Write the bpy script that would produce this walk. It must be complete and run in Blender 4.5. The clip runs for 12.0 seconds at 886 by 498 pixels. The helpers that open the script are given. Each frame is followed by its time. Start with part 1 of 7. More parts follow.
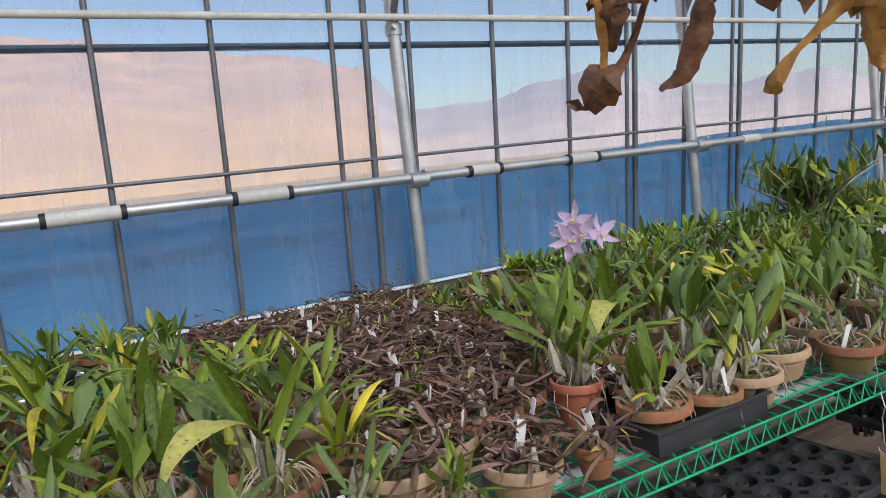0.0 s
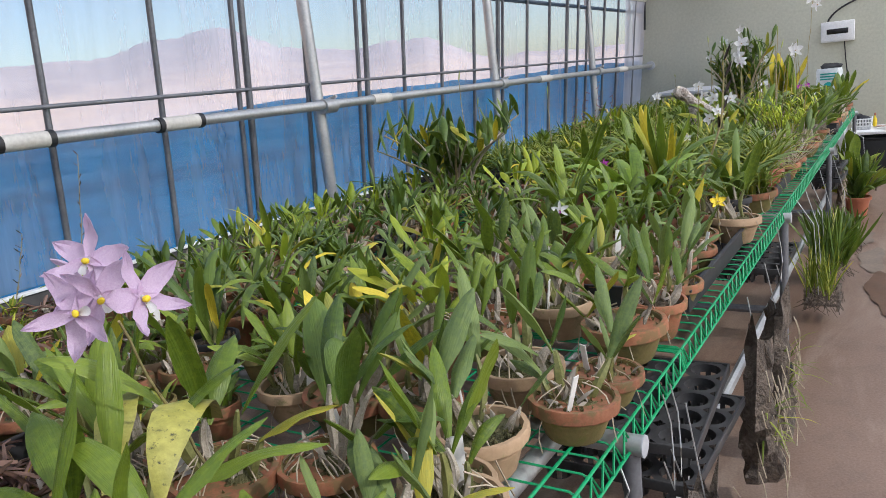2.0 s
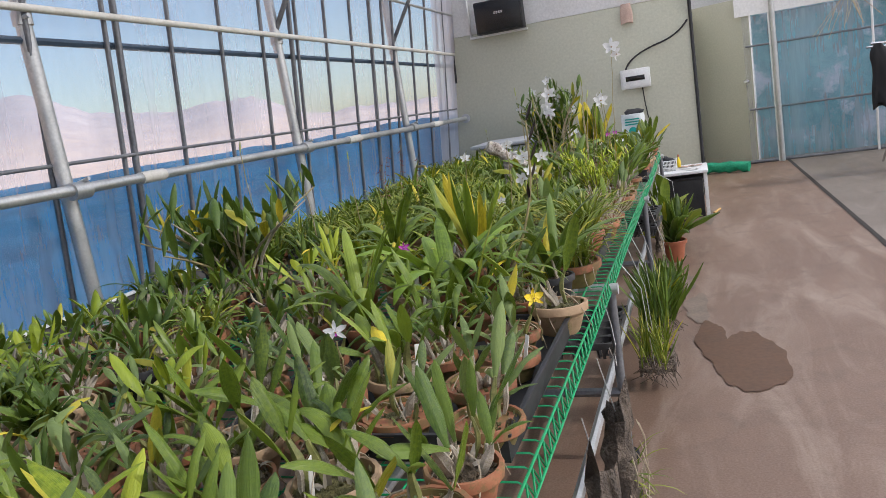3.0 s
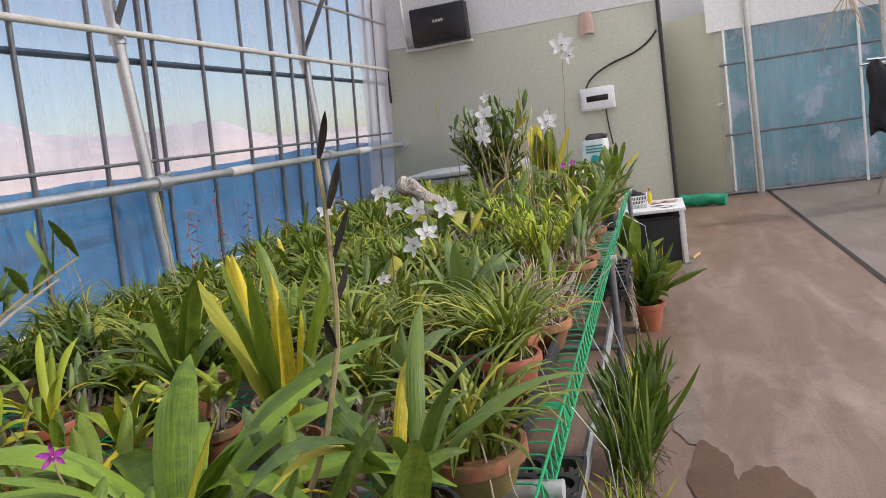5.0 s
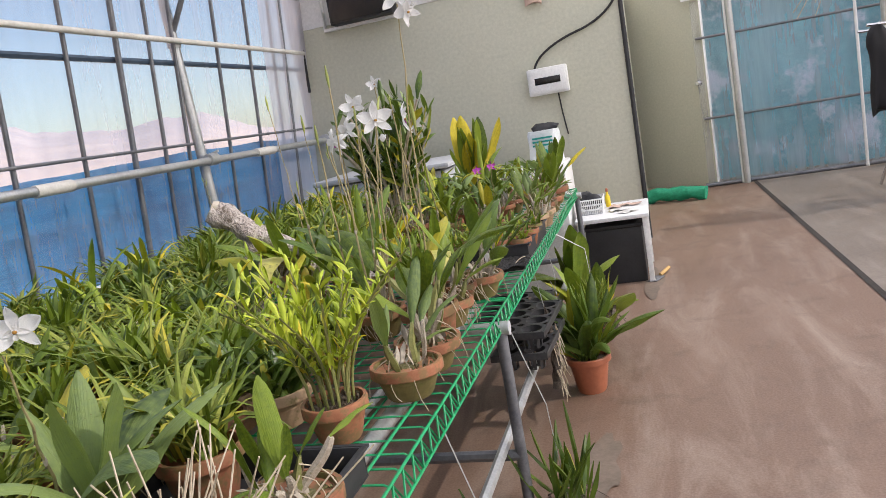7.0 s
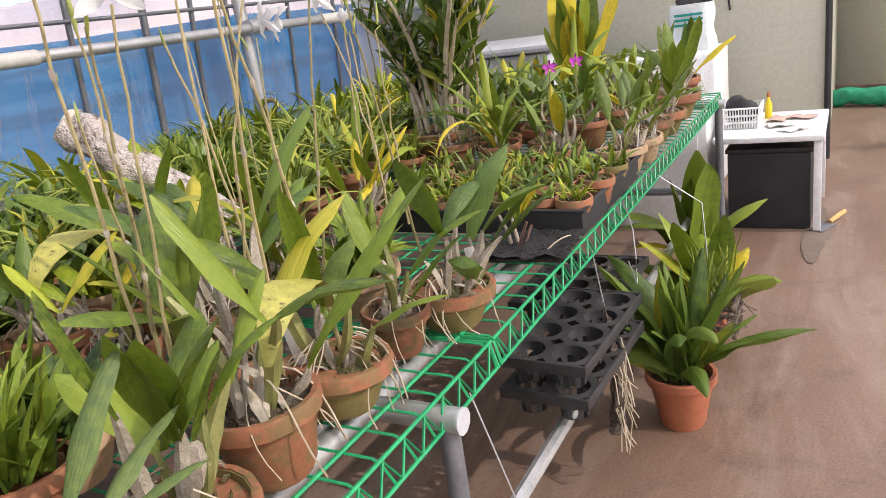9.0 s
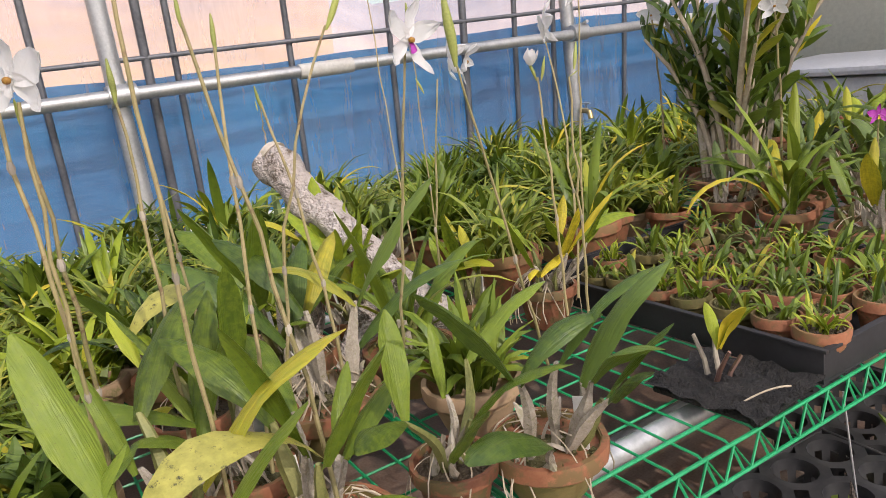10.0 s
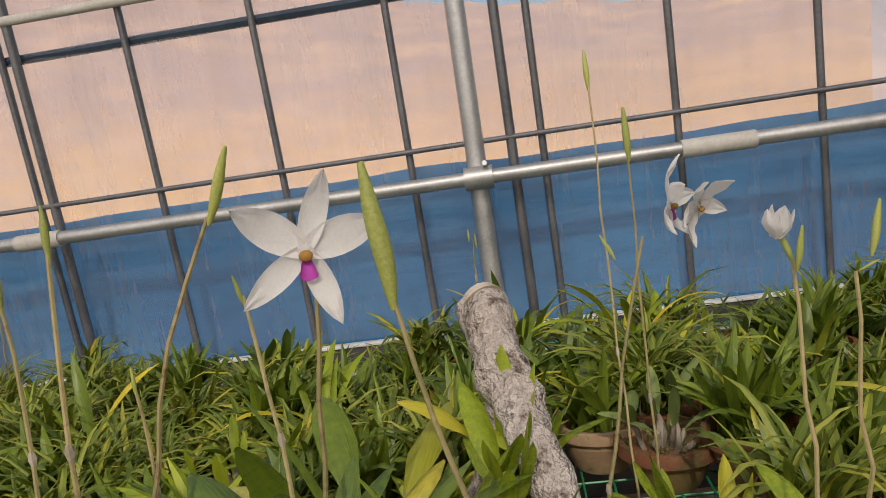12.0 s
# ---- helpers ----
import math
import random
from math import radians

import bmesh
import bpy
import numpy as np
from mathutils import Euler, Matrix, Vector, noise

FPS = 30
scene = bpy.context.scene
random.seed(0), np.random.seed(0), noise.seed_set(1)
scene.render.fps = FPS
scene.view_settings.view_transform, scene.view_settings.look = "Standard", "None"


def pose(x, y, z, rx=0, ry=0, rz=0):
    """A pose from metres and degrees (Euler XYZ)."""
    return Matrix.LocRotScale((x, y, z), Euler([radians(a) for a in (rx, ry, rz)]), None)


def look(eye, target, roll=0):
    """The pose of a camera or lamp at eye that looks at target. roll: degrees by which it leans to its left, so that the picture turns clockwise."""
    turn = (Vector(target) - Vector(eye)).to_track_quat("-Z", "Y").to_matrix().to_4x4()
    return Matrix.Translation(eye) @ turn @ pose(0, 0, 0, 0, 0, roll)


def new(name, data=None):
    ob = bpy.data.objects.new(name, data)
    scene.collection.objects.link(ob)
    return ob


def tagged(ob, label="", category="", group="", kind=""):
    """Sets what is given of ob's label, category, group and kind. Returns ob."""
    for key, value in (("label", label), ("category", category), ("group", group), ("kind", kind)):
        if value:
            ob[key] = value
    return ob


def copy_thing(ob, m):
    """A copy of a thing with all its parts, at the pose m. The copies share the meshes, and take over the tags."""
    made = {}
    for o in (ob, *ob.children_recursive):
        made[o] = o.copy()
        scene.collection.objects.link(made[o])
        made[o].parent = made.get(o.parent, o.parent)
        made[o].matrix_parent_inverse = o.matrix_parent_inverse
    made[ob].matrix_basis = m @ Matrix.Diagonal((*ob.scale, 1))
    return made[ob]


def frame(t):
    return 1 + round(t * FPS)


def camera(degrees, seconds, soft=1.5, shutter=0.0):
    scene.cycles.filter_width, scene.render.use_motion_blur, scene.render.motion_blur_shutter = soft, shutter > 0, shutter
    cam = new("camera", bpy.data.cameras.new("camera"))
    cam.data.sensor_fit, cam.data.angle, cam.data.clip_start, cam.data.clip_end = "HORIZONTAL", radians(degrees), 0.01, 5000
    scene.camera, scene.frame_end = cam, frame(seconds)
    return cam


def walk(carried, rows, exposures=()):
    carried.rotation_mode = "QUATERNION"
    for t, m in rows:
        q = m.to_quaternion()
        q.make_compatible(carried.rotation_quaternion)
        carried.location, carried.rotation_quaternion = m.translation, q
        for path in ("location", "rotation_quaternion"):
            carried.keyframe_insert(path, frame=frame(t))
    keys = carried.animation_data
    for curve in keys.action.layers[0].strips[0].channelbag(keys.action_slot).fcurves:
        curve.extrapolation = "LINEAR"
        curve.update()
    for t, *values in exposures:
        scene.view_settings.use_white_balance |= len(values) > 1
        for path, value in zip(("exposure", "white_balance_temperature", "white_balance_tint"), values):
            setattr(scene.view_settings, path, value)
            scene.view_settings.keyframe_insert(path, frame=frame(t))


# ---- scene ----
cam = camera(62.2, 12.0, soft=0.75)
EXPO = [(0.0, -0.17, 6050, 10), (1.5, 0.08, 6050, 10), (2.5, 0.1, 6150, 12), (3.0, 0.03, 6250, 12), (5.0, 0.06, 6450, 14), (5.5, 0.2, 6450, 14), (6.5, 0.28, 6550, 14), (7.5, 0.23, 6550, 14), (9.3, 0.56, 6750, 18), (10.0, 0.26, 6750, 17), (10.5, 0.17, 6800, 16), (11.2, -0.06, 6800, 13), (12.0, -0.43, 7350, 14)]
PATH = [
    (0, (1.286, 1.057, 1.243), (-0.444, 2.031, 1.002), -6.2),
    (0.5, (1.106, 1.083, 1.238), (-0.413, 2.352, 0.947), -9.2),
    (1, (0.933, 1.206, 1.236), (-0.394, 2.657, 0.869), -12.2),
    (1.5, (0.779, 1.477, 1.232), (-0.446, 3.006, 0.83), -8.5),
    (2, (0.698, 1.71, 1.214), (-0.363, 3.348, 0.774), -6.2),
    (2.5, (0.642, 1.952, 1.268), (-0.106, 3.772, 0.91), -7.9),
    (3, (0.632, 2.234, 1.241), (-0.042, 4.083, 0.883), -8.9),
    (3.2, (0.648, 2.362, 1.266), (-0.023, 4.212, 0.908), -8.4),
    (4.8, (0.527, 3.403, 1.201), (-0.059, 5.29, 0.892), -9.7),
    (5, (0.548, 3.496, 1.197), (-0.034, 5.385, 0.888), -8.6),
    (5.5, (0.612, 3.739, 1.175), (0.064, 5.634, 0.843), -8.5),
    (6, (0.68, 4.02, 1.181), (0.343, 5.958, 0.821), -8.7),
    (6.5, (0.753, 4.33, 1.173), (0.381, 6.264, 0.829), -9.2),
    (7, (0.757, 4.641, 1.162), (0.186, 6.526, 0.815), -10.2),
    (7.5, (0.716, 4.951, 1.16), (0.13, 6.826, 0.783), -10.7),
    (7.7, (0.727, 5.064, 1.14), (0.132, 6.926, 0.72), -11.0),
    (9.3, (0.806, 5.853, 1.118), (-0.343, 7.361, 0.48), -8.3),
    (9.5, (0.824, 5.942, 1.124), (-0.513, 7.309, 0.538), -9.0),
    (10, (0.864, 6.188, 1.159), (-0.804, 7.165, 0.644), -7.9),
    (10.5, (0.789, 6.377, 1.136), (-0.947, 7.244, 0.649), -7.3),
    (11, (0.65, 6.559, 1.171), (-1.187, 7.216, 0.73), -6.9),
    (11.5, (0.552, 6.683, 1.184), (-1.415, 6.778, 0.836), -7.4),
    (12, (0.527, 6.754, 1.216), (-1.445, 6.512, 0.992), -8.5),
]
walk(cam, [(t, look(eye, target, roll)) for t, eye, target, roll in PATH], EXPO)
# ---------- world, sun, large lights ----------
world = bpy.data.worlds.new("sky_world")
scene.world = world
world.use_nodes = True
_wn = world.node_tree.nodes
_sky = _wn.new("ShaderNodeTexSky")
_sky.sky_type = "NISHITA"
_sky.sun_disc = False
_sky.sun_elevation = radians(38)
_sky.sun_rotation = radians(75)
world.node_tree.links.new(_sky.outputs[0], _wn["Background"].inputs[0])
_wn["Background"].inputs[1].default_value = 0.15

sun = new("sun", bpy.data.lights.new("sun", "SUN"))
sun.data.energy = 4.9
sun.data.angle = radians(0.6)
sun.data.color = (1.0, 0.95, 0.87)
sun.matrix_world = look((20, 6, 16), (0, 6, 0))

# daylight of the sky that enters through the roof film
roof_light = new("roof_light", bpy.data.lights.new("roof_light", "AREA"))
roof_light.data.shape = "RECTANGLE"
roof_light.data.size, roof_light.data.size_y = 6.4, 15.0
roof_light.data.energy = 225
roof_light.data.color = (0.98, 0.98, 1.0)
roof_light.matrix_world = pose(1.6, 5.0, 3.25)

# daylight that enters through the film behind the walk and across the slab
back_light = new("back_light", bpy.data.lights.new("back_light", "AREA"))
back_light.data.shape = "RECTANGLE"
back_light.data.size, back_light.data.size_y = 6.8, 2.3
back_light.data.energy = 9
back_light.matrix_world = look((1.7, -2.5, 1.4), (1.7, 5, 1.4))
side_light = new("side_light", bpy.data.lights.new("side_light", "AREA"))
side_light.data.shape = "RECTANGLE"
side_light.data.size, side_light.data.size_y = 15.0, 2.3
side_light.data.energy = 16
side_light.data.color = (1.0, 0.95, 0.88)
side_light.matrix_world = look((5.3, 5.0, 1.5), (0, 5, 1.0))


# ---------- material helpers ----------
def nodes_of(name):
    m = bpy.data.materials.new(name)
    m.use_nodes = True
    nt = m.node_tree
    return m, nt, nt.nodes, nt.links, nt.nodes["Principled BSDF"]


def mix_rgb(nt, fac, a, b, blend="MIX"):
    n = nt.nodes.new("ShaderNodeMix")
    n.data_type, n.blend_type = "RGBA", blend
    for sock, v in ((n.inputs[0], fac), (n.inputs[6], a), (n.inputs[7], b)):
        if isinstance(v, (int, float)):
            sock.default_value = v
        elif isinstance(v, tuple):
            sock.default_value = (*v[:3], 1)
        else:
            nt.links.new(v, sock)
    return n.outputs[2]


def noise_out(nt, scale, detail=4.0, rough=0.6, stretch=(1, 1, 1), coords="Object", dist=0.0):
    tc = nt.nodes.new("ShaderNodeTexCoord")
    mp = nt.nodes.new("ShaderNodeMapping")
    mp.inputs["Scale"].default_value = stretch
    n = nt.nodes.new("ShaderNodeTexNoise")
    n.inputs["Scale"].default_value, n.inputs["Detail"].default_value = scale, detail
    n.inputs["Roughness"].default_value, n.inputs["Distortion"].default_value = rough, dist
    nt.links.new(tc.outputs[coords], mp.inputs[0])
    nt.links.new(mp.outputs[0], n.inputs["Vector"])
    return n.outputs[0]


def ramp(nt, src, *stops):
    r = nt.nodes.new("ShaderNodeValToRGB")
    e = r.color_ramp.elements
    while len(e) < len(stops):
        e.new(0.5)
    for el, (p, c) in zip(e, stops):
        el.position = p
        el.color = (*c, 1) if len(c) == 3 else c
    nt.links.new(src, r.inputs[0])
    return r.outputs[0]


def bump(nt, b, src, strength=0.3, distance=0.01):
    n = nt.nodes.new("ShaderNodeBump")
    n.inputs["Strength"].default_value, n.inputs["Distance"].default_value = strength, distance
    nt.links.new(src, n.inputs["Height"])
    nt.links.new(n.outputs[0], b.inputs["Normal"])


def surface(name, a, b_, scale=6.0, fine=60.0, rough=0.6, metal=0.0, bumps=0.25, dist=0.004, c=None, coords="Object", rnd=0.0, spots=None, spot_at=0.56):
    """A surface with stains at a large scale, grain at a fine one, and a fine relief."""
    m, nt, nd, lk, b = nodes_of(name)
    big = noise_out(nt, scale, 5, 0.6, coords=coords)
    col = ramp(nt, big, (0.35, a), (0.65, b_))
    small = noise_out(nt, fine, 3, 0.7, coords=coords)
    col = mix_rgb(nt, 0.35, col, ramp(nt, small, (0.3, tuple(v * 0.6 for v in a)), (0.7, c or b_)))
    if spots:
        sp = ramp(nt, noise_out(nt, scale * 2.3, 6, 0.7, coords=coords), (spot_at, (0, 0, 0)), (spot_at + 0.1, (1, 1, 1)))
        col = mix_rgb(nt, sp, col, spots)
    if rnd:
        oi = nd.new("ShaderNodeObjectInfo")
        col = mix_rgb(nt, rnd, col, ramp(nt, oi.outputs["Random"], (0.0, tuple(v * 0.45 for v in a)), (1.0, tuple(min(1, v * 1.35) for v in b_))))
    lk.new(col, b.inputs["Base Color"])
    b.inputs["Metallic"].default_value = metal
    r = nd.new("ShaderNodeMapRange")
    r.inputs[3].default_value, r.inputs[4].default_value = rough * 0.75, min(1.0, rough * 1.25)
    lk.new(big, r.inputs[0])
    lk.new(r.outputs[0], b.inputs["Roughness"])
    if bumps:
        bump(nt, b, small, bumps, dist)
    return m


def leaf_material(name, dark, mid, light, yellow=0.12, rough=0.42, veins=True):
    """A living leaf: tint by the leaf, mottling along it, light that shines through."""
    m, nt, nd, lk, b = nodes_of(name)
    geo, oi = nd.new("ShaderNodeNewGeometry"), nd.new("ShaderNodeObjectInfo")
    add = nd.new("ShaderNodeMath")
    add.operation = "ADD"
    lk.new(geo.outputs["Random Per Island"], add.inputs[0])
    lk.new(oi.outputs["Random"], add.inputs[1])
    fr = nd.new("ShaderNodeMath")
    fr.operation = "FRACT"
    lk.new(add.outputs[0], fr.inputs[0])
    gold = (0.46, 0.38, 0.04)
    col = ramp(nt, fr.outputs[0], (0.0, tuple(v * 0.62 for v in dark)), (0.5, mid), (1.0 - yellow - 0.02, tuple(v * 1.12 for v in light)), (1.0 - yellow * 0.3, gold))
    mott = noise_out(nt, 18, 4, 0.6)
    col = mix_rgb(nt, ramp(nt, mott, (0.4, (0, 0, 0)), (0.75, (0.5, 0.5, 0.5))), col, tuple(v * k for v, k in zip(light, (1.4, 1.35, 0.9))))
    rib = ramp(nt, noise_out(nt, 2.2, 3, 0.6, stretch=(0.8, 16, 0.8)), (0.46, (0, 0, 0)), (0.72, (0.4, 0.4, 0.4)))
    col = mix_rgb(nt, rib, col, tuple(v * k for v, k in zip(mid, (1.6, 1.5, 1.0))))
    spot = ramp(nt, noise_out(nt, 95, 2, 0.5), (0.66, (0, 0, 0)), (0.74, (0.6, 0.6, 0.6)))
    col = mix_rgb(nt, spot, col, (0.10, 0.065, 0.02))
    lk.new(col, b.inputs["Base Color"])
    b.inputs["Roughness"].default_value = rough
    b.inputs["Specular IOR Level"].default_value = 0.28
    bump(nt, b, noise_out(nt, 5, 3, 0.6, stretch=(0.6, 14, 0.6)), 0.32, 0.010)
    tr = nd.new("ShaderNodeBsdfTranslucent")
    lk.new(mix_rgb(nt, 0.5, col, (0.32, 0.46, 0.03)), tr.inputs[0])
    mx = nd.new("ShaderNodeMixShader")
    mx.inputs[0].default_value = 0.16
    lk.new(b.outputs[0], mx.inputs[1])
    lk.new(tr.outputs[0], mx.inputs[2])
    lk.new(mx.outputs[0], nd["Material Output"].inputs[0])
    return m


def film_material(name, clear=0.72, tint=(0.97, 0.98, 1.0), gloss=0.12):
    """Greenhouse film: mostly clear, milky with dust and drips, a faint sheen."""
    m, nt, nd, lk, b = nodes_of(name)
    tp, tl, df, gl = (nd.new("ShaderNodeBsdf" + k) for k in ("Transparent", "Translucent", "Diffuse", "Glossy"))
    tp.inputs[0].default_value = (*tint, 1)
    tl.inputs[0].default_value = (0.86, 0.86, 0.9, 1)
    df.inputs[0].default_value = (0.8, 0.8, 0.84, 1)
    gl.inputs[0].default_value, gl.inputs[1].default_value = (1, 1, 1, 1), 0.18
    milk = nd.new("ShaderNodeMixShader")
    milk.inputs[0].default_value = 0.35
    lk.new(tl.outputs[0], milk.inputs[1])
    lk.new(df.outputs[0], milk.inputs[2])
    dust = noise_out(nt, 1.3, 6, 0.65, stretch=(1, 1, 0.35))
    streak = noise_out(nt, 9, 5, 0.7, stretch=(1, 1, 0.08))
    mm = nd.new("ShaderNodeMath")
    mm.operation = "MULTIPLY"
    lk.new(dust, mm.inputs[0])
    lk.new(streak, mm.inputs[1])
    rg = nd.new("ShaderNodeMapRange")
    rg.inputs[1].default_value, rg.inputs[2].default_value = 0.12, 0.42
    rg.inputs[3].default_value, rg.inputs[4].default_value = max(0.0, 1 - clear - 0.09), 1 - clear + 0.13
    lk.new(mm.outputs[0], rg.inputs[0])
    mx = nd.new("ShaderNodeMixShader")
    lk.new(rg.outputs[0], mx.inputs[0])
    lk.new(tp.outputs[0], mx.inputs[1])
    lk.new(milk.outputs[0], mx.inputs[2])
    fr = nd.new("ShaderNodeFresnel")
    fr.inputs[0].default_value = 1.3
    g2 = nd.new("ShaderNodeMath")
    g2.operation = "MULTIPLY"
    g2.inputs[1].default_value = gloss * 3
    lk.new(fr.outputs[0], g2.inputs[0])
    top = nd.new("ShaderNodeMixShader")
    lk.new(g2.outputs[0], top.inputs[0])
    lk.new(mx.outputs[0], top.inputs[1])
    lk.new(gl.outputs[0], top.inputs[2])
    bp = nd.new("ShaderNodeBump")
    bp.inputs["Strength"].default_value, bp.inputs["Distance"].default_value = 0.25, 0.02
    lk.new(noise_out(nt, 3.5, 3, 0.5, stretch=(1, 1, 0.4)), bp.inputs["Height"])
    lk.new(bp.outputs[0], gl.inputs["Normal"])
    lk.new(top.outputs[0], nd["Material Output"].inputs[0])
    return m


def floor_material(name, a, b_, pale):
    """Trowelled concrete: broad tone changes, pale streaks along the walk, fine grit."""
    m, nt, nd, lk, b = nodes_of(name)
    big = noise_out(nt, 0.7, 6, 0.62, dist=0.6)
    col = ramp(nt, big, (0.32, a), (0.68, b_))
    streak = noise_out(nt, 1.6, 7, 0.68, stretch=(2.6, 0.55, 1), dist=0.9)
    col = mix_rgb(nt, ramp(nt, streak, (0.47, (0, 0, 0)), (0.70, (0.95, 0.95, 0.95))), col, pale)
    dirt = noise_out(nt, 4.2, 7, 0.7, dist=0.4)
    col = mix_rgb(nt, ramp(nt, dirt, (0.52, (0, 0, 0)), (0.76, (0.7, 0.7, 0.7))), col, tuple(v * 0.55 for v in a))
    grit = noise_out(nt, 130, 2, 0.6)
    col = mix_rgb(nt, 0.22, col, ramp(nt, grit, (0.3, tuple(v * 0.55 for v in a)), (0.7, tuple(v * 1.15 for v in pale))))
    lk.new(col, b.inputs["Base Color"])
    rg = nd.new("ShaderNodeMapRange")
    rg.inputs[3].default_value, rg.inputs[4].default_value = 0.34, 0.72
    lk.new(streak, rg.inputs[0])
    lk.new(rg.outputs[0], b.inputs["Roughness"])
    bump(nt, b, grit, 0.14, 0.003)
    return m


def hill_material(name="hazed_autumn_hill", low=(0.70, 0.53, 0.43), mid=(0.45, 0.39, 0.39), high=(0.38, 0.365, 0.40)):
    """Bare autumn woods with haze mixed into the colour: peach on the low slopes, lavender higher up."""
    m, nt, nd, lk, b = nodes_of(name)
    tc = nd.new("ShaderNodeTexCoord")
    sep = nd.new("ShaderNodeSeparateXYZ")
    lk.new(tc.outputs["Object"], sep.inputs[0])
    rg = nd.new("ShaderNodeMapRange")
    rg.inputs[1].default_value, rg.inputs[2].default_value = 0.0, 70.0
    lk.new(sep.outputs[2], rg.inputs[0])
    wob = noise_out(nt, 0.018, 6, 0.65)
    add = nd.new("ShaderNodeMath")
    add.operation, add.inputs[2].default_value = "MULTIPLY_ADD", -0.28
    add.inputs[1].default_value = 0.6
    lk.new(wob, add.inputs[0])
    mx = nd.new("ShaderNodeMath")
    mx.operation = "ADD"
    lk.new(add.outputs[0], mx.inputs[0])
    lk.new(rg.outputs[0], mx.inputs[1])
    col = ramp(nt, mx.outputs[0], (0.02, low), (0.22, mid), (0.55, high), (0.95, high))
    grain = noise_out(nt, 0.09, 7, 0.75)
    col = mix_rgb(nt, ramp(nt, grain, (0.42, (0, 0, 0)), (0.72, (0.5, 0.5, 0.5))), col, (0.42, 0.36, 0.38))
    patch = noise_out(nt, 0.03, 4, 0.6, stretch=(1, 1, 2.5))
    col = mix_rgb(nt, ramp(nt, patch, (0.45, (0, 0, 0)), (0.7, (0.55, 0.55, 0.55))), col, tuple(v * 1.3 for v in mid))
    lk.new(col, b.inputs["Base Color"])
    b.inputs["Roughness"].default_value = 1.0
    return m


def tarp_material():
    """Woven blue sheeting with folds, paler upright streaks and a fine cross weave."""
    m, nt, nd, lk, b = nodes_of("blue_tarp")
    big = noise_out(nt, 0.9, 5, 0.6, stretch=(1, 1, 0.6))
    col = ramp(nt, big, (0.33, (0.020, 0.135, 0.34)), (0.66, (0.055, 0.34, 0.64)))
    tall_streak = noise_out(nt, 5.5, 6, 0.7, stretch=(1, 1, 0.12))
    col = mix_rgb(nt, ramp(nt, tall_streak, (0.55, (0, 0, 0)), (0.75, (0.45, 0.45, 0.45))), col, (0.10, 0.33, 0.56))
    tc, sp, cb, br = (nd.new("ShaderNode" + k) for k in ("TexCoord", "SeparateXYZ", "CombineXYZ", "TexBrick"))
    lk.new(tc.outputs["Object"], sp.inputs[0])
    lk.new(sp.outputs[1], cb.inputs[0])
    lk.new(sp.outputs[2], cb.inputs[1])
    lk.new(cb.outputs[0], br.inputs["Vector"])
    br.offset = 0.0
    for key, v in (("Scale", 1.0), ("Mortar Size", 0.003), ("Mortar Smooth", 0.4), ("Brick Width", 0.044), ("Row Height", 0.032)):
        br.inputs[key].default_value = v
    br.inputs["Color1"].default_value = br.inputs["Color2"].default_value = (0, 0, 0, 1)
    br.inputs["Mortar"].default_value = (1, 1, 1, 1)
    worn = ramp(nt, noise_out(nt, 1.1, 3, 0.6), (0.48, (0, 0, 0)), (0.68, (0.4, 0.4, 0.4)))
    col = mix_rgb(nt, mix_rgb(nt, 1.0, br.outputs[0], worn, "MULTIPLY"), col, (0.25, 0.45, 0.68))
    weave = noise_out(nt, 26, 3, 0.7, stretch=(1, 0.25, 1.6))
    col = mix_rgb(nt, ramp(nt, weave, (0.45, (0, 0, 0)), (0.65, (0.4, 0.4, 0.4))), col, (0.015, 0.11, 0.26))
    lk.new(col, b.inputs["Base Color"])
    b.inputs["Roughness"].default_value = 0.45
    bump(nt, b, tall_streak, 0.3, 0.02)
    return m


# ---------- materials ----------
M_FLOOR = floor_material("concrete_floor", (0.142, 0.080, 0.050), (0.205, 0.127, 0.086), (0.315, 0.238, 0.184))
M_FLOOR2 = floor_material("concrete_slab", (0.150, 0.116, 0.090), (0.215, 0.174, 0.140), (0.28, 0.236, 0.197))
M_SEAM = surface("seam_dirt", (0.02, 0.016, 0.013), (0.05, 0.04, 0.033), 20, 90, 1.0)
M_WET = surface("wet_concrete", (0.105, 0.058, 0.034), (0.140, 0.080, 0.050), 7, 50, 0.5, bumps=0.05)
M_WET.node_tree.nodes["Principled BSDF"].inputs["Specular IOR Level"].default_value = 0.2
M_STAIN = surface("dirty_concrete", (0.13, 0.10, 0.072), (0.24, 0.18, 0.135), 5, 60, 0.55, bumps=0.1)
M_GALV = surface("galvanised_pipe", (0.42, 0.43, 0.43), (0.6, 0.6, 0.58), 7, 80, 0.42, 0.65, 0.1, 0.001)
# Darker than M_GALV: the film studs' backlit shade is put into this grey.
M_GALVD = surface("weathered_backlit_pipe", (0.13, 0.135, 0.15), (0.24, 0.245, 0.255), 7, 80, 0.5, 0.45, 0.1, 0.001)
M_RUST = surface("rail_tape", (0.55, 0.52, 0.46), (0.68, 0.66, 0.6), 9, 60, 0.6)
M_BLACK = surface("black_plastic", (0.012, 0.012, 0.013), (0.03, 0.03, 0.032), 8, 90, 0.6, bumps=0.1, dist=0.001)
M_CLIP = surface("dark_clip_rail", (0.03, 0.05, 0.08), (0.06, 0.09, 0.13), 8, 60, 0.5)
M_PLINTH = surface("dark_plinth_film", (0.03, 0.03, 0.032), (0.075, 0.07, 0.065), 3, 40, 0.55)
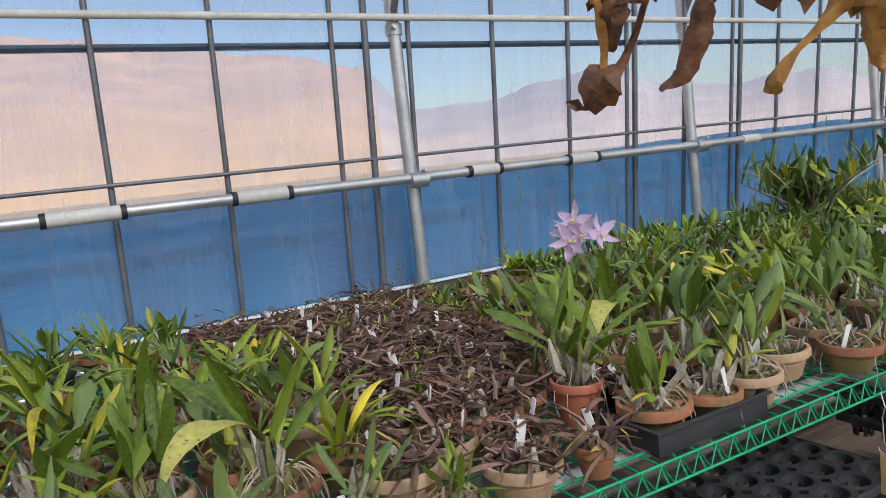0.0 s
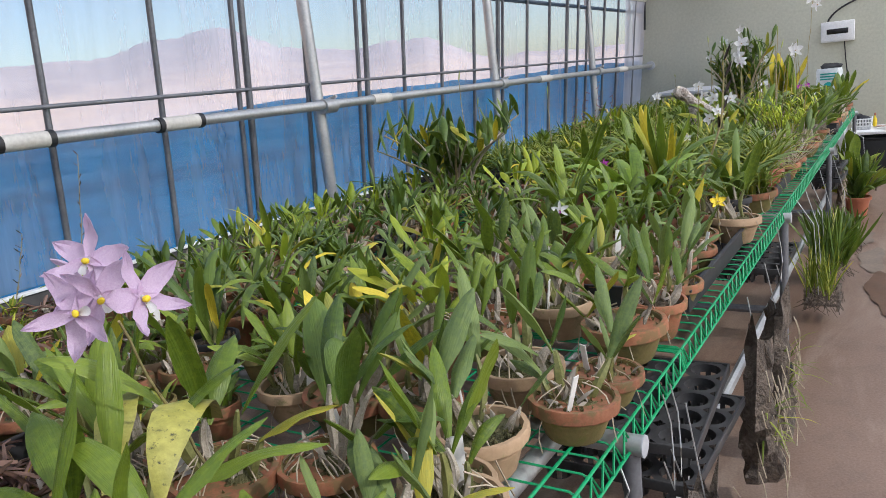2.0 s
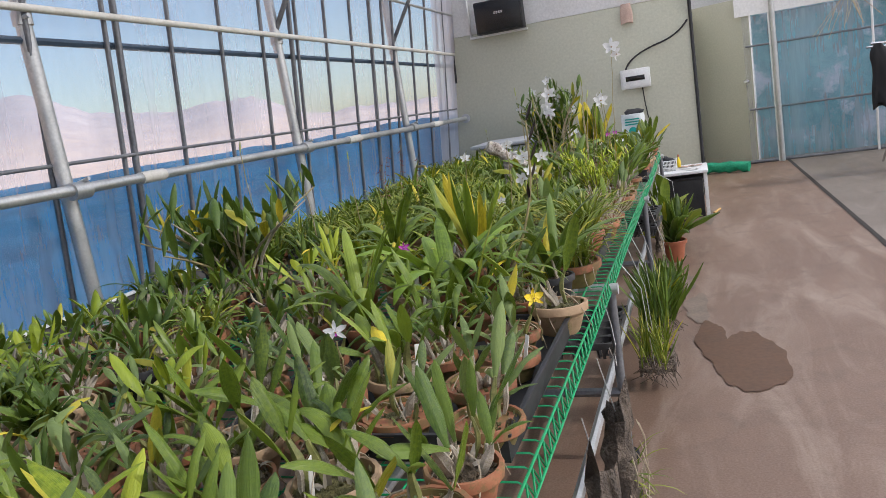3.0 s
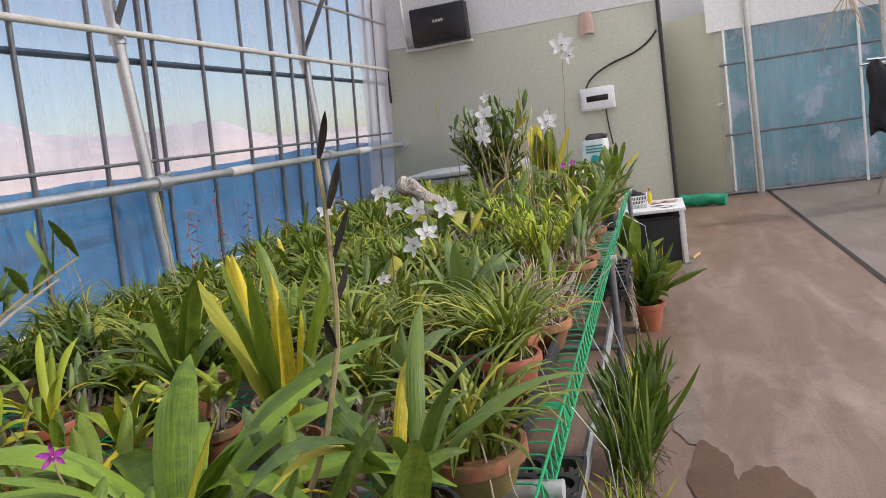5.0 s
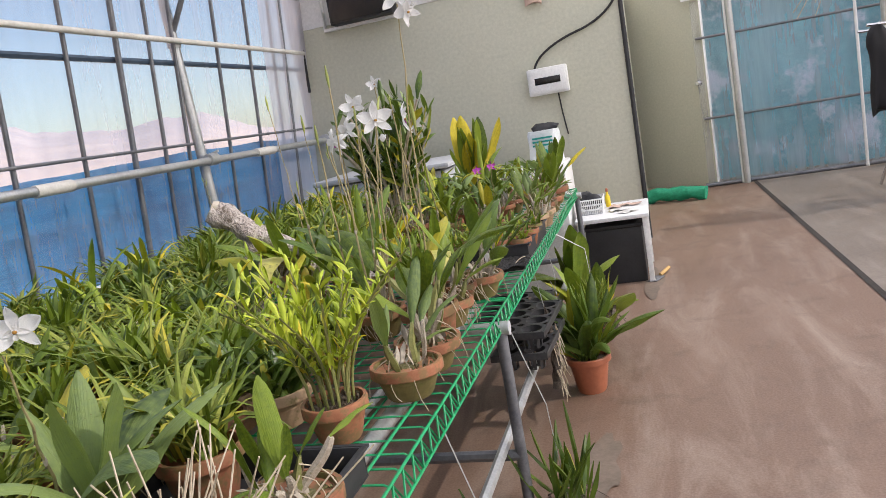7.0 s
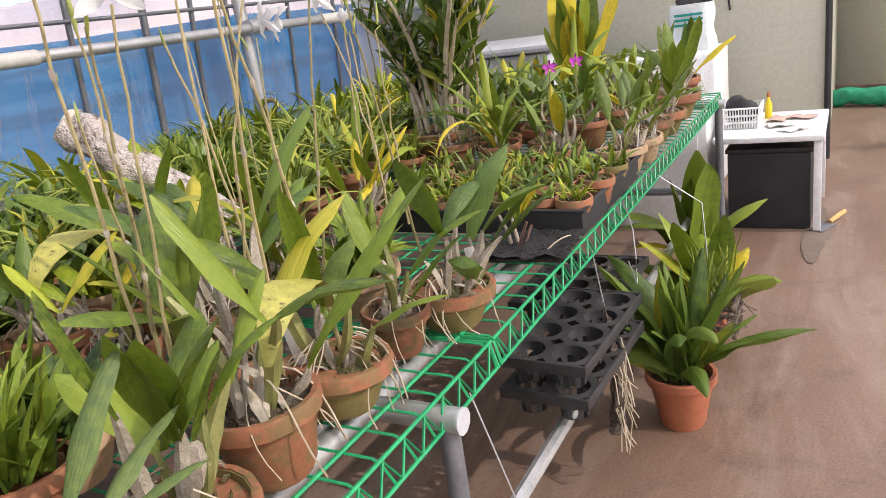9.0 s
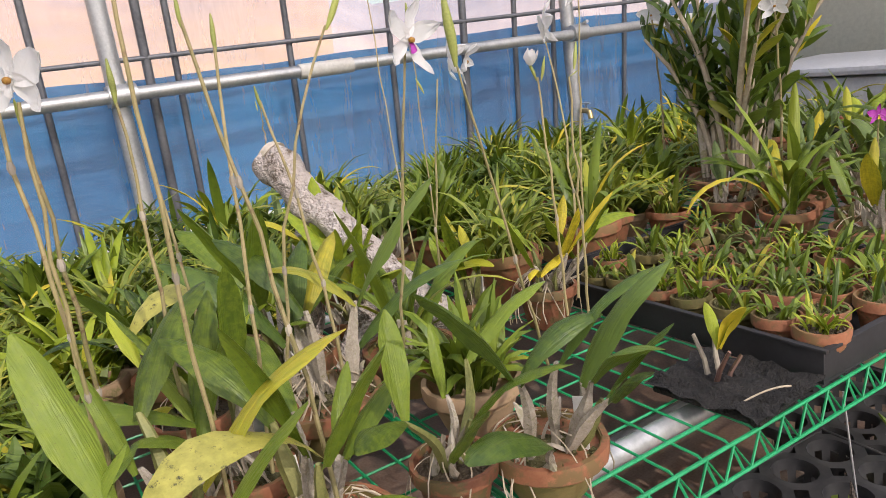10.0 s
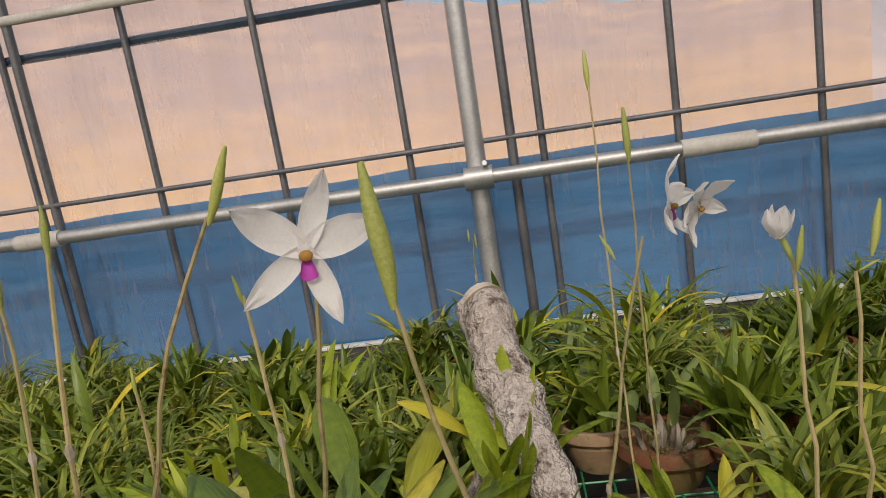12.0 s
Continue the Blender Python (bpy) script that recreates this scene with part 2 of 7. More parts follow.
M_GREENWIRE = surface("green_coated_wire", (0.0, 0.255, 0.085), (0.015, 0.38, 0.145), 12, 70, 0.38, bumps=0.05)
M_OFFICE = surface("sage_panel_paint", (0.46, 0.462, 0.362), (0.53, 0.528, 0.42), 0.8, 40, 0.5, bumps=0.05, dist=0.002)
M_DOOR = surface("sage_door_paint", (0.46, 0.458, 0.36), (0.52, 0.512, 0.41), 1.2, 50, 0.42, bumps=0.05, dist=0.001)
M_WHITE = surface("white_panel", (0.72, 0.71, 0.69), (0.82, 0.81, 0.8), 1.2, 40, 0.5, bumps=0.04)
M_WHITEPL = surface("white_plastic", (0.74, 0.74, 0.72), (0.84, 0.84, 0.82), 5, 60, 0.35, bumps=0.03)
M_GREYPL = surface("grey_plastic", (0.42, 0.43, 0.45), (0.52, 0.53, 0.55), 5, 60, 0.4, bumps=0.05)
M_SCREEN = surface("screen_black", (0.006, 0.006, 0.007), (0.01, 0.01, 0.011), 2, 30, 0.22, bumps=0)
M_STEEL = surface("bright_steel", (0.6, 0.6, 0.6), (0.75, 0.75, 0.75), 10, 60, 0.25, 0.9, 0.03)
M_TERRA = surface("terracotta", (0.20, 0.062, 0.026), (0.34, 0.13, 0.06), 14, 70, 0.75, bumps=0.25, dist=0.002, c=(0.42, 0.22, 0.12), rnd=0.3, spots=(0.11, 0.10, 0.035), spot_at=0.47)
M_TERRAPALE = surface("pale_terracotta", (0.30, 0.19, 0.10), (0.48, 0.33, 0.20), 12, 70, 0.75, bumps=0.25, dist=0.002, rnd=0.2, spots=(0.17, 0.16, 0.05))
M_MOSSY = surface("mossy_terracotta", (0.085, 0.085, 0.02), (0.24, 0.17, 0.06), 16, 80, 0.8, bumps=0.35, dist=0.003, rnd=0.3, spots=(0.12, 0.13, 0.025))
M_PLPOT = surface("brown_plastic_pot", (0.34, 0.10, 0.05), (0.44, 0.15, 0.075), 5, 60, 0.42, bumps=0.05, rnd=0.2)
M_SOIL = surface("bark_mix", (0.03, 0.022, 0.014), (0.17, 0.12, 0.07), 45, 160, 0.9, bumps=0.9, dist=0.012, c=(0.26, 0.2, 0.12), rnd=0.2)
M_MOSS = surface("sphagnum_moss", (0.045, 0.045, 0.012), (0.17, 0.15, 0.05), 50, 180, 0.9, bumps=1.0, dist=0.012, c=(0.33, 0.3, 0.13), rnd=0.25)
M_LEAF = leaf_material("orchid_leaf", (0.045, 0.085, 0.014), (0.10, 0.158, 0.021), (0.19, 0.245, 0.032), 0.02, 0.34)
M_LEAFDARK = leaf_material("dark_orchid_leaf", (0.030, 0.062, 0.016), (0.060, 0.108, 0.024), (0.125, 0.18, 0.035), 0.03, 0.34)
M_LEAFLIME = leaf_material("lime_leaf", (0.10, 0.165, 0.012), (0.18, 0.25, 0.02), (0.31, 0.35, 0.032), 0.12)
M_LEAFGRASS = leaf_material("grassy_leaf", (0.06, 0.105, 0.015), (0.115, 0.17, 0.024), (0.25, 0.27, 0.055), 0.12)
M_SPRAY = leaf_material("yellow_green_spray", (0.19, 0.28, 0.018), (0.32, 0.41, 0.034), (0.45, 0.50, 0.065), 0.1, 0.4)
M_LEAFFRESH = leaf_material("fresh_leaf", (0.085, 0.155, 0.018), (0.135, 0.22, 0.026), (0.20, 0.29, 0.04), 0.02, 0.36)
M_LEAFBLUE = leaf_material("glaucous_leaf", (0.068, 0.115, 0.045), (0.112, 0.165, 0.06), (0.175, 0.23, 0.075), 0.05, 0.5)
M_YELLOW = leaf_material("yellowed_leaf", (0.40, 0.35, 0.03), (0.52, 0.42, 0.03), (0.6, 0.48, 0.05), 0.05)
M_DEAD = leaf_material("withered_stems", (0.022, 0.011, 0.011), (0.065, 0.031, 0.032), (0.27, 0.17, 0.14), 0.02, 0.8)
M_BULB = surface("papery_bulb", (0.20, 0.17, 0.11), (0.52, 0.45, 0.36), 9, 40, 0.75, bumps=0.5, dist=0.006, c=(0.58, 0.52, 0.44), rnd=0.3, spots=(0.20, 0.20, 0.06))
M_SPOTTED = surface("spotted_old_leaf", (0.30, 0.29, 0.055), (0.44, 0.40, 0.085), 45, 90, 0.45, bumps=0.2, spots=(0.035, 0.035, 0.015), spot_at=0.58)
M_BULBG = surface("green_bulb", (0.10, 0.125, 0.03), (0.28, 0.27, 0.09), 9, 40, 0.5, bumps=0.2, rnd=0.3)
M_ROOT = surface("aerial_roots", (0.33, 0.26, 0.17), (0.54, 0.46, 0.34), 30, 90, 0.75, bumps=0.2)
M_STEM = surface("flower_stem", (0.17, 0.17, 0.05), (0.42, 0.33, 0.17), 22, 70, 0.6, bumps=0.2, rnd=0.3, spots=(0.12, 0.05, 0.03))
M_PETAL = surface("white_petal", (0.74, 0.73, 0.71), (0.85, 0.84, 0.82), 30, 120, 0.5, bumps=0.12)
M_PINK = surface("pink_petal", (0.62, 0.42, 0.62), (0.76, 0.6, 0.74), 30, 120, 0.5, bumps=0.1)


def thin_petal(mat, amount):
    """Lets light shine through a petal."""
    nt = mat.node_tree
    b, out = nt.nodes["Principled BSDF"], nt.nodes["Material Output"]
    tr, mx = nt.nodes.new("ShaderNodeBsdfTranslucent"), nt.nodes.new("ShaderNodeMixShader")
    nt.links.new(b.inputs["Base Color"].links[0].from_socket, tr.inputs[0])
    mx.inputs[0].default_value = amount
    nt.links.new(b.outputs[0], mx.inputs[1])
    nt.links.new(tr.outputs[0], mx.inputs[2])
    nt.links.new(mx.outputs[0], out.inputs[0])


thin_petal(M_PETAL, 0.4)
thin_petal(M_PINK, 0.35)
M_TRAYPL = surface("dark_grey_tray_plastic", (0.022, 0.022, 0.024), (0.065, 0.063, 0.062), 9, 60, 0.42, bumps=0.12, dist=0.001)
M_BRASS = surface("tarnished_brass", (0.42, 0.30, 0.12), (0.6, 0.46, 0.22), 14, 80, 0.35, 0.85, 0.05)
M_PURPLE = surface("purple_lip", (0.32, 0.02, 0.30), (0.5, 0.06, 0.42), 40, 120, 0.5)
M_YELFL = surface("yellow_petal", (0.8, 0.55, 0.01), (0.85, 0.68, 0.03), 40, 120, 0.5)
M_ORANGE = surface("brown_throat", (0.2, 0.08, 0.02), (0.45, 0.24, 0.03), 60, 140, 0.5)
M_TAG = surface("plant_tag", (0.68, 0.66, 0.6), (0.8, 0.78, 0.74), 20, 90, 0.5, bumps=0.05)
M_WOODTAG = surface("wooden_tag", (0.5, 0.3, 0.1), (0.62, 0.4, 0.15), 12, 80, 0.6, bumps=0.1)
M_BARK = surface("cork_bark", (0.06, 0.045, 0.035), (0.2, 0.155, 0.115), 22, 90, 0.9, bumps=1.0, dist=0.02, c=(0.28, 0.22, 0.17))
M_DRIFT = surface("driftwood", (0.36, 0.30, 0.25), (0.66, 0.59, 0.54), 14, 55, 0.85, bumps=1.0, dist=0.03, c=(0.6, 0.53, 0.48), spots=(0.13, 0.095, 0.065), spot_at=0.53)
M_CLOTH = surface("dark_cloth", (0.005, 0.005, 0.006), (0.014, 0.014, 0.016), 10, 150, 0.9, bumps=0.4)
M_JEANS = surface("navy_cloth", (0.008, 0.012, 0.024), (0.018, 0.026, 0.046), 10, 150, 0.9, bumps=0.4)
M_RAG = surface("pink_rag", (0.48, 0.33, 0.27), (0.6, 0.44, 0.36), 9, 120, 0.9, bumps=0.4)
M_NET = surface("green_net", (0.0, 0.26, 0.13), (0.02, 0.4, 0.22), 30, 140, 0.6, bumps=0.8, dist=0.01)
M_BAG = surface("printed_bag", (0.62, 0.66, 0.66), (0.75, 0.78, 0.77), 8, 60, 0.4, bumps=0.3)
M_TEAL = surface("teal_print", (0.0, 0.25, 0.22), (0.02, 0.35, 0.3), 8, 60, 0.4, bumps=0.1)
M_TARP = tarp_material()
# The pale spots are sky and cloud reflections put into the colour.
M_TEALSHEET = surface("teal_sheet_reflections", (0.05, 0.27, 0.33), (0.26, 0.54, 0.62), 0.8, 12, 0.35, bumps=0.3, dist=0.03, spots=(0.58, 0.66, 0.78), spot_at=0.53)
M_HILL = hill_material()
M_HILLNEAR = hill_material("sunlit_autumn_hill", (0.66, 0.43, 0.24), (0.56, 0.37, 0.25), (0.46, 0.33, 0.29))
M_FIELD = surface("dry_field", (0.48, 0.33, 0.2), (0.6, 0.44, 0.28), 0.05, 0.8, 0.95, bumps=0.2, c=(0.66, 0.5, 0.33))
M_FILM = film_material("clear_film", 0.74)
M_BARKBLACK = surface("wet_black_bark", (0.006, 0.006, 0.006), (0.03, 0.026, 0.022), 40, 120, 0.7, bumps=1.0, dist=0.02, c=(0.05, 0.042, 0.035))
M_FILMROOF = film_material("roof_film", 0.40)
M_FILMFAR = film_material("end_film", 0.72)


# ---------- mesh helpers ----------
class Shape:
    """Collects vertices and faces for one mesh."""

    def __init__(self):
        self.v, self.f = [], []

    def add(self, verts, faces):
        o = len(self.v)
        self.v += [tuple(p) for p in verts]
        self.f += [tuple(i + o for i in q) for q in faces]
        return self

    def box(self, x0, x1, y0, y1, z0, z1, c=0.0):
        """A box with chamfered edges, c metres wide."""
        if c <= 0:
            vs = [(x, y, z) for z in (z0, z1) for y in (y0, y1) for x in (x0, x1)]
            return self.add(vs, [(0, 2, 3, 1), (4, 5, 7, 6), (0, 1, 5, 4), (2, 6, 7, 3), (0, 4, 6, 2), (1, 3, 7, 5)])
        bm = bmesh.new()
        bmesh.ops.create_cube(bm, size=1)
        for v in bm.verts:
            v.co = Vector(((x0 + x1) / 2 + v.co.x * (x1 - x0), (y0 + y1) / 2 + v.co.y * (y1 - y0), (z0 + z1) / 2 + v.co.z * (z1 - z0)))
        bmesh.ops.bevel(bm, geom=bm.edges[:], offset=c, segments=2, affect="EDGES", profile=0.6)
        bm.verts.index_update()
        self.add([v.co[:] for v in bm.verts], [[v.index for v in f.verts] for f in bm.faces])
        bm.free()
        return self

    def tube(self, pts, r, n=8, cap=True, r1=None):
        """A round bar along points; r1 is the radius at its end."""
        pts = [Vector(p) for p in pts]
        rings, m = [], len(pts)
        ref = None
        for i, p in enumerate(pts):
            d = (pts[min(i + 1, m - 1)] - pts[max(i - 1, 0)]).normalized()
            if ref is None:
                ref = d.cross(Vector((0, 0, 1)) if abs(d.z) < 0.9 else Vector((1, 0, 0))).normalized()
            else:
                ref = (ref - d * ref.dot(d)).normalized()
            u, w = ref, d.cross(ref)
            if callable(r):
                rr = r(i / max(1, m - 1))
            else:
                rr = r if r1 is None else r + (r1 - r) * i / max(1, m - 1)
            rings.append([p + (u * math.cos(a) + w * math.sin(a)) * rr for a in (2 * math.pi * k / n for k in range(n))])
        vs = [q for ring in rings for q in ring]
        fs = [(i * n + k, i * n + (k + 1) % n, (i + 1) * n + (k + 1) % n, (i + 1) * n + k) for i in range(m - 1) for k in range(n)]
        if cap:
            fs += [tuple(range(n - 1, -1, -1)), tuple(range((m - 1) * n, m * n))]
        return self.add(vs, fs)

    def lathe(self, prof, n=16, cx=0, cy=0, wob=0.0):
        """A turned body from (radius, height) pairs."""
        vs, fs = [], []
        for r, z in prof:
            vs += [(cx + r * math.cos(2 * math.pi * k / n) * (1 + wob * math.sin(3 * k)), cy + r * math.sin(2 * math.pi * k / n), z) for k in range(n)]
        for i in range(len(prof) - 1):
            fs += [(i * n + k, i * n + (k + 1) % n, (i + 1) * n + (k + 1) % n, (i + 1) * n + k) for k in range(n)]
        fs += [tuple(range(n - 1, -1, -1)), tuple(range((len(prof) - 1) * n, len(prof) * n))]
        return self.add(vs, fs)

    def leaf(self, base, yaw, rise, length, width, droop=0.8, fold=0.25, n=6, tip=0.9, base_w=0.35, twist=0.0, wave=0.14, across=2, blunt=2.2):
        """A strap leaf that leaves the base at an angle, bends over and narrows to its tip."""
        p, ang = Vector(base), rise
        side = Vector((-math.sin(yaw), math.cos(yaw), 0))
        vs, step = [], length / n
        for i in range(n + 1):
            t = i / n
            w = width * 0.5 * (base_w + (1 - base_w) * min(1.0, t * 2.6)) * (1 - max(0.0, (t - 0.45) / 0.55) ** blunt * tip)
            d = Vector((math.cos(yaw) * math.cos(ang), math.sin(yaw) * math.cos(ang), math.sin(ang)))
            nrm = side.cross(d)
            s2 = side * math.cos(twist * t) + nrm * math.sin(twist * t)
            wv = wave * w * math.sin(t * 11 + yaw * 3 + droop * 5)
            for k in range(across + 1):
                q = 2 * k / across - 1
                vs.append(p + s2 * (w * q) + nrm * (abs(q) ** 1.5 * (fold * w + (wv if q < 0 else -0.7 * wv))))
            p = p + d * step
            ang -= droop / n * (0.5 + t)
        fs = []
        for i in range(n):
            for k in range(across):
                a = i * (across + 1) + k
                fs.append((a, a + 1, a + across + 2, a + across + 1))
        return self.add(vs, fs)

    def mesh(self, name, mat, smooth=True, crease=38):
        me = bpy.data.meshes.new(name)
        me.from_pydata(self.v, [], self.f)
        me.materials.append(mat)
        if smooth:
            me.polygons.foreach_set("use_smooth", [True] * len(me.polygons))
            me.set_sharp_from_angle(angle=radians(crease))
        me.update()
        return me


def part(name, shape, mat, parent=None, label="", smooth=True, at=None):
    """One mesh object, under a thing or a part."""
    me = shape if isinstance(shape, bpy.types.Mesh) else shape.mesh(name, mat, smooth)
    ob = new(name, me)
    if parent is not None:
        ob.parent = parent
    if at is not None:
        ob.matrix_basis = at if isinstance(at, Matrix) else Matrix.Translation(at)
    if label:
        ob["label"] = label
    return ob


def thing(name, label, category, group="", kind="", at=None):
    """An Empty at the base of a thing, under which its parts go."""
    e = new(name)
    e.empty_display_size = 0.05
    if at is not None:
        e.matrix_basis = at if isinstance(at, Matrix) else Matrix.Translation(at)
    return tagged(e, label, category, group, kind)


# ---------- structure: ground, floor, walls, roof ----------
R = random.Random(7)
FX = -1.95      # inner face of the side film
Y0, Y1 = -2.6, 12.55
XR = 5.4

part("ground", Shape().add([(-3000, -3000, -0.12), (3000, -3000, -0.12), (3000, 3000, -0.12), (-3000, 3000, -0.12)], [(0, 1, 2, 3)]), M_FIELD)
tagged(bpy.data.objects["ground"], "dry straw-coloured field outside the greenhouse", "ground", kind="structure")

tagged(part("floor", Shape().box(-2.1, 1.707, Y0, 13.6, -0.1, 0.0), M_FLOOR, smooth=False), "worn pinkish concrete walkway with pale streaks", "floor", kind="structure")
tagged(part("floor_slab", Shape().box(1.717, XR + 0.1, Y0, 13.6, -0.1, 0.004), M_FLOOR2, smooth=False), "greyer concrete slab beyond the seam", "floor", kind="structure")
seam = Shape()
ys = [Y0 + i * 0.25 for i in range(65)]
vs = []
for y in ys:
    w = max(0.0, 0.013 + 0.010 * noise.noise((y * 1.7, 3, 0)) + 0.008 * noise.noise((y * 6, 3, 0)))
    vs += [(1.706 - w, y, 0.0035), (1.719 + w * 0.5, y, 0.0075)]
seam.add(vs, [(2 * i, 2 * i + 1, 2 * i + 3, 2 * i + 2) for i in range(len(ys) - 1)])
tagged(part("floor_seam", seam, M_SEAM), "dark dirt-filled seam between two concrete slabs", "seam", kind="structure")


def blot(name, cx, cy, rx, ry, mat, label, seed, z=0.004, rag=0.6):
    """A flat stain with a ragged outline on the floor."""
    n, s = 72, Shape()
    vs = [(cx, cy, z)]
    for k in range(n):
        a = 2 * math.pi * k / n
        q = 1 + rag * noise.noise((math.cos(a) * 1.4 + seed, math.sin(a) * 1.4, seed)) + 0.10 * noise.noise((math.cos(a) * 5, math.sin(a) * 5, seed))
        vs.append((cx + rx * q * math.cos(a), cy + ry * q * math.sin(a), z))
    s.add(vs, [(0, 1 + k, 1 + (k + 1) % n) for k in range(n)])
    return tagged(part(name, s, mat), label, "stain", kind="structure")


blot("wet_patch", 0.775, 5.50, 0.155, 0.34, M_WET, "dark wet patch on the concrete floor", 1.3, rag=0.22)
blot("wet_patch", 0.615, 5.77, 0.075, 0.27, M_WET, "narrow wet patch beside the larger one", 6.4, 0.0055, 0.25)
blot("floor_stain", 0.56, 6.3, 0.07, 0.22, M_STAIN, "grey dirty stain on the concrete", 4.1)
blot("floor_stain", 0.50, 6.85, 0.05, 0.20, M_STAIN, "grey dirty stain on the concrete", 8.6, 0.005)
blot("floor_stain", 0.68, 9.0, 0.05, 0.3, M_STAIN, "brownish stain beside the low table", 5.2)

# side film with the blue tarp hung outside it
def lean_at(z):
    """How far the side film and its studs lean inwards at a height."""
    return -0.03 + 0.095 * (z - 0.7)


film = Shape()
for j, (za, zb) in enumerate(((0.647, 1.6), (1.6, 2.62))):
    n = 60
    vs = []
    for i in range(n + 1):
        y = Y0 + (10.36 - Y0) * i / n
        for z in (za, zb):
            vs.append((FX + lean_at(z) - 0.012 * noise.noise((y * 2.2, z * 2, 1)), y, z))
    film.add(vs, [(2 * i, 2 * i + 2, 2 * i + 3, 2 * i + 1) for i in range(n)])
tagged(part("wall_film", film, M_FILM), "clear greenhouse film stretched over the side wall", "film wall", kind="structure")
tarp = Shape()
n, k = 150, 8
for i in range(n + 1):
    y = Y0 - 0.5 + (11.5 - Y0) * i / n
    top = 1.185 + min(0.035, max(-0.02, 0.012 * (y - 3.5))) + 0.018 * noise.noise((y * 2.1, 0, 5)) + 0.02 * noise.noise((y * 0.5, 2, 5))
    for q in range(k + 1):
        z = 0.45 + (top - 0.45) * q / k
        tarp.v.append((FX - 0.14 - 0.02 * noise.noise((y * 3.0, z * 1.2, 2)), y, z))
for i in range(n):
    for q in range(k):
        a = i * (k + 1) + q
        tarp.f.append((a, a + k + 1, a + k + 2, a + 1))
tagged(part("side_tarp", tarp, M_TARP), "blue tarpaulin hung outside the lower side film", "tarp", kind="structure")
tagged(part("plinth", Shape().box(FX - 0.02, FX + 0.010, Y0, 10.35, 0.0, 0.632, 0.004), M_PLINTH), "dark plastic-covered plinth under the side film", "plinth", kind="structure")
tagged(part("plinth_strip", Shape().box(FX - 0.018, FX + 0.018, Y0, 10.35, 0.634, 0.645, 0.002), M_WHITEPL), "thin white strip along the film's lower edge", "trim", kind="structure")

roof = Shape()
for xa, za, xb, zb in ((FX + 0.15, 2.62, 1.7, 3.75), (1.7, 3.75, XR, 2.62)):
    roof.add([(xa, Y0, za), (xb, Y0, zb), (xb, 13.4, zb), (xa, 13.4, za)], [(0, 1, 2, 3)])
tagged(part("ceiling", roof, M_FILMROOF), "milky film roof of the greenhouse", "roof", kind="structure")
back = Shape().add([(FX, Y0, 0), (XR, Y0, 0), (XR, Y0, 2.62), (1.7, Y0, 3.75), (FX, Y0, 2.62)], [(0, 1, 2, 3, 4)])
tagged(part("wall_back", back, M_FILMROOF), "milky film end wall behind the walk", "film wall", kind="structure")
tagged(part("wall_right", Shape().add([(XR, Y0, 0), (XR, 13.4, 0), (XR, 13.4, 2.62), (XR, Y0, 2.62)], [(0, 1, 2, 3)]), M_FILMROOF), "milky film side wall across the slab", "film wall", kind="structure")

# small office that stands in the greenhouse
OY, OX = 10.35, 0.67
tagged(part("wall_office", Shape().box(FX, OX, OY, OY + 0.1, 0.0, 2.04, 0.003), M_OFFICE), "sage green painted panel wall of the office", "wall", kind="structure")
tagged(part("wall_office_side", Shape().box(OX - 0.1, OX, OY + 0.1, 13.4, 0.0, 2.04, 0.003), M_OFFICE), "sage green side wall of the office", "wall", kind="structure")
tagged(part("wall_office_top", Shape().box(FX, OX + 0.005, OY - 0.006, OY + 0.1, 2.041, 3.3, 0.003), M_WHITE), "white panel above the office wall", "wall", kind="structure")
tagged(part("wall_office_top_side", Shape().box(OX - 0.1, OX + 0.005, OY + 0.1, 13.4, 2.041, 3.3, 0.003), M_WHITE), "white panel above the office side wall", "wall", kind="structure")
tagged(part("wall_end_closing", Shape().box(OX, XR, 13.4, 13.5, 0, 3.3), M_WHITE), "plain wall behind the end film", "wall", kind="structure")
tagged(part("corner_trim", Shape().tube([(OX + 0.004, OY - 0.012, 0.0), (OX + 0.004, OY - 0.012, 2.04), (OX + 0.0, OY - 0.014, 3.2)], 0.017), M_BLACK), "black strip along the office corner", "trim", kind="structure")
tagged(part("corner_strip", Shape().tube([(FX + 0.16, OY - 0.03, 3.2), (FX + 0.10, OY - 0.03, 1.55)], 0.012), M_BLACK), "black edge strip in the film corner", "trim", kind="structure")
sheet = Shape()
for i in range(13):
    y = 9.66 + 0.68 * i / 12
    for z in (0.7, 1.3, 1.9, 2.6):
        sheet.v.append((FX + 0.035 + lean_at(z) + 0.012 * math.sin(i * 1.9 + z * 2), y, z))
for i in range(12):
    for q in range(3):
        a = i * 4 + q
        sheet.f.append((a, a + 4, a + 5, a + 1))
tagged(part("corner_film", sheet, film_material("doubled_film", 0.35)), "loose doubled film in the corner by the office", "film", kind="structure")

# end film wall with its pipes
door = thing("door_1", "sage green flush door standing ajar", "door", kind="structure", at=pose(0.69, 12.96, 0.02, 0, 0, -29))
part("door_leaf", Shape().box(0, 0.79, -0.04, 0.0, 0.0, 2.06, 0.004), M_DOOR, door)
kn = Shape().tube([(0.72, -0.04, 1.03), (0.72, -0.058, 1.03)], 0.03, 14).tube([(0.72, -0.058, 1.03), (0.72, -0.075, 1.03), (0.72, -0.09, 1.03), (0.72, -0.108, 1.03)], lambda t: (0.012, 0.02, 0.028, 0.02)[min(3, int(t * 3 + 0.5))], 14)
part("door_knob", kn, M_STEEL, door, "brushed metal door knob")
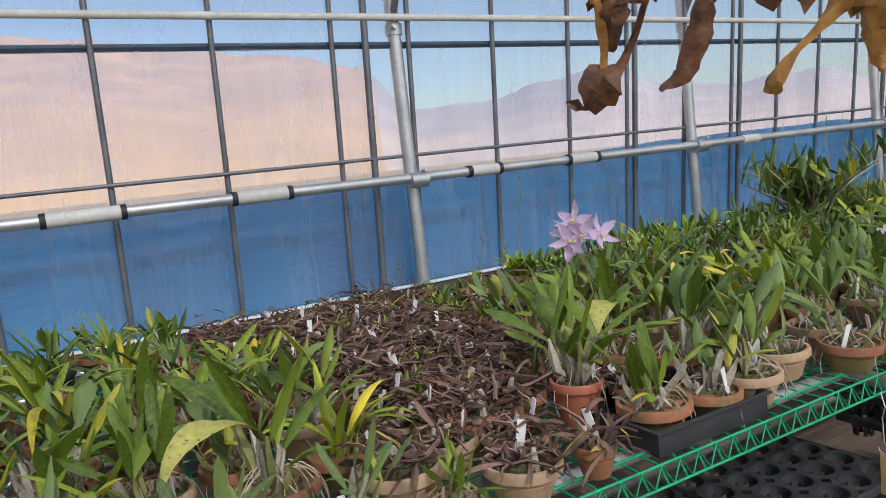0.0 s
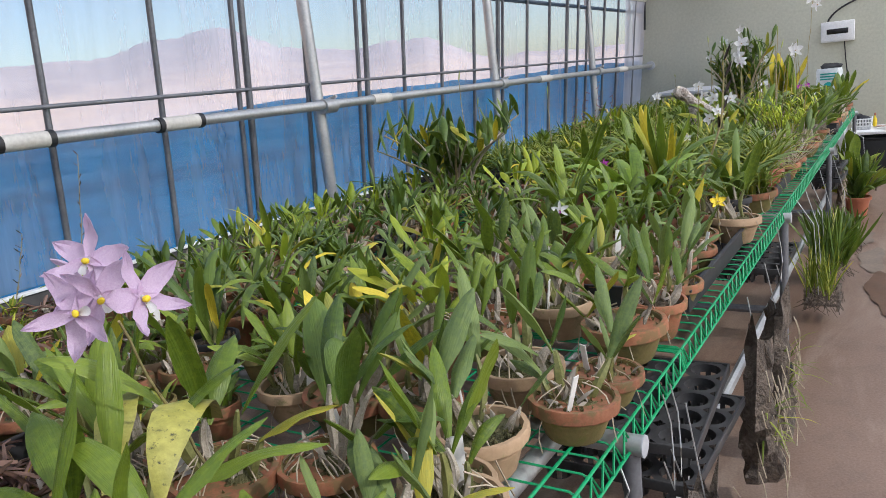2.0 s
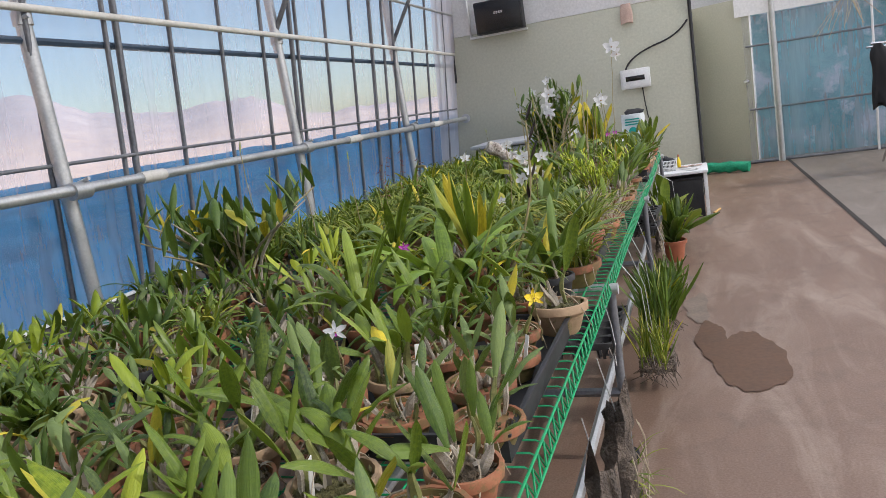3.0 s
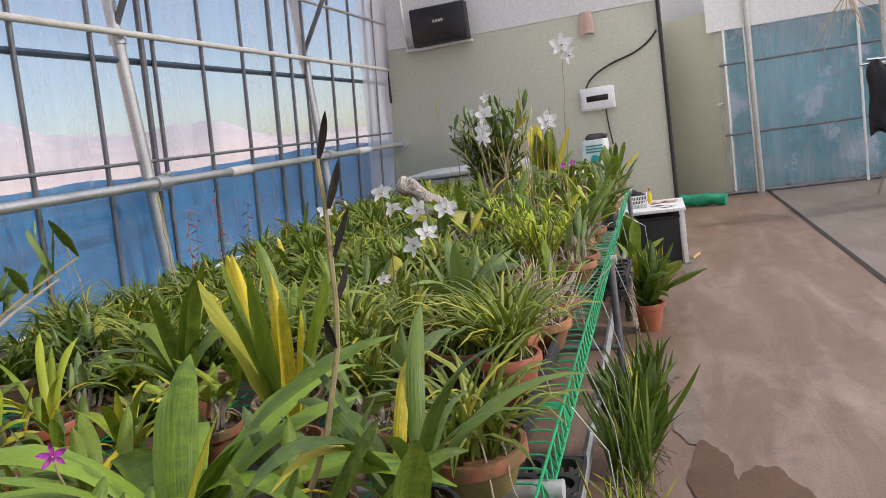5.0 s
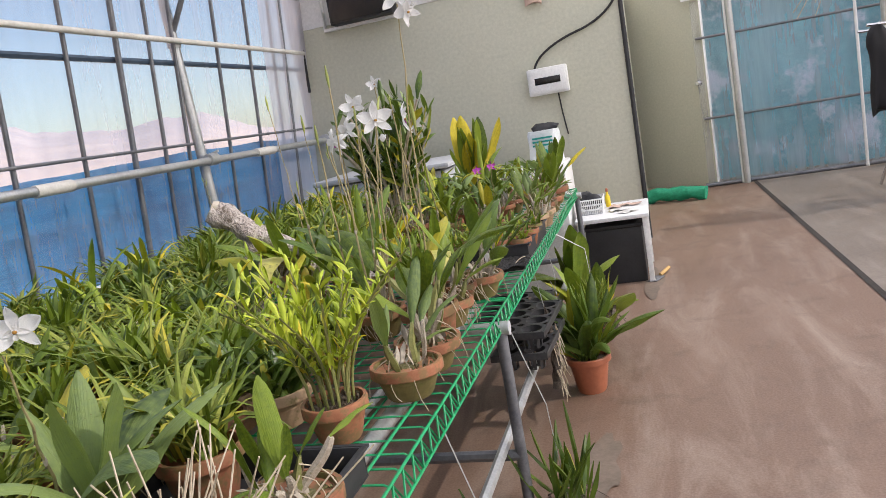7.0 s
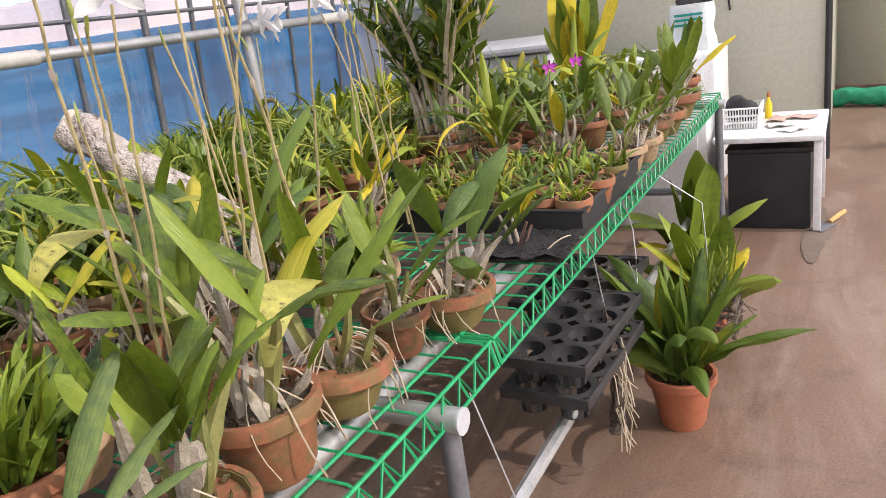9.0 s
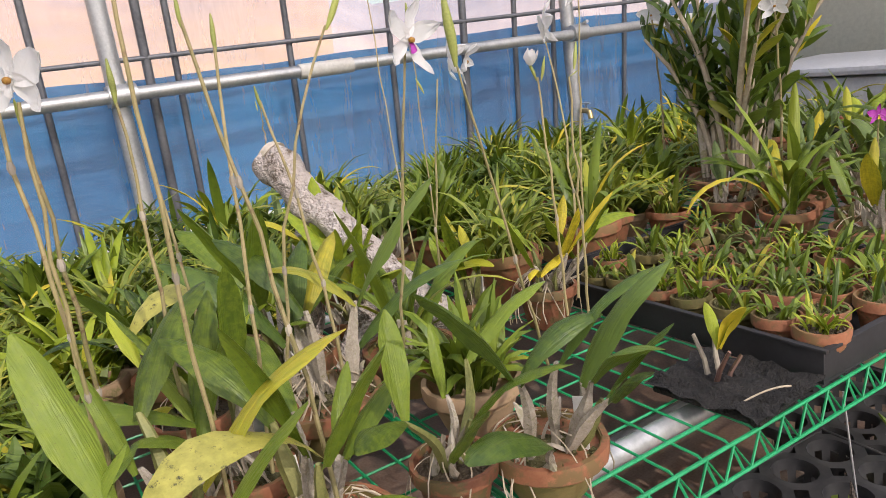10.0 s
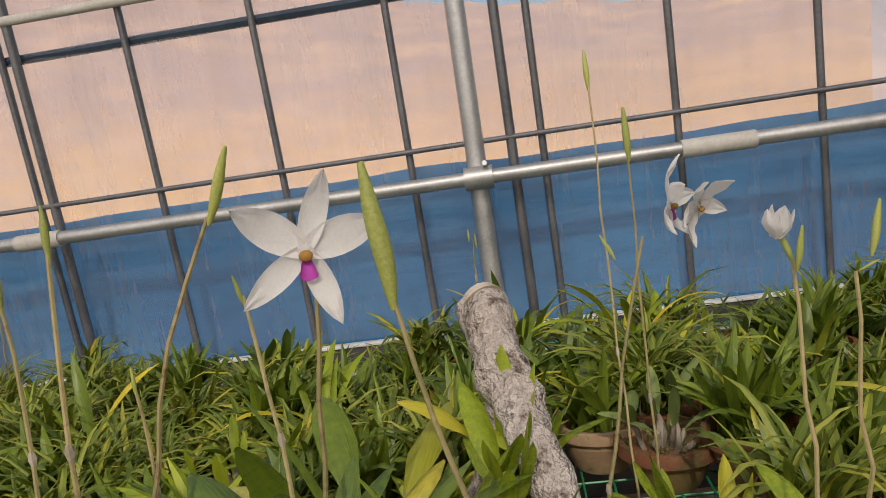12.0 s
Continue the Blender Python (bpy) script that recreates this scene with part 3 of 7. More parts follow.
part("door_edge", Shape().box(0.791, 0.797, -0.042, 0.002, 0.0, 2.06, 0.001), M_WHITE, door, "pale door edge strip")
for z in (0.3, 1.0, 1.8):
    part("hinge", Shape().tube([(-0.006, -0.045, z - 0.05), (-0.006, -0.045, z + 0.05)], 0.008), M_STEEL, door)

ef = Shape()
for xa, xb in ((1.28, 2.9), (2.9, XR)):
    nn = 16
    o = len(ef.v)
    for i in range(nn + 1):
        x = xa + (xb - xa) * i / nn
        for z in (0.02, 0.7, 1.4, 1.84):
            ef.v.append((x, Y1 + 0.012 * noise.noise((x * 3, z * 2, 9)), z))
    for i in range(nn):
        for q in range(3):
            a = o + i * 4 + q
            ef.f.append((a, a + 4, a + 5, a + 1))
tagged(part("wall_end_film", ef, M_FILMFAR), "clear film end wall, wrinkled and cloudy", "film wall", kind="structure")
# Added sheet in place of the greenhouse beyond, carrying its sky reflections.
tt = Shape()
for i in range(41):
    x = 0.9 + 4.5 * i / 40
    for q in range(9):
        z = 0.02 + 1.9 * q / 8
        tt.v.append((x, 12.86 + 0.05 * noise.noise((x * 2.0, z * 1.4, 4)), z))
for i in range(40):
    for q in range(8):
        a = i * 9 + q
        tt.f.append((a, a + 9, a + 10, a + 1))
tagged(part("end_tarp", tt, M_TEALSHEET), "added pale teal sheet behind the end film, sky reflections painted on", "tarp", kind="structure")
wb = Shape()
for i in range(31):
    x = 1.2 + 4.2 * i / 30
    for q in range(5):
        z = 1.85 + 0.9 * q / 4
        wb.v.append((x, Y1 - 0.03 + 0.02 * noise.noise((x * 4, z * 3, 6)), z))
for i in range(30):
    for q in range(4):
        a = i * 5 + q
        wb.f.append((a, a + 5, a + 6, a + 1))
tagged(part("end_curtain", wb, M_WHITE), "white fabric above the end film", "curtain", kind="structure")


def pipe(name, pts, r, mat, label, group=""):
    return tagged(part(name, Shape().tube(pts, r, 10), mat), label, "pipe", group, "structure")


for z in (0.69, 1.475):
    pipe("end_rail", [(1.3, Y1 - 0.03, z), (2.95, Y1 - 0.03, z)], 0.013, M_GALVD, "thin grey pipe across the end film", "end wall pipes")
pipe("end_sill", [(1.25, Y1 - 0.02, 0.02), (XR, Y1 - 0.02, 0.02)], 0.022, M_GALVD, "grey sill pipe at the foot of the end film", "end wall pipes")
pipe("end_post", [(1.64, Y1 - 0.06, 0.0), (1.62, Y1 - 0.06, 2.6)], 0.032, M_GALV, "galvanised post in the end film wall", "end wall pipes")
pipe("end_post", [(1.605, Y1 - 0.045, 0.0), (1.585, Y1 - 0.045, 1.85)], 0.012, M_WHITEPL, "thin white pipe beside the post", "end wall pipes")
pipe("end_post", [(2.72, Y1 - 0.05, 0.0), (2.70, Y1 - 0.05, 2.6)], 0.014, M_WHITEPL, "thin white pipe in the end film wall", "end wall pipes")
for x in (2.93, 3.12, 3.9):
    pipe("end_post", [(x, Y1 - 0.2, 0.0), (x - 0.02, Y1 - 0.2, 2.9)], 0.045 if x < 3 else 0.03, M_GALV, "galvanised post where the bays meet", "end wall pipes")
for z in (0.9, 1.55):
    pipe("end_rail", [(2.95, Y1 - 0.18, z), (XR, Y1 - 0.18, z)], 0.013, M_GALVD, "thin grey pipe across the end film", "end wall pipes")

# side wall pipes
PX = FX + 0.10
for y in (-2.28, -1.83, -1.38, -0.92, -0.46, 0.0, 0.46, 0.92, 1.38, 1.84, 2.37, 2.76, 3.24, 3.73, 4.16, 4.63, 5.06, 5.51, 5.95, 6.39, 6.83, 7.26, 7.70, 8.35, 8.58, 9.05, 9.47, 9.82):
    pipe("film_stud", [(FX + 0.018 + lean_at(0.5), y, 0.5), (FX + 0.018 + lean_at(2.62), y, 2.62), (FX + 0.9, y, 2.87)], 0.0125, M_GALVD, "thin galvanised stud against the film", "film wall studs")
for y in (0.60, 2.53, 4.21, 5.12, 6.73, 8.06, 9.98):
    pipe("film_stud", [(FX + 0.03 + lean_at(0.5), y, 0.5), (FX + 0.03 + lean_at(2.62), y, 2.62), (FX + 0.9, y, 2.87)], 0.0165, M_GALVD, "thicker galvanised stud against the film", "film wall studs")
POSTS = (0.73, 2.70, 4.645, 6.61, 8.63)
for y in POSTS:
    pipe("side_post", [(PX + 0.005, y, 0.0), (PX - 0.03, y, 1.87), (PX - 0.045, y, 2.62)], 0.032, M_GALV, "galvanised main post of the side wall", "side wall posts")
    c = Shape().tube([(PX + 0.0, y, 1.125), (PX + 0.0, y, 1.195)], 0.043, 12).tube([(PX + 0.045, y - 0.04, 1.16), (PX + 0.045, y + 0.05, 1.16)], 0.037, 12)
    c.tube([(PX + 0.02, y + 0.03, 1.19), (PX + 0.085, y + 0.03, 1.205)], 0.008, 8)
    tagged(part("pipe_clamp", c, M_GALV), "steel clamp that joins rail and post", "clamp", "rail clamps")
    c = Shape().tube([(PX - 0.03, y, 1.845), (PX - 0.03, y, 1.895)], 0.04, 12).tube([(PX + 0.0, y - 0.02, 1.87), (PX + 0.03, y - 0.02, 1.875)], 0.01, 8)
    tagged(part("pipe_clamp", c, M_GALV), "small steel clamp on the upper rail", "clamp", "rail clamps")
    pipe("roof_brace", [(PX - 0.02, y, 1.93), (PX + 0.42, y, 2.62), (PX + 0.75, y, 3.0)], 0.017, M_GALVD, "diagonal roof brace on a post", "roof braces")
pipe("side_rail", [(PX + 0.045, Y0, 1.185), (PX + 0.045, 10.35, 1.15)], 0.024, M_GALV, "galvanised rail along the side wall at waist height", "side rails")
tap = thing("water_tap", "small tarnished brass tap clamped to a wall post", "tap", at=(PX + 0.03, 8.63, 0.80))
part("tap_body", Shape().tube([(0, 0, 0), (0.045, -0.01, 0.0), (0.075, -0.02, -0.005), (0.085, -0.022, -0.035)], 0.013, 10), M_BRASS, tap)
part("tap_handle", Shape().tube([(0.045, -0.01, 0.0), (0.045, -0.01, 0.03)], 0.006, 8).box(0.02, 0.07, -0.017, -0.003, 0.03, 0.038, 0.002), M_GALV, tap, "grey tap lever")
flange = Shape().tube([(PX + 0.045, 10.32, 1.15), (PX + 0.045, 10.349, 1.15)], 0.05, 14)
tagged(part("rail_flange", flange, M_GREYPL), "grey flange where the rail meets the wall", "flange", kind="structure")
pipe("side_rail", [(FX + 0.062, Y0, 1.285), (FX + 0.062, 10.3, 1.27)], 0.009, M_GALVD, "thin rod along the side film", "side rails")
pipe("side_rail", [(FX + 0.125, Y0, 1.955), (FX + 0.125, 10.3, 1.862)], 0.0165, M_RUST, "pale upper rail along the side wall", "side rails")
pipe("side_rail", [(FX + 0.165, Y0, 2.30), (FX + 0.165, 10.3, 2.28)], 0.0125, M_GALV, "upper rail under the eave", "side rails")
pipe("gutter_pipe", [(FX + 0.16, Y0, 0.59), (FX + 0.16, 10.2, 0.575)], 0.016, M_GALV, "water pipe along the plinth", "side rails")
tagged(part("clip_rail", Shape().tube([(FX + 0.064, Y0, 1.842), (FX + 0.064, 10.3, 1.742)], 0.017, 6), M_CLIP), "dark film-fixing rail along the side wall", "rail", kind="structure")
for y, w in ((0.30, 0.30), (1.26, 0.28), (1.95, 0.24), (3.08, 0.18), (3.72, 0.2), (5.1, 0.16), (7.35, 0.22), (9.3, 0.25)):
    s = Shape().tube([(PX + 0.045, y - w / 2, 1.184 - 0.0029 * (y + 2)), (PX + 0.045, y + w / 2, 1.184 - 0.0029 * (y + 2))], 0.0285, 12)
    tp = tagged(part("rail_sleeve", s, M_RUST), "pale plastic sleeve on the side rail", "sleeve", "rail sleeves")
    for e in (-1, 1):
        if y < 4:
            part("tape_band", Shape().tube([(PX + 0.045, y + e * w / 2 - 0.010, 1.184 - 0.0029 * (y + 2)), (PX + 0.045, y + e * w / 2 + 0.012, 1.184 - 0.0029 * (y + 2))], 0.0305, 12), M_BLACK, tp, "black tape band")

# hills beyond the film
ridge = ((-40, 6), (0, 2), (20, 1.6), (28, 1.9), (33, 3.7), (38, 3.4), (42, 3.8), (48, 5.8), (55, 4.6), (62, 4.2), (66, 8), (70, 9), (75, 9.4), (90, 11.5), (105, 14.5), (125, 18), (150, 16), (180, 12))


def ridge_at(a):
    for (a0, e0), (a1, e1) in zip(ridge, ridge[1:]):
        if a <= a1:
            t = (a - a0) / (a1 - a0)
            t = t * t * (3 - 2 * t)
            return e0 + (e1 - e0) * t
    return ridge[-1][1]


hill = Shape()
na, nr = 440, 10
for i in range(na + 1):
    a = -40 + 220 * i / na
    top = math.tan(radians(ridge_at(a) + 0.35 * noise.noise((a * 0.35, 1, 0)) + 0.18 * noise.noise((a * 1.3, 1, 0)) + 0.16 * noise.noise((a * 4.1, 1, 0)))) * 420
    for q in range(nr + 1):
        t = q / nr
        d = 180 + 240 * t
        h = top * t ** 0.9 * (1 + 0.06 * noise.noise((a * 0.2, t * 4, 2))) - 0.6
        hill.v.append((-math.sin(radians(a)) * d, 4 + math.cos(radians(a)) * d, h))
cut = 210
near = Shape()
near.v = hill.v[cut * (nr + 1):]
hill.v = hill.v[:(cut + 1) * (nr + 1)]
for sh, count in ((hill, cut), (near, na - cut)):
    for i in range(count):
        for q in range(nr):
            b = i * (nr + 1) + q
            sh.f.append((b, b + nr + 1, b + nr + 2, b + 1))
tagged(part("backdrop_hills", hill, M_HILL), "lavender-brown wooded hills in the distance, haze put into their colour", "hills", kind="structure")
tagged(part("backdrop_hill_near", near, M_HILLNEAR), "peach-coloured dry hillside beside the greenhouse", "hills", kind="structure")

# ---------- the plant bench ----------
BX0, BX1, BZ = -1.70, 0.32, 0.63
bench = thing("plant_bench", "galvanised pipe bench that carries the wire shelves", "bench")
for y in (-0.9, 0.95, 2.79, 4.60, 6.45, 8.82):
    lx = 0.325
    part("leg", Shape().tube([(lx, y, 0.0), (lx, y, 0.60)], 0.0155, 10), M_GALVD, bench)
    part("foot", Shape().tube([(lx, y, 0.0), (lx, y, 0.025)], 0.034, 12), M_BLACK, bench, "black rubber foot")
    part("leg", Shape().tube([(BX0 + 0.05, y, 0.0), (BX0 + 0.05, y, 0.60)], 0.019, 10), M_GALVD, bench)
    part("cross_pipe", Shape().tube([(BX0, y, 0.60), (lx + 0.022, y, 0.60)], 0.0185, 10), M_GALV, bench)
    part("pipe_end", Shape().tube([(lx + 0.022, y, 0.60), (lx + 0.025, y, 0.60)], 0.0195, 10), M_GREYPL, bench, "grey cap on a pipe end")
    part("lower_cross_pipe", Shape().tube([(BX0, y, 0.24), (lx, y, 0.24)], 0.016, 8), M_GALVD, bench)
for x in (0.205, -0.65, -1.45):
    part("long_pipe", Shape().tube([(x, -2.3, 0.607), (x, 8.9, 0.607)], 0.017, 10), M_GALV, bench)
for x in (0.28, -0.25):
    part("lower_long_pipe", Shape().tube([(x, -2.3, 0.262), (x, 8.9, 0.262)], 0.015, 8), M_GALV, bench)


def wire_shelf(y0, y1):
    """A shelf of green coated wire with a stepped lattice edge."""
    t = thing("wire_shelf", "green plastic-coated wire shelf panel on the bench pipes", "wire shelf", "bench shelves", at=(0, y0, BZ))
    L = y1 - y0
    n = int(L / 0.051)
    me = Shape().tube([(0, 0.01, 0), (0, L - 0.01, 0)], 0.0022, 5).mesh("long_wire", M_GREENWIRE)
    for i in range(26):
        part("long_wire", me, None, t, at=(BX0 + i * 0.0755, 0, 0))
    me = Shape().tube([(BX0, 0, 0.004), (BX1 - 0.012, 0, 0.004), (BX1, 0, -0.002), (BX1 + 0.006, 0.012, -0.036)], 0.0021, 5).mesh("cross_wire", M_GREENWIRE)
    for i in range(n + 1):
        part("cross_wire", me, None, t, at=(0, 0.012 + (L - 0.024) * i / n, 0))
    zig = []
    for i in range(n + 1):
        y = 0.012 + (L - 0.024) * i / n
        zig += [(BX1 + 0.002, y, 0.003), (BX1 + 0.008, min(L - 0.01, y + 0.025), -0.036)]
    part("edge_lattice", Shape().tube(zig, 0.0022, 5), M_GREENWIRE, t)
    for xx, z in ((BX1, 0.004), (BX1 + 0.008, -0.037), (BX1 - 0.055, 0.006)):
        part("edge_wire", Shape().tube([(xx, 0.0, z), (xx, L, z)], 0.003, 6), M_GREENWIRE, t)
    for yy in (0.004, L - 0.004):
        part("end_wire", Shape().tube([(BX0, yy, 0.002), (BX1, yy, 0.002), (BX1 + 0.008, yy, -0.037)], 0.0034, 6), M_GREENWIRE, t)
    return t


for a, b in ((-2.08, -0.345), (-0.34, 1.395), (1.40, 3.135), (3.14, 4.875), (4.88, 6.615), (6.62, 8.90)):
    wire_shelf(a, b)


# ---------- plants: shared pieces ----------
def leaf_mesh(name, mat, droop, fold=0.22, width=0.2, tip=0.92, base_w=0.35, twist=0.0, rise=1.2, n=7, blunt=2.2):
    """A leaf one metre long that starts at the origin and leans towards +x."""
    return Shape().leaf((0, 0, 0), 0, rise, 1.0, width, droop, fold, n, tip, base_w, twist, across=4, blunt=blunt).mesh(name, mat, crease=120)


LEAF = {}
for key, mat in (("mid", M_LEAF), ("dark", M_LEAFDARK), ("lime", M_LEAFLIME), ("blue", M_LEAFBLUE), ("gold", M_YELLOW), ("grass", M_LEAFGRASS), ("fresh", M_LEAFFRESH), ("spray", M_SPRAY)):
    LEAF[key] = {
        "broad": [leaf_mesh("leaf", mat, d, 0.5, w, 0.9, 0.3, tw, ri, 10, 3.4) for d, w, tw, ri in ((0.25, 0.22, 0.2, 1.3), (0.6, 0.20, -0.35, 1.2), (1.1, 0.23, 0.4, 1.15), (0.15, 0.19, 0.2, 1.42), (1.6, 0.21, -0.3, 1.1), (0.8, 0.25, 0.4, 0.85), (0.45, 0.17, -0.5, 1.3))],
        "strap": [leaf_mesh("leaf", mat, d, 0.35, w, 0.95, 0.6, tw, ri, 9, 3.0) for d, w, tw, ri in ((0.5, 0.085, 0.2, 1.35), (1.2, 0.08, -0.3, 1.25), (2.0, 0.075, 0.3, 1.2), (1.6, 0.09, 0.0, 1.0), (2.6, 0.07, 0.2, 1.1))],
    }


def bulb_mesh(mat, fat, bend, seed, waist=0.12):
    """A furrowed, shrivelled spindle one metre tall."""
    s, n, m = Shape(), 10, 8
    for i in range(m + 1):
        t = i / m
        r = fat * (0.4 + 1.0 * math.sin(math.pi * min(1, waist + t * 0.83))) * (1 + 0.3 * noise.noise((t * 5, seed, 0)))
        for k in range(n):
            a = 2 * math.pi * k / n
            q = r * (1 + (0.13 if k % 2 else -0.13) + 0.22 * noise.noise((math.cos(a) * 2, math.sin(a) * 2, t * 4 + seed)))
            s.v.append((q * math.cos(a) + bend * math.sin(t * 2.6), q * math.sin(a) * 0.8 + bend * 0.6 * math.sin(t * 5 + seed), t))
    for i in range(m):
        for k in range(n):
            s.f.append((i * n + k, i * n + (k + 1) % n, (i + 1) * n + (k + 1) % n, (i + 1) * n + k))
    s.f.append(tuple(range(m * n, (m + 1) * n)))
    return s.mesh("pseudobulb", mat)


BULBS = [bulb_mesh(M_BULB, 0.05, 0.05, 1.0), bulb_mesh(M_BULBG, 0.06, -0.04, 2.3), bulb_mesh(M_BULB, 0.08, 0.03, 4.1, 0.2), bulb_mesh(M_BULBG, 0.045, 0.08, 5.2), bulb_mesh(M_BULB, 0.065, -0.07, 6.6, 0.05), bulb_mesh(M_BULB, 0.04, 0.1, 7.7, 0.1)]
TAGMESH = Shape().box(-0.008, 0.008, -0.001, 0.001, 0.0, 0.075, 0.0006).mesh("plant_tag", M_TAG)


def pot_shape(r, h, rim=0.02):
    s = Shape()
    s.lathe([(r * 0.60, 0.0), (r * 0.66, h * 0.08), (r * 0.88, h - rim), (r * 0.89, h - rim), (r, h - rim + 0.002), (r * 1.01, h - 0.003), (r * 0.985, h), (r * 0.89, h), (r * 0.87, h - 0.006), (r * 0.84, h - 0.03), (r * 0.5, h - 0.035)], 18, wob=0.006)
    return s


def soil_shape(r, h, seed):
    s, n = Shape(), 14
    vs = [(0, 0, h - 0.006 + 0.006)]
    for ring, rr in enumerate((0.45, 0.87)):
        for k in range(n):
            a = 2 * math.pi * k / n
            vs.append((r * rr * math.cos(a), r * rr * math.sin(a), h - 0.010 + 0.012 * noise.noise((math.cos(a) * 2 * rr + seed, math.sin(a) * 2 * rr, seed)) - 0.006 * ring))
    fs = [(0, 1 + k, 1 + (k + 1) % n) for k in range(n)] + [(1 + k, 1 + n + k, 1 + n + (k + 1) % n, 1 + (k + 1) % n) for k in range(n)]
    s.add(vs, fs)
    rr = random.Random(int(seed * 10))
    for i in range(34):
        a, q = rr.uniform(0, 6.28), r * 0.84 * math.sqrt(rr.random())
        c = Vector((q * math.cos(a), q * math.sin(a), h - 0.006))
        z = rr.uniform(0.003, 0.0085)
        s.add([c + Vector((rr.uniform(-z, z), rr.uniform(-z, z), rr.uniform(-0.002, z))) for _ in range(3)] + [c + Vector((0, 0, z * 1.1)), c - Vector((0, 0, 0.006))], [(0, 1, 3), (1, 2, 3), (2, 0, 3), (0, 4, 1), (1, 4, 2), (2, 4, 0)])
    return s


POTS = {}
for key, r, h, mat, soil in (("clay", 0.062, 0.085, M_TERRA, M_SOIL), ("bowl", 0.072, 0.068, M_MOSSY, M_MOSS), ("pale", 0.068, 0.07, M_TERRAPALE, M_MOSS), ("small", 0.042, 0.065, M_TERRA, M_MOSS), ("smallmoss", 0.040, 0.058, M_MOSSY, M_MOSS), ("smallpale", 0.041, 0.06, M_TERRA, M_SOIL), ("plastic", 0.06, 0.10, M_PLPOT, M_SOIL), ("black", 0.065, 0.09, M_BLACK, M_SOIL)):
    POTS[key] = (r, h, pot_shape(r, h).mesh("pot", mat), [soil_shape(r, h, q).mesh("potting_mix", soil) for q in (1.2, 5.7)])
RIMM = {"bowl": Shape().lathe([(0.0725, 0.048), (0.0742, 0.050), (0.0745, 0.066), (0.0732, 0.0695), (0.066, 0.0695), (0.0655, 0.06)], 18).mesh("rim", M_TERRA)}


def potted(name, label, potkind, rr, category="potted orchid", group="potted orchids on the bench", mix=True):
    t = thing(name, label, category, group)
    r, h, pm, soils = POTS[potkind]
    p = part("pot", pm, None, t)
    if potkind in RIMM:
        part("rim", RIMM[potkind], None, p, "cleaner terracotta rim")
    if mix:
        part("potting_mix", rr.choice(soils), None, t, at=pose(0, 0, 0, 0, 0, rr.uniform(0, 360)))["kind"] = "stuff"
    return t, r, h


def put_leaf(t, rr, mesh, base, yaw, length, lean=0.0):
    m = Matrix.Translation(base) @ pose(0, 0, 0, 0, lean, yaw) @ Matrix.Diagonal((length, length * rr.uniform(0.85, 1.25), length, 1))
    if isinstance(t, Bunch):
        return t.grow(mesh, m)
    return part("leaf", mesh, None, t, at=m)


class Bunch:
    """Leaves and bulbs of a crowded plant, joined by material."""

    def __init__(self):
        self.shapes = {}

    def grow(self, mesh, m):
        s = self.shapes.setdefault(mesh.materials[0].name, Shape())
        s.add([m @ v.co for v in mesh.vertices], [tuple(p.vertices) for p in mesh.polygons])

    def finish(self, t):
        for key, s in self.shapes.items():
            part("bulb_mass" if "bulb" in key else "foliage", s, bpy.data.materials[key], t)["kind"] = "stuff"


def roots(t, rr, r, h, n):
    s = Shape()
    for _ in range(n):
        a, q = rr.uniform(0, 6.28), rr.uniform(0.4, 0.9)
        p0 = (r * q * 0.5 * math.cos(a), r * q * 0.5 * math.sin(a), h + rr.uniform(0.01, 0.04))
        p1 = (r * 1.02 * math.cos(a + 0.3), r * 1.02 * math.sin(a + 0.3), h + rr.uniform(0.0, 0.03))
        q = rr.uniform(1.06, 1.25)
        b2 = a + rr.uniform(-0.6, 0.9)
        p2 = (r * q * math.cos(b2), r * q * math.sin(b2), h - rr.uniform(0.01, 0.05))
        p3 = (r * q * 0.98 * math.cos(b2 + 0.3), r * q * 0.98 * math.sin(b2 + 0.3), h - rr.uniform(0.045, 0.08))
        pts = [Vector(v) for v in (p0, p1, p2, p3)]
        s.tube([((pts[0] * (1 - u) + pts[1] * u) * (1 - u) + (pts[1] * (1 - u) + pts[2] * u) * u) * (1 - u) + ((pts[1] * (1 - u) + pts[2] * u) * (1 - u) + (pts[2] * (1 - u) + pts[3] * u) * u) * u for u in (0, 0.17, 0.33, 0.5, 0.67, 0.83, 1)], rr.uniform(0.0007, 0.0014), 4)
    part("root_tangle", s, M_ROOT, t)["kind"] = "stuff"


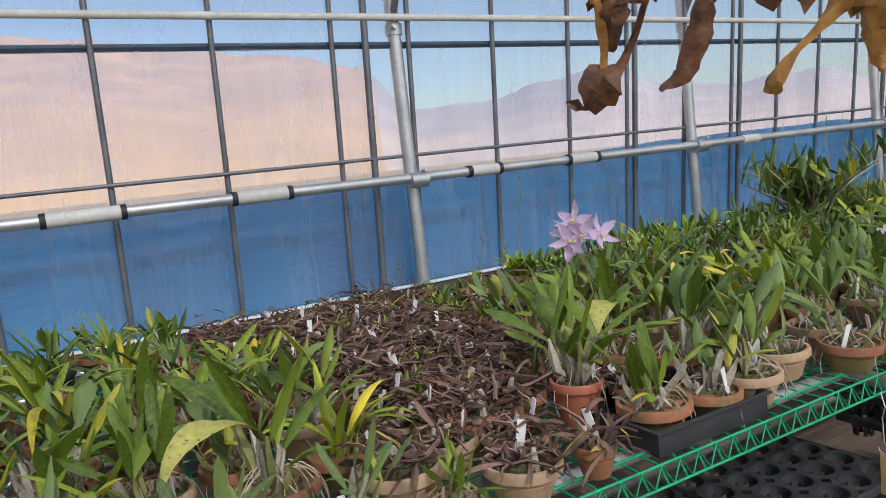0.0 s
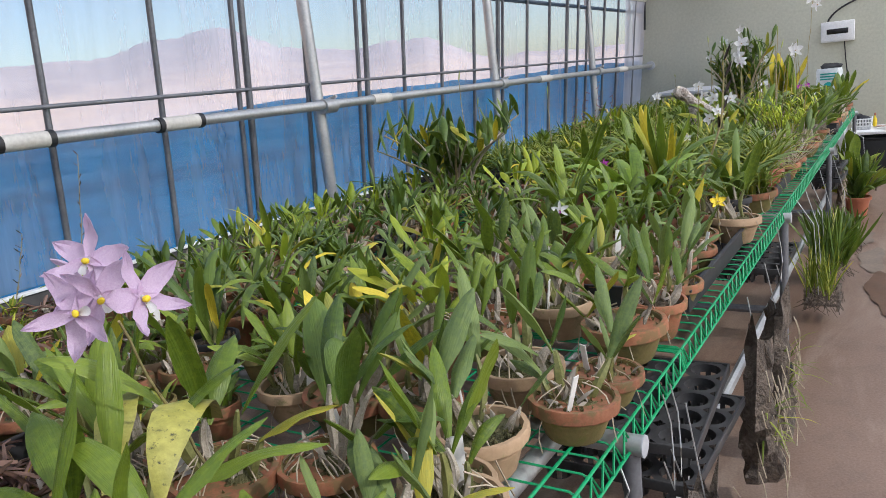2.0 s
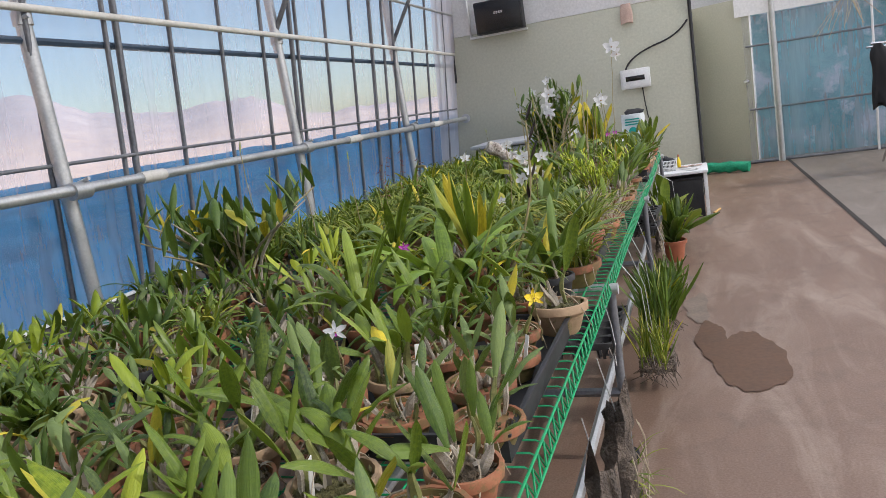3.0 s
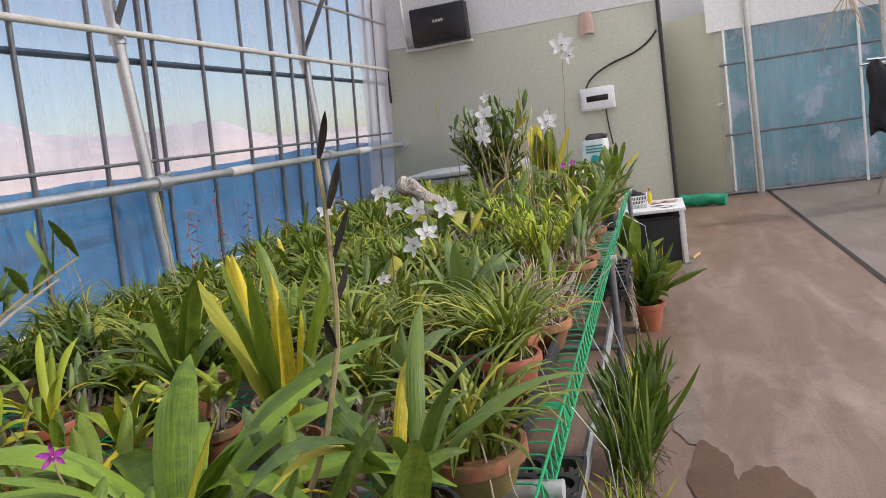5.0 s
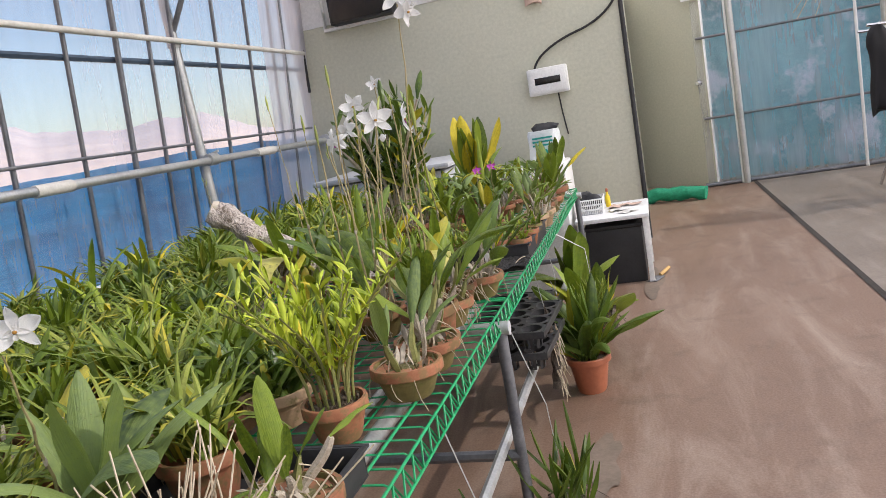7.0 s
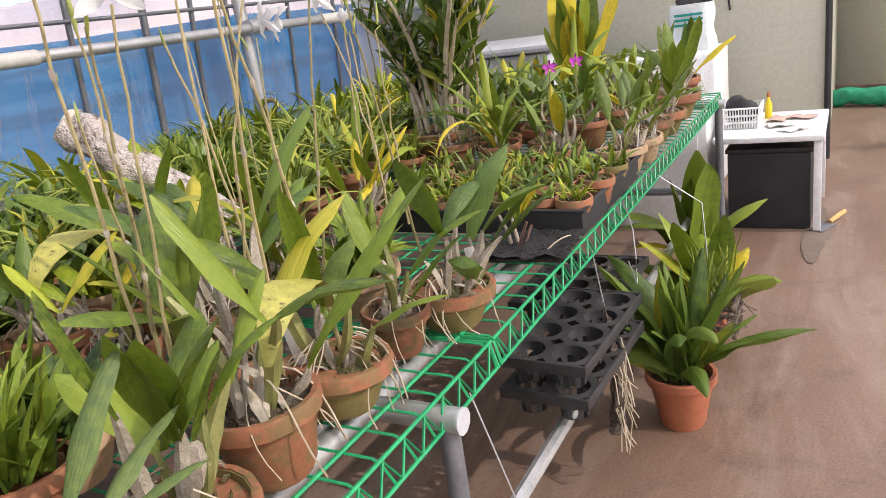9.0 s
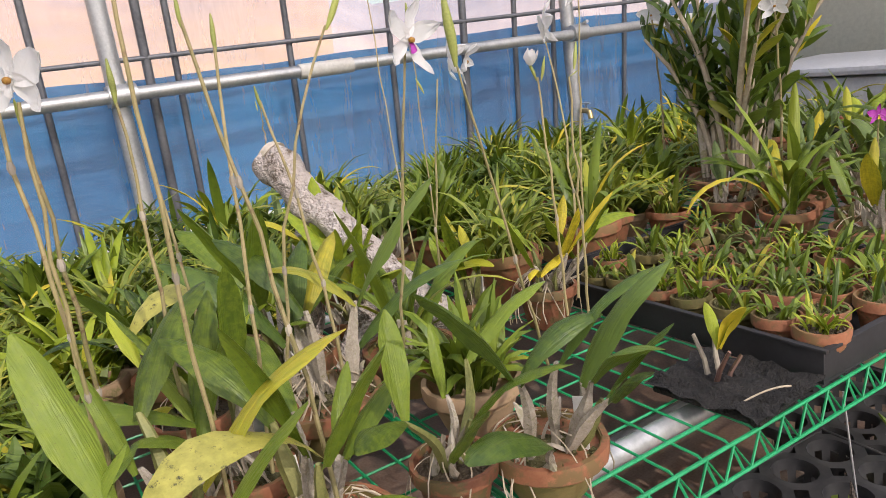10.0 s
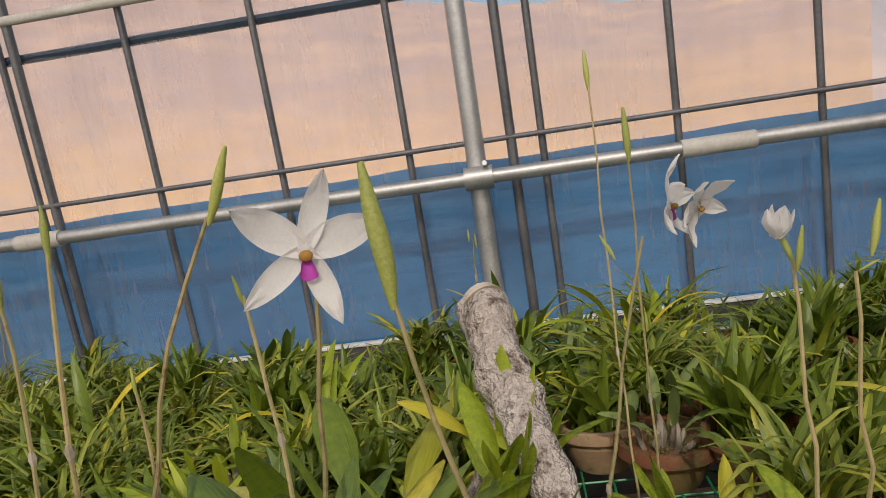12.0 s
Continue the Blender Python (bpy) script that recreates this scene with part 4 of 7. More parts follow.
def cattleya(seed, colour, potkind, tall=1.0, nb=6, label="cattleya orchid with thick leaves in a clay pot", rootsn=5, gold=0.015, kind="broad", joined=False):
    """Spindle bulbs that each carry one or two thick strap leaves."""
    rr = random.Random(seed)
    t, r, h = potted("cattleya_orchid", label, potkind, rr)
    bunch = Bunch() if joined else t
    for i in range(nb):
        a, q = rr.uniform(0, 360), rr.uniform(0.1, 0.62) * r
        bx, by = q * math.cos(radians(a)), q * math.sin(radians(a))
        bl = rr.uniform(0.045, 0.115) * tall
        tilt = rr.uniform(2, 38)
        mb = pose(bx, by, h - 0.012, 0, tilt, a)
        mb2 = mb @ pose(0, 0, 0, 0, 0, rr.uniform(0, 360)) @ Matrix.Diagonal((0.5 * bl + 0.05, 0.5 * bl + 0.05, bl, 1))
        if joined:
            bunch.grow(rr.choice(BULBS), mb2)
        else:
            part("pseudobulb", rr.choice(BULBS), None, t, at=mb2)
        top = mb @ Vector((0, 0, bl * 0.96))
        for k in range(rr.choice((1, 1, 2))):
            col = "gold" if rr.random() < gold else colour
            put_leaf(bunch, rr, rr.choice(LEAF[col][kind]), top, a + rr.uniform(-50, 50) + 180 * k, rr.uniform(0.085, 0.165) * tall, tilt * 0.5)
    if joined:
        bunch.finish(t)
        return t
    s = Shape()
    for i in range(9):
        a, q = rr.uniform(0, 6.28), rr.uniform(0.1, 0.7) * r
        s.leaf((q * math.cos(a), q * math.sin(a), h - 0.01), rr.uniform(0, 6.28), rr.uniform(0.6, 1.5), rr.uniform(0.02, 0.06) * tall, rr.uniform(0.008, 0.016), rr.uniform(-0.5, 2.0), 0.7, 4, 0.8, 0.7, rr.uniform(-0.8, 0.8))
    part("dry_sheath", s, M_BULB, t, "shrivelled papery sheaths")["kind"] = "stuff"
    if rootsn:
        roots(t, rr, r, h, rootsn)
    if rr.random() < 0.5:
        part("plant_tag", TAGMESH, None, t, "white plant tag", at=pose(r * 0.6, -r * 0.2, h - 0.02, rr.uniform(-15, 15), rr.uniform(-12, 12), rr.uniform(0, 360)))
    return t


def straps(seed, colour, potkind, n=12, length=0.3, label="orchid with long arching strap leaves in a pot", gold=0.05, joined=False):
    rr = random.Random(seed)
    t, r, h = potted("strap_leaf_orchid", label, potkind, rr)
    bunch = Bunch() if joined else t
    for i in range(n):
        a = 360 * i / n * 2.4 + rr.uniform(-25, 25)
        col = "gold" if rr.random() < gold else colour
        put_leaf(bunch, rr, rr.choice(LEAF[col]["strap"]), (rr.uniform(-0.3, 0.3) * r, rr.uniform(-0.3, 0.3) * r, h - 0.01), a, length * rr.uniform(0.6, 1.1))
    if joined:
        bunch.finish(t)
        return t
    for i in range(3):
        part("pseudobulb", rr.choice(BULBS), None, t, at=pose(rr.uniform(-0.3, 0.3) * r, rr.uniform(-0.3, 0.3) * r, h - 0.012, rr.uniform(-12, 12), rr.uniform(-12, 12), 0) @ Matrix.Diagonal((0.09, 0.09, 0.06, 1)))
    return t


def grassy(seed, potkind, n=34, length=0.13, width=0.011, mat=None, label="small fan orchid with fine grassy leaves in a pot", droop=(1.0, 2.6)):
    rr = random.Random(seed)
    t, r, h = potted("grassy_orchid", label, potkind, rr, mix=n < 55 or n > 60)
    s = Shape()
    for i in range(n):
        a = rr.uniform(0, 6.28)
        s.leaf((rr.uniform(-0.5, 0.5) * r, rr.uniform(-0.5, 0.5) * r, h - 0.01), a, rr.uniform(0.9, 1.45), length * rr.uniform(0.6, 1.2), width * rr.uniform(0.8, 1.3), rr.uniform(*droop), 0.4, 5, 0.9, 0.7, rr.uniform(-0.4, 0.4))
    part("foliage", s, mat or M_LEAFGRASS, t)["kind"] = "stuff"
    if n > 60:
        roots(t, rr, r, h, 8)
    return t


def caned(seed, potkind, n=7, height=0.3, colour="mid", label="dendrobium orchid with leafy upright canes", leaves=7, ll=0.085):
    rr = random.Random(seed)
    t, r, h = potted("cane_orchid", label, potkind, rr)
    for i in range(n):
        a, q = rr.uniform(0, 6.28), rr.uniform(0.1, 0.6) * r
        lean = rr.uniform(0.05, 0.4)
        hh = height * rr.uniform(0.6, 1.1)
        b = Vector((q * math.cos(a), q * math.sin(a), h - 0.01))
        pts = [b + Vector((math.cos(a) * lean * hh * u * u, math.sin(a) * lean * hh * u * u, hh * u)) for u in (0, 0.25, 0.5, 0.75, 1)]
        cane = part("cane", Shape().tube(pts, lambda u: 0.0035 + 0.004 * math.sin(math.pi * (0.2 + 0.7 * u)), 6), rr.choice((M_BULB, M_BULBG, M_STEM)), t)
        for k in range(leaves):
            u = 0.35 + 0.65 * k / max(1, leaves - 1)
            p = b + Vector((math.cos(a) * lean * hh * u * u, math.sin(a) * lean * hh * u * u, hh * u))
            put_leaf(cane, rr, rr.choice(LEAF[colour]["broad" if ll < 0.1 else "strap"]), p, math.degrees(a) + 180 * k + rr.uniform(-40, 40), ll * rr.uniform(0.7, 1.2))
    return t


def withered(seed, potkind):
    """A resting orchid: purple-brown twiggy stems and shrunken leaves."""
    rr = random.Random(seed)
    t, r, h = potted("resting_orchid", "dormant orchid with withered purple-brown stems in a clay pot", potkind, rr, group="dormant orchids on the bench")
    s = Shape()
    for i in range(22):
        a, lean = rr.uniform(0, 6.28), rr.uniform(0.8, 6.0)
        l = rr.uniform(0.035, 0.12)
        p = Vector((rr.uniform(-0.7, 0.7) * r, rr.uniform(-0.7, 0.7) * r, h + rr.uniform(-0.01, 0.02)))
        d = Vector((math.cos(a) * lean, math.sin(a) * lean, 1)).normalized()
        k = Vector((rr.uniform(-0.02, 0.02), rr.uniform(-0.02, 0.02), rr.uniform(-0.01, 0.015)))
        s.tube([p, p + d * l * 0.35 + k * 0.6, p + d * l * 0.7 - k * 0.5, p + d * l + Vector((0, 0, -0.02))], lambda u: 0.0042 * (1 - 0.55 * u), 5)
    part("withered_growth", s, M_DEAD, t)["kind"] = "stuff"
    s = Shape()
    for i in range(13):
        s.leaf((rr.uniform(-1, 1) * r, rr.uniform(-1, 1) * r, h + rr.uniform(-0.005, 0.05)), rr.uniform(0, 6.28), rr.uniform(-0.3, 0.9), rr.uniform(0.03, 0.09), rr.uniform(0.008, 0.018), rr.uniform(0.0, 3.0), 0.6, 4, 0.8, 0.5, rr.uniform(-1.2, 1.2))
    part("withered_foliage", s, M_DEAD, t)["kind"] = "stuff"
    s = Shape()
    for i in range(3):
        p = (rr.uniform(-0.5, 0.5) * r, rr.uniform(-0.5, 0.5) * r, h - 0.015)
        s.tube([p, (p[0], p[1], h + 0.008), (p[0] + 0.006, p[1], h + 0.026)], lambda u: 0.009 * (1 - 0.55 * u), 7)
    part("bulb_mass", s, M_BULB, t)["kind"] = "stuff"
    if rr.random() < 0.35:
        part("plant_tag", TAGMESH, None, t, "white plant tag", at=pose(r * 0.5, 0, h - 0.02, rr.uniform(-25, 25), rr.uniform(-20, 20), rr.uniform(0, 360)))
    return t


class Kind:
    """Variants of one kind of plant: built when first needed, then copied."""

    def __init__(self, *makers):
        self.makers, self.made = makers, {}

    def put(self, rr, x, y, z=BZ + 0.008, s=1.0, yaw=None):
        i = rr.randrange(len(self.makers))
        m = pose(x, y, z, rr.uniform(-3, 3), rr.uniform(-3, 3), rr.uniform(0, 360) if yaw is None else yaw) @ Matrix.Diagonal((s, s, s, 1))
        if i not in self.made:
            self.made[i] = self.makers[i]()
            self.made[i].matrix_basis = m
            return self.made[i]
        ob = self.made[i]
        keep = ob.scale.copy()
        ob.scale = (1, 1, 1)
        c = copy_thing(ob, m)
        ob.scale = keep
        return c


K_CAT = Kind(*[lambda k=k: cattleya(100 + k, ("mid", "mid", "lime", "mid", "blue", "dark", "mid", "blue")[k], ("clay", "bowl", "clay", "pale", "clay", "bowl", "clay", "bowl")[k], 0.76 + 0.06 * (k % 4), 7 + k % 4, gold=0.05 if k == 2 else 0.0) for k in range(8)])
K_CATDARK = Kind(*[lambda k=k: cattleya(200 + k, ("dark", "blue", "dark", "mid")[k], ("clay", "bowl", "pale", "bowl")[k], 0.78, 7, "cattleya orchid with dark leaves in a weathered clay pot") for k in range(4)] + [lambda k=k: cattleya(250 + k, ("dark", "blue", "mid")[k], ("bowl", "bowl", "pale")[k], 0.88, 9, "cattleya orchid with crowded dark leaves in a clay pot") for k in range(3)])
K_CATTALL = Kind(*[lambda k=k: cattleya(300 + k, ("mid", "dark", "mid")[k], ("bowl", "bowl", "bowl")[k], 1.2, 7, "tall cattleya orchid with pale roots over the pot rim", 20, 0.02) for k in range(3)])
K_STRAP = Kind(*[lambda k=k: straps(400 + k, ("mid", "mid", "lime", "dark")[k], ("bowl", "clay", "bowl", "black")[k], 13, (0.26, 0.31, 0.24, 0.34)[k]) for k in range(4)])
K_GRASS = Kind(*[lambda k=k: grassy(500 + k, ("bowl", "bowl", "small")[k], 84, (0.21, 0.19, 0.15)[k], 0.009, droop=(1.2, 3.2)) for k in range(3)])
K_MINI = Kind(*[lambda k=k: grassy(600 + k, ("small", "smallmoss", "small", "smallpale", "smallmoss")[k], (14, 8, 5, 20, 10)[k], (0.07, 0.055, 0.085, 0.06, 0.075)[k], (0.010, 0.013, 0.009, 0.007, 0.012)[k], (M_LEAF, M_LEAFGRASS, M_LEAFDARK, M_LEAFLIME, M_LEAF)[k], "tiny seedling orchid in a small clay pot", (0.6, 2.4)) for k in range(5)])
K_CANE = Kind(*[lambda k=k: caned(700 + k, ("clay", "bowl")[k], 6, (0.24, 0.30)[k], ("mid", "lime")[k]) for k in range(2)])
K_DEAD = Kind(*[lambda k=k: withered(800 + k, ("bowl", "pale", "bowl", "small")[k]) for k in range(4)])
K_LOW = Kind(*[lambda k=k: grassy(900 + k, ("clay", "pale")[k % 2], 56 + k % 4, (0.128, 0.112, 0.15, 0.10, 0.155, 0.12)[k], (0.016, 0.020, 0.011, 0.023, 0.012, 0.018)[k], (M_LEAF, M_LEAFLIME, M_LEAFGRASS, M_LEAFDARK, M_LEAFGRASS, M_LEAF)[k], "low leafy orchid clump crowding its pot", ((0.3, 1.8), (0.6, 2.6), (0.6, 3.0), (0.3, 1.8), (1.0, 3.4), (0.3, 2.4))[k]) for k in range(6)])

# plants of the rows by the film, their crowded leaves joined
K_CATF = Kind(*[lambda k=k: cattleya(1000 + k, ("mid", "blue", "dark", "lime")[k % 4], ("clay", "bowl", "pale")[k % 3], 0.62 + 0.04 * (k % 4), 10, "cattleya orchid crowded into the rows by the film", joined=True) for k in range(5)])
K_DARKF = Kind(*[lambda k=k: cattleya(1100 + k, ("dark", "blue", "dark", "mid")[k], ("clay", "bowl", "pale", "clay")[k], 0.68, 11, "dark-leaved cattleya orchid in the rows by the film", joined=True) for k in range(4)])
K_STRAPF = Kind(*[lambda k=k: straps(1200 + k, ("mid", "lime", "dark")[k], ("clay", "plastic", "black")[k], 15, (0.19, 0.22, 0.17)[k], "strap-leaved orchid in the rows by the film", joined=True) for k in range(3)])

# ---------- the potted orchids, zone by zone ----------
G = random.Random(21)
taken = []


def free(x, y, d):
    return all((x - a) ** 2 + (y - b) ** 2 > ((d + c) / 2) ** 2 for a, b, c in taken)


def claim(x, y, d):
    taken.append((x, y, d))


# pots that stand along the walkway edge
EDGE = ((0.24, 0.98, "cat", 1.0), (0.22, 1.22, "cat", 0.9), (0.20, 1.44, "cat", 0.8), (0.265, 1.60, "cat", 0.72), (0.265, 1.74, "dead", 1.05), (0.275, 1.90, "dead", 1.0), (0.215, 2.115, "cat", 1.05), (0.235, 2.25, "cat", 0.95),
        (0.235, 2.385, "pale", 1.05), (0.175, 2.575, "pale", 1.05), (0.195, 2.43, "pale", 1.0), (0.255, 2.725, "bowl", 1.0), (0.265, 2.86, "bowl", 0.85), (0.13, 2.80, "dark", 1.15), (0.235, 3.06, "dark", 1.15), (0.255, 3.20, "cat", 1.0), (0.055, 2.045, "red", 1.0), (0.015, 2.64, "dark", 1.0), (-0.15, 2.74, "bowl", 1.0), (-0.25, 2.88, "dark", 1.1),
        (0.235, 3.40, "bowl", 0.95), (0.18, 3.57, "dark", 1.0), (0.20, 3.74, "bowl", 0.9), (0.17, 3.90, "dark", 0.95),
        (0.255, 4.06, "pale", 1.15), (0.20, 4.32, "strap", 1.0), (0.235, 4.54, "grass", 1.1), (0.225, 4.87, "redgrass", 1.1), (0.205, 5.035, "redgrass", 1.0), (0.08, 5.06, "grass", 1.0), (0.235, 5.45, "cat", 1.0),
        (0.245, 5.94, "bowl", 1.0), (0.245, 6.09, "tall", 1.0), (0.215, 6.245, "tallclay", 1.15), (0.205, 6.39, "tall", 1.0), (0.20, 6.55, "tallclay", 0.85), (0.235, 6.66, "tall", 0.98),
        (0.265, 7.60, "pale", 1.0), (0.275, 7.74, "pale", 1.0), (0.255, 7.96, "bowl", 1.0), (0.255, 8.10, "cat", 1.1), (0.24, 8.36, "bowl", 1.3), (0.22, 8.62, "cat", 1.25))
ONE = {"cat": Kind(*[lambda k=k: cattleya(150 + k, ("blue", "mid", "dark")[k], ("bowl", "bowl", "clay")[k], 0.85, 8, "cattleya orchid with grey-green leaves in a clay pot", 8, 0.0) for k in range(3)]), "dark": K_CATDARK, "bowl": Kind(lambda: cattleya(31, "blue", "bowl", 0.95, 5, "cattleya orchid in a mossy clay bowl"), lambda: cattleya(32, "mid", "bowl", 1.0, 6, "cattleya orchid in a mossy clay bowl")),
       "pale": Kind(lambda: cattleya(41, "mid", "pale", 0.9, 6, "small cattleya orchid in a pale clay bowl"), lambda: cattleya(42, "blue", "pale", 1.0, 5, "cattleya orchid in a pale clay bowl")), "dead": K_DEAD, "red": Kind(lambda: cattleya(71, "mid", "plastic", 1.05, 7, "cattleya orchid in an orange-red plastic pot")), "redgrass": Kind(lambda: grassy(540, "plastic", 84, 0.20, 0.009, label="grassy orchid in an orange-red plastic pot", droop=(1.2, 3.2))), "strap": K_STRAP, "grass": K_GRASS, "tall": K_CATTALL,
       "tallclay": Kind(lambda: cattleya(51, "mid", "clay", 1.2, 5, "cattleya orchid with a white tag in a chipped clay pot", 6))}
for x, y, k, s in EDGE:
    pl_ = ONE[k].put(G, x, y, s=s)
    if y == 6.39:
        part("leaf", Shape().leaf((0, 0, 0), radians(-70) - pl_.rotation_euler.z, 0.9, 0.26, 0.052, 2.5, 0.15, 10, 0.85, 0.4, 0.3), M_SPOTTED, pl_, "old yellowish leaf with black spots", at=(0.0, 0.0, 0.14))
    claim(x, y, 0.14 * s)

# places kept for the single pieces
for x, y, d in ((-1.10, 4.70, 0.5), (-0.40, 7.86, 0.3), (-0.10, 4.25, 0.2), (-0.10, 4.55, 0.15), (-0.52, 4.85, 0.15), (-0.35, 5.05, 0.15), (0.0, 5.36, 0.15), (-0.25, 3.95, 0.14), (0.10, 5.12, 0.12), (-0.06, 5.10, 0.13), (-0.42, 6.82, 0.34), (0.17, 6.92, 0.36), (-0.12, 2.33, 0.3), (0.17, 5.76, 0.2), (0.235, 5.235, 0.17), (-0.22, 8.72, 0.3), (-0.15, 7.0, 0.18)):
    claim(x, y, d)


def scatter(x0, x1, y0, y1, pick, step, size=(0.9, 1.15), z=BZ + 0.008):
    """Pots in loose rows over a stretch of the bench."""
    y = y0
    row = 0
    while y < y1:
        x = x1 - (step * 0.5 if row % 2 else 0)
        while x > x0:
            jit = min(0.025, step * 0.1)
            px, py = x + G.uniform(-jit, jit), y + G.uniform(-jit, jit)
            if free(px, py, step * 0.82):
                k = pick(px, py)
                if k is not None:
                    k.put(G, px, py, z, G.uniform(*size))
                    claim(px, py, step * 0.8)
            x -= step
        y += step * 0.9
        row += 1


def choose(*pairs):
    total = sum(w for _, w in pairs)

    def pick(x, y):
        u = G.uniform(0, total)
        for k, w in pairs:
            u -= w
            if u <= 0:
                return k
        return pairs[-1][0]
    return pick


scatter(-0.70, 0.12, 0.55, 1.56, choose((K_CAT, 5), (K_STRAP, 1), (K_CATTALL, 1)), 0.18)
scatter(-1.48, -0.70, 0.55, 1.56, choose((K_CATF, 3), (K_STRAPF, 1)), 0.19)
scatter(-1.48, 0.14, 1.58, 2.22, choose((K_DEAD, 12), (K_MINI, 1)), 0.13, (0.9, 1.2))
scatter(-1.48, -0.75, 2.24, 2.75, choose((K_DEAD, 2), (K_MINI, 3)), 0.14)
scatter(-0.75, 0.10, 2.24, 3.0, choose((K_STRAP, 2), (K_CAT, 4), (K_CATDARK, 3), (K_MINI, 1)), 0.142)
scatter(-1.36, -0.75, 2.75, 4.6, choose((K_LOW, 1), (K_DARKF, 4), (K_CATF, 2), (K_STRAPF, 1)), 0.165)
scatter(-0.75, -0.35, 3.0, 4.5, choose((K_DARKF, 6), (K_CATF, 3), (K_STRAPF, 1)), 0.16)
scatter(-0.35, 0.14, 3.0, 4.5, choose((K_CATDARK, 6), (K_CAT, 3), (K_STRAP, 1)), 0.165)
scatter(-1.48, -0.60, 4.5, 5.6, choose((K_STRAPF, 2), (K_CATF, 2), (K_GRASS, 2), (K_LOW, 4)), 0.15)
scatter(-0.60, 0.12, 4.5, 5.6, choose((K_STRAP, 1), (K_CAT, 3), (K_GRASS, 3), (K_LOW, 4)), 0.165)
scatter(-0.36, 0.02, 5.62, 6.2, choose((K_LOW, 1)), 0.12, (0.75, 1.25))
scatter(-0.40, 0.12, 6.2, 6.7, choose((K_CATTALL, 2), (K_CAT, 3), (K_LOW, 1), (K_STRAP, 1)), 0.18)
scatter(-1.34, -0.36, 5.6, 7.9, choose((K_LOW, 9), (K_CATF, 2), (K_GRASS, 2), (K_STRAPF, 1)), 0.135, (0.72, 1.3))
scatter(-0.24, 0.29, 7.145, 7.53, choose((K_MINI, 1)), 0.079, (0.85, 0.98), BZ + 0.02)
scatter(-0.55, 0.16, 7.5, 8.85, choose((K_CAT, 5), (K_STRAP, 2), (K_CATDARK, 2)), 0.165)
scatter(-1.48, -0.55, 7.9, 8.85, choose((K_STRAPF, 2), (K_LOW, 2)), 0.17)


# ---------- single plants ----------
S = random.Random(77)


def bezier(p0, p1, p2, n=8):
    p0, p1, p2 = Vector(p0), Vector(p1), Vector(p2)
    return [p0 * (1 - t) ** 2 + p1 * 2 * t * (1 - t) + p2 * t * t for t in (i / n for i in range(n + 1))]


PETAL = Shape()
for i in range(9):
    u = i / 8
    w = 0.215 * math.sin(math.pi * min(1, 0.13 + 0.87 * u)) ** 0.75 * (1.0 if u < 0.97 else 0.5)
    zz = 0.10 * math.sin(u * 2.6) - 0.10 * u * u
    PETAL.v += [(u, -w, zz - 0.03 + 0.02 * math.sin(u * 14)), (u, -w * 0.5, zz + 0.01), (u, 0, zz - 0.012), (u, w * 0.5, zz + 0.01), (u, w, zz - 0.03 + 0.02 * math.cos(u * 13))]
for i in range(8):
    for q in range(4):
        a = i * 5 + q
        PETAL.f.append((a, a + 1, a + 6, a + 5))
PETALS = {"white": PETAL.mesh("petal", M_PETAL), "pink": PETAL.mesh("petal", M_PINK), "purple": PETAL.mesh("petal", M_PURPLE), "yellow": PETAL.mesh("petal", M_YELFL)}
LIP = Shape()
for i in range(7):
    u = i / 6
    r = 0.10 + 0.10 * u
    for k in range(9):
        a = math.pi * (0.0 + k / 8) - math.pi
        LIP.v.append((u * 0.5, r * math.cos(a) * (1 + 0.25 * u), r * math.sin(a) + 0.06 - 0.25 * u * u))
for i in range(6):
    for k in range(8):
        a = i * 9 + k
        LIP.f.append((a, a + 1, a + 10, a + 9))
LIPS = {"pink": LIP.mesh("lip", M_PINK), "purple": LIP.mesh("lip", M_PURPLE), "white": LIP.mesh("lip", M_PETAL), "yellow": LIP.mesh("lip", M_YELFL)}
THROAT = Shape().lathe([(0.02, 0.0), (0.075, 0.05), (0.09, 0.12), (0.07, 0.17), (0.03, 0.19)], 10).mesh("throat", M_ORANGE)
THROATY = Shape().lathe([(0.02, 0.0), (0.075, 0.05), (0.09, 0.12), (0.07, 0.17), (0.03, 0.19)], 10).mesh("throat", M_YELFL)
M_DARKBRACT = surface("dark_bract", (0.012, 0.010, 0.008), (0.05, 0.03, 0.02), 40, 120, 0.6, bumps=0.4)
M_REDBUD = surface("dark_red_bud", (0.10, 0.012, 0.01), (0.22, 0.03, 0.02), 40, 120, 0.5)
M_BUDGREEN = surface("bud_green", (0.22, 0.27, 0.05), (0.42, 0.45, 0.12), 30, 90, 0.5, bumps=0.2, rnd=0.3)
BUD = Shape().tube([(0, 0, 0), (0.006, 0, 0.12), (0.012, 0, 0.25), (0.012, 0, 0.4), (0.006, 0, 0.55), (0.0, 0, 0.7), (0, 0, 0.85), (0, 0, 1.0)], lambda u: 0.02 + 0.052 * math.sin(math.pi * (0.04 + 0.93 * u)) ** 1.2, 12).mesh("bud", M_BUDGREEN)
BUDW = Shape().tube([(0, 0, 0), (0.006, 0, 0.12), (0.012, 0, 0.25), (0.012, 0, 0.4), (0.006, 0, 0.55), (0.0, 0, 0.7), (0, 0, 0.85), (0, 0, 1.0)], lambda u: 0.04 + 0.16 * math.sin(math.pi * (0.04 + 0.86 * u)) ** 1.1, 12).mesh("bud", M_PETAL)
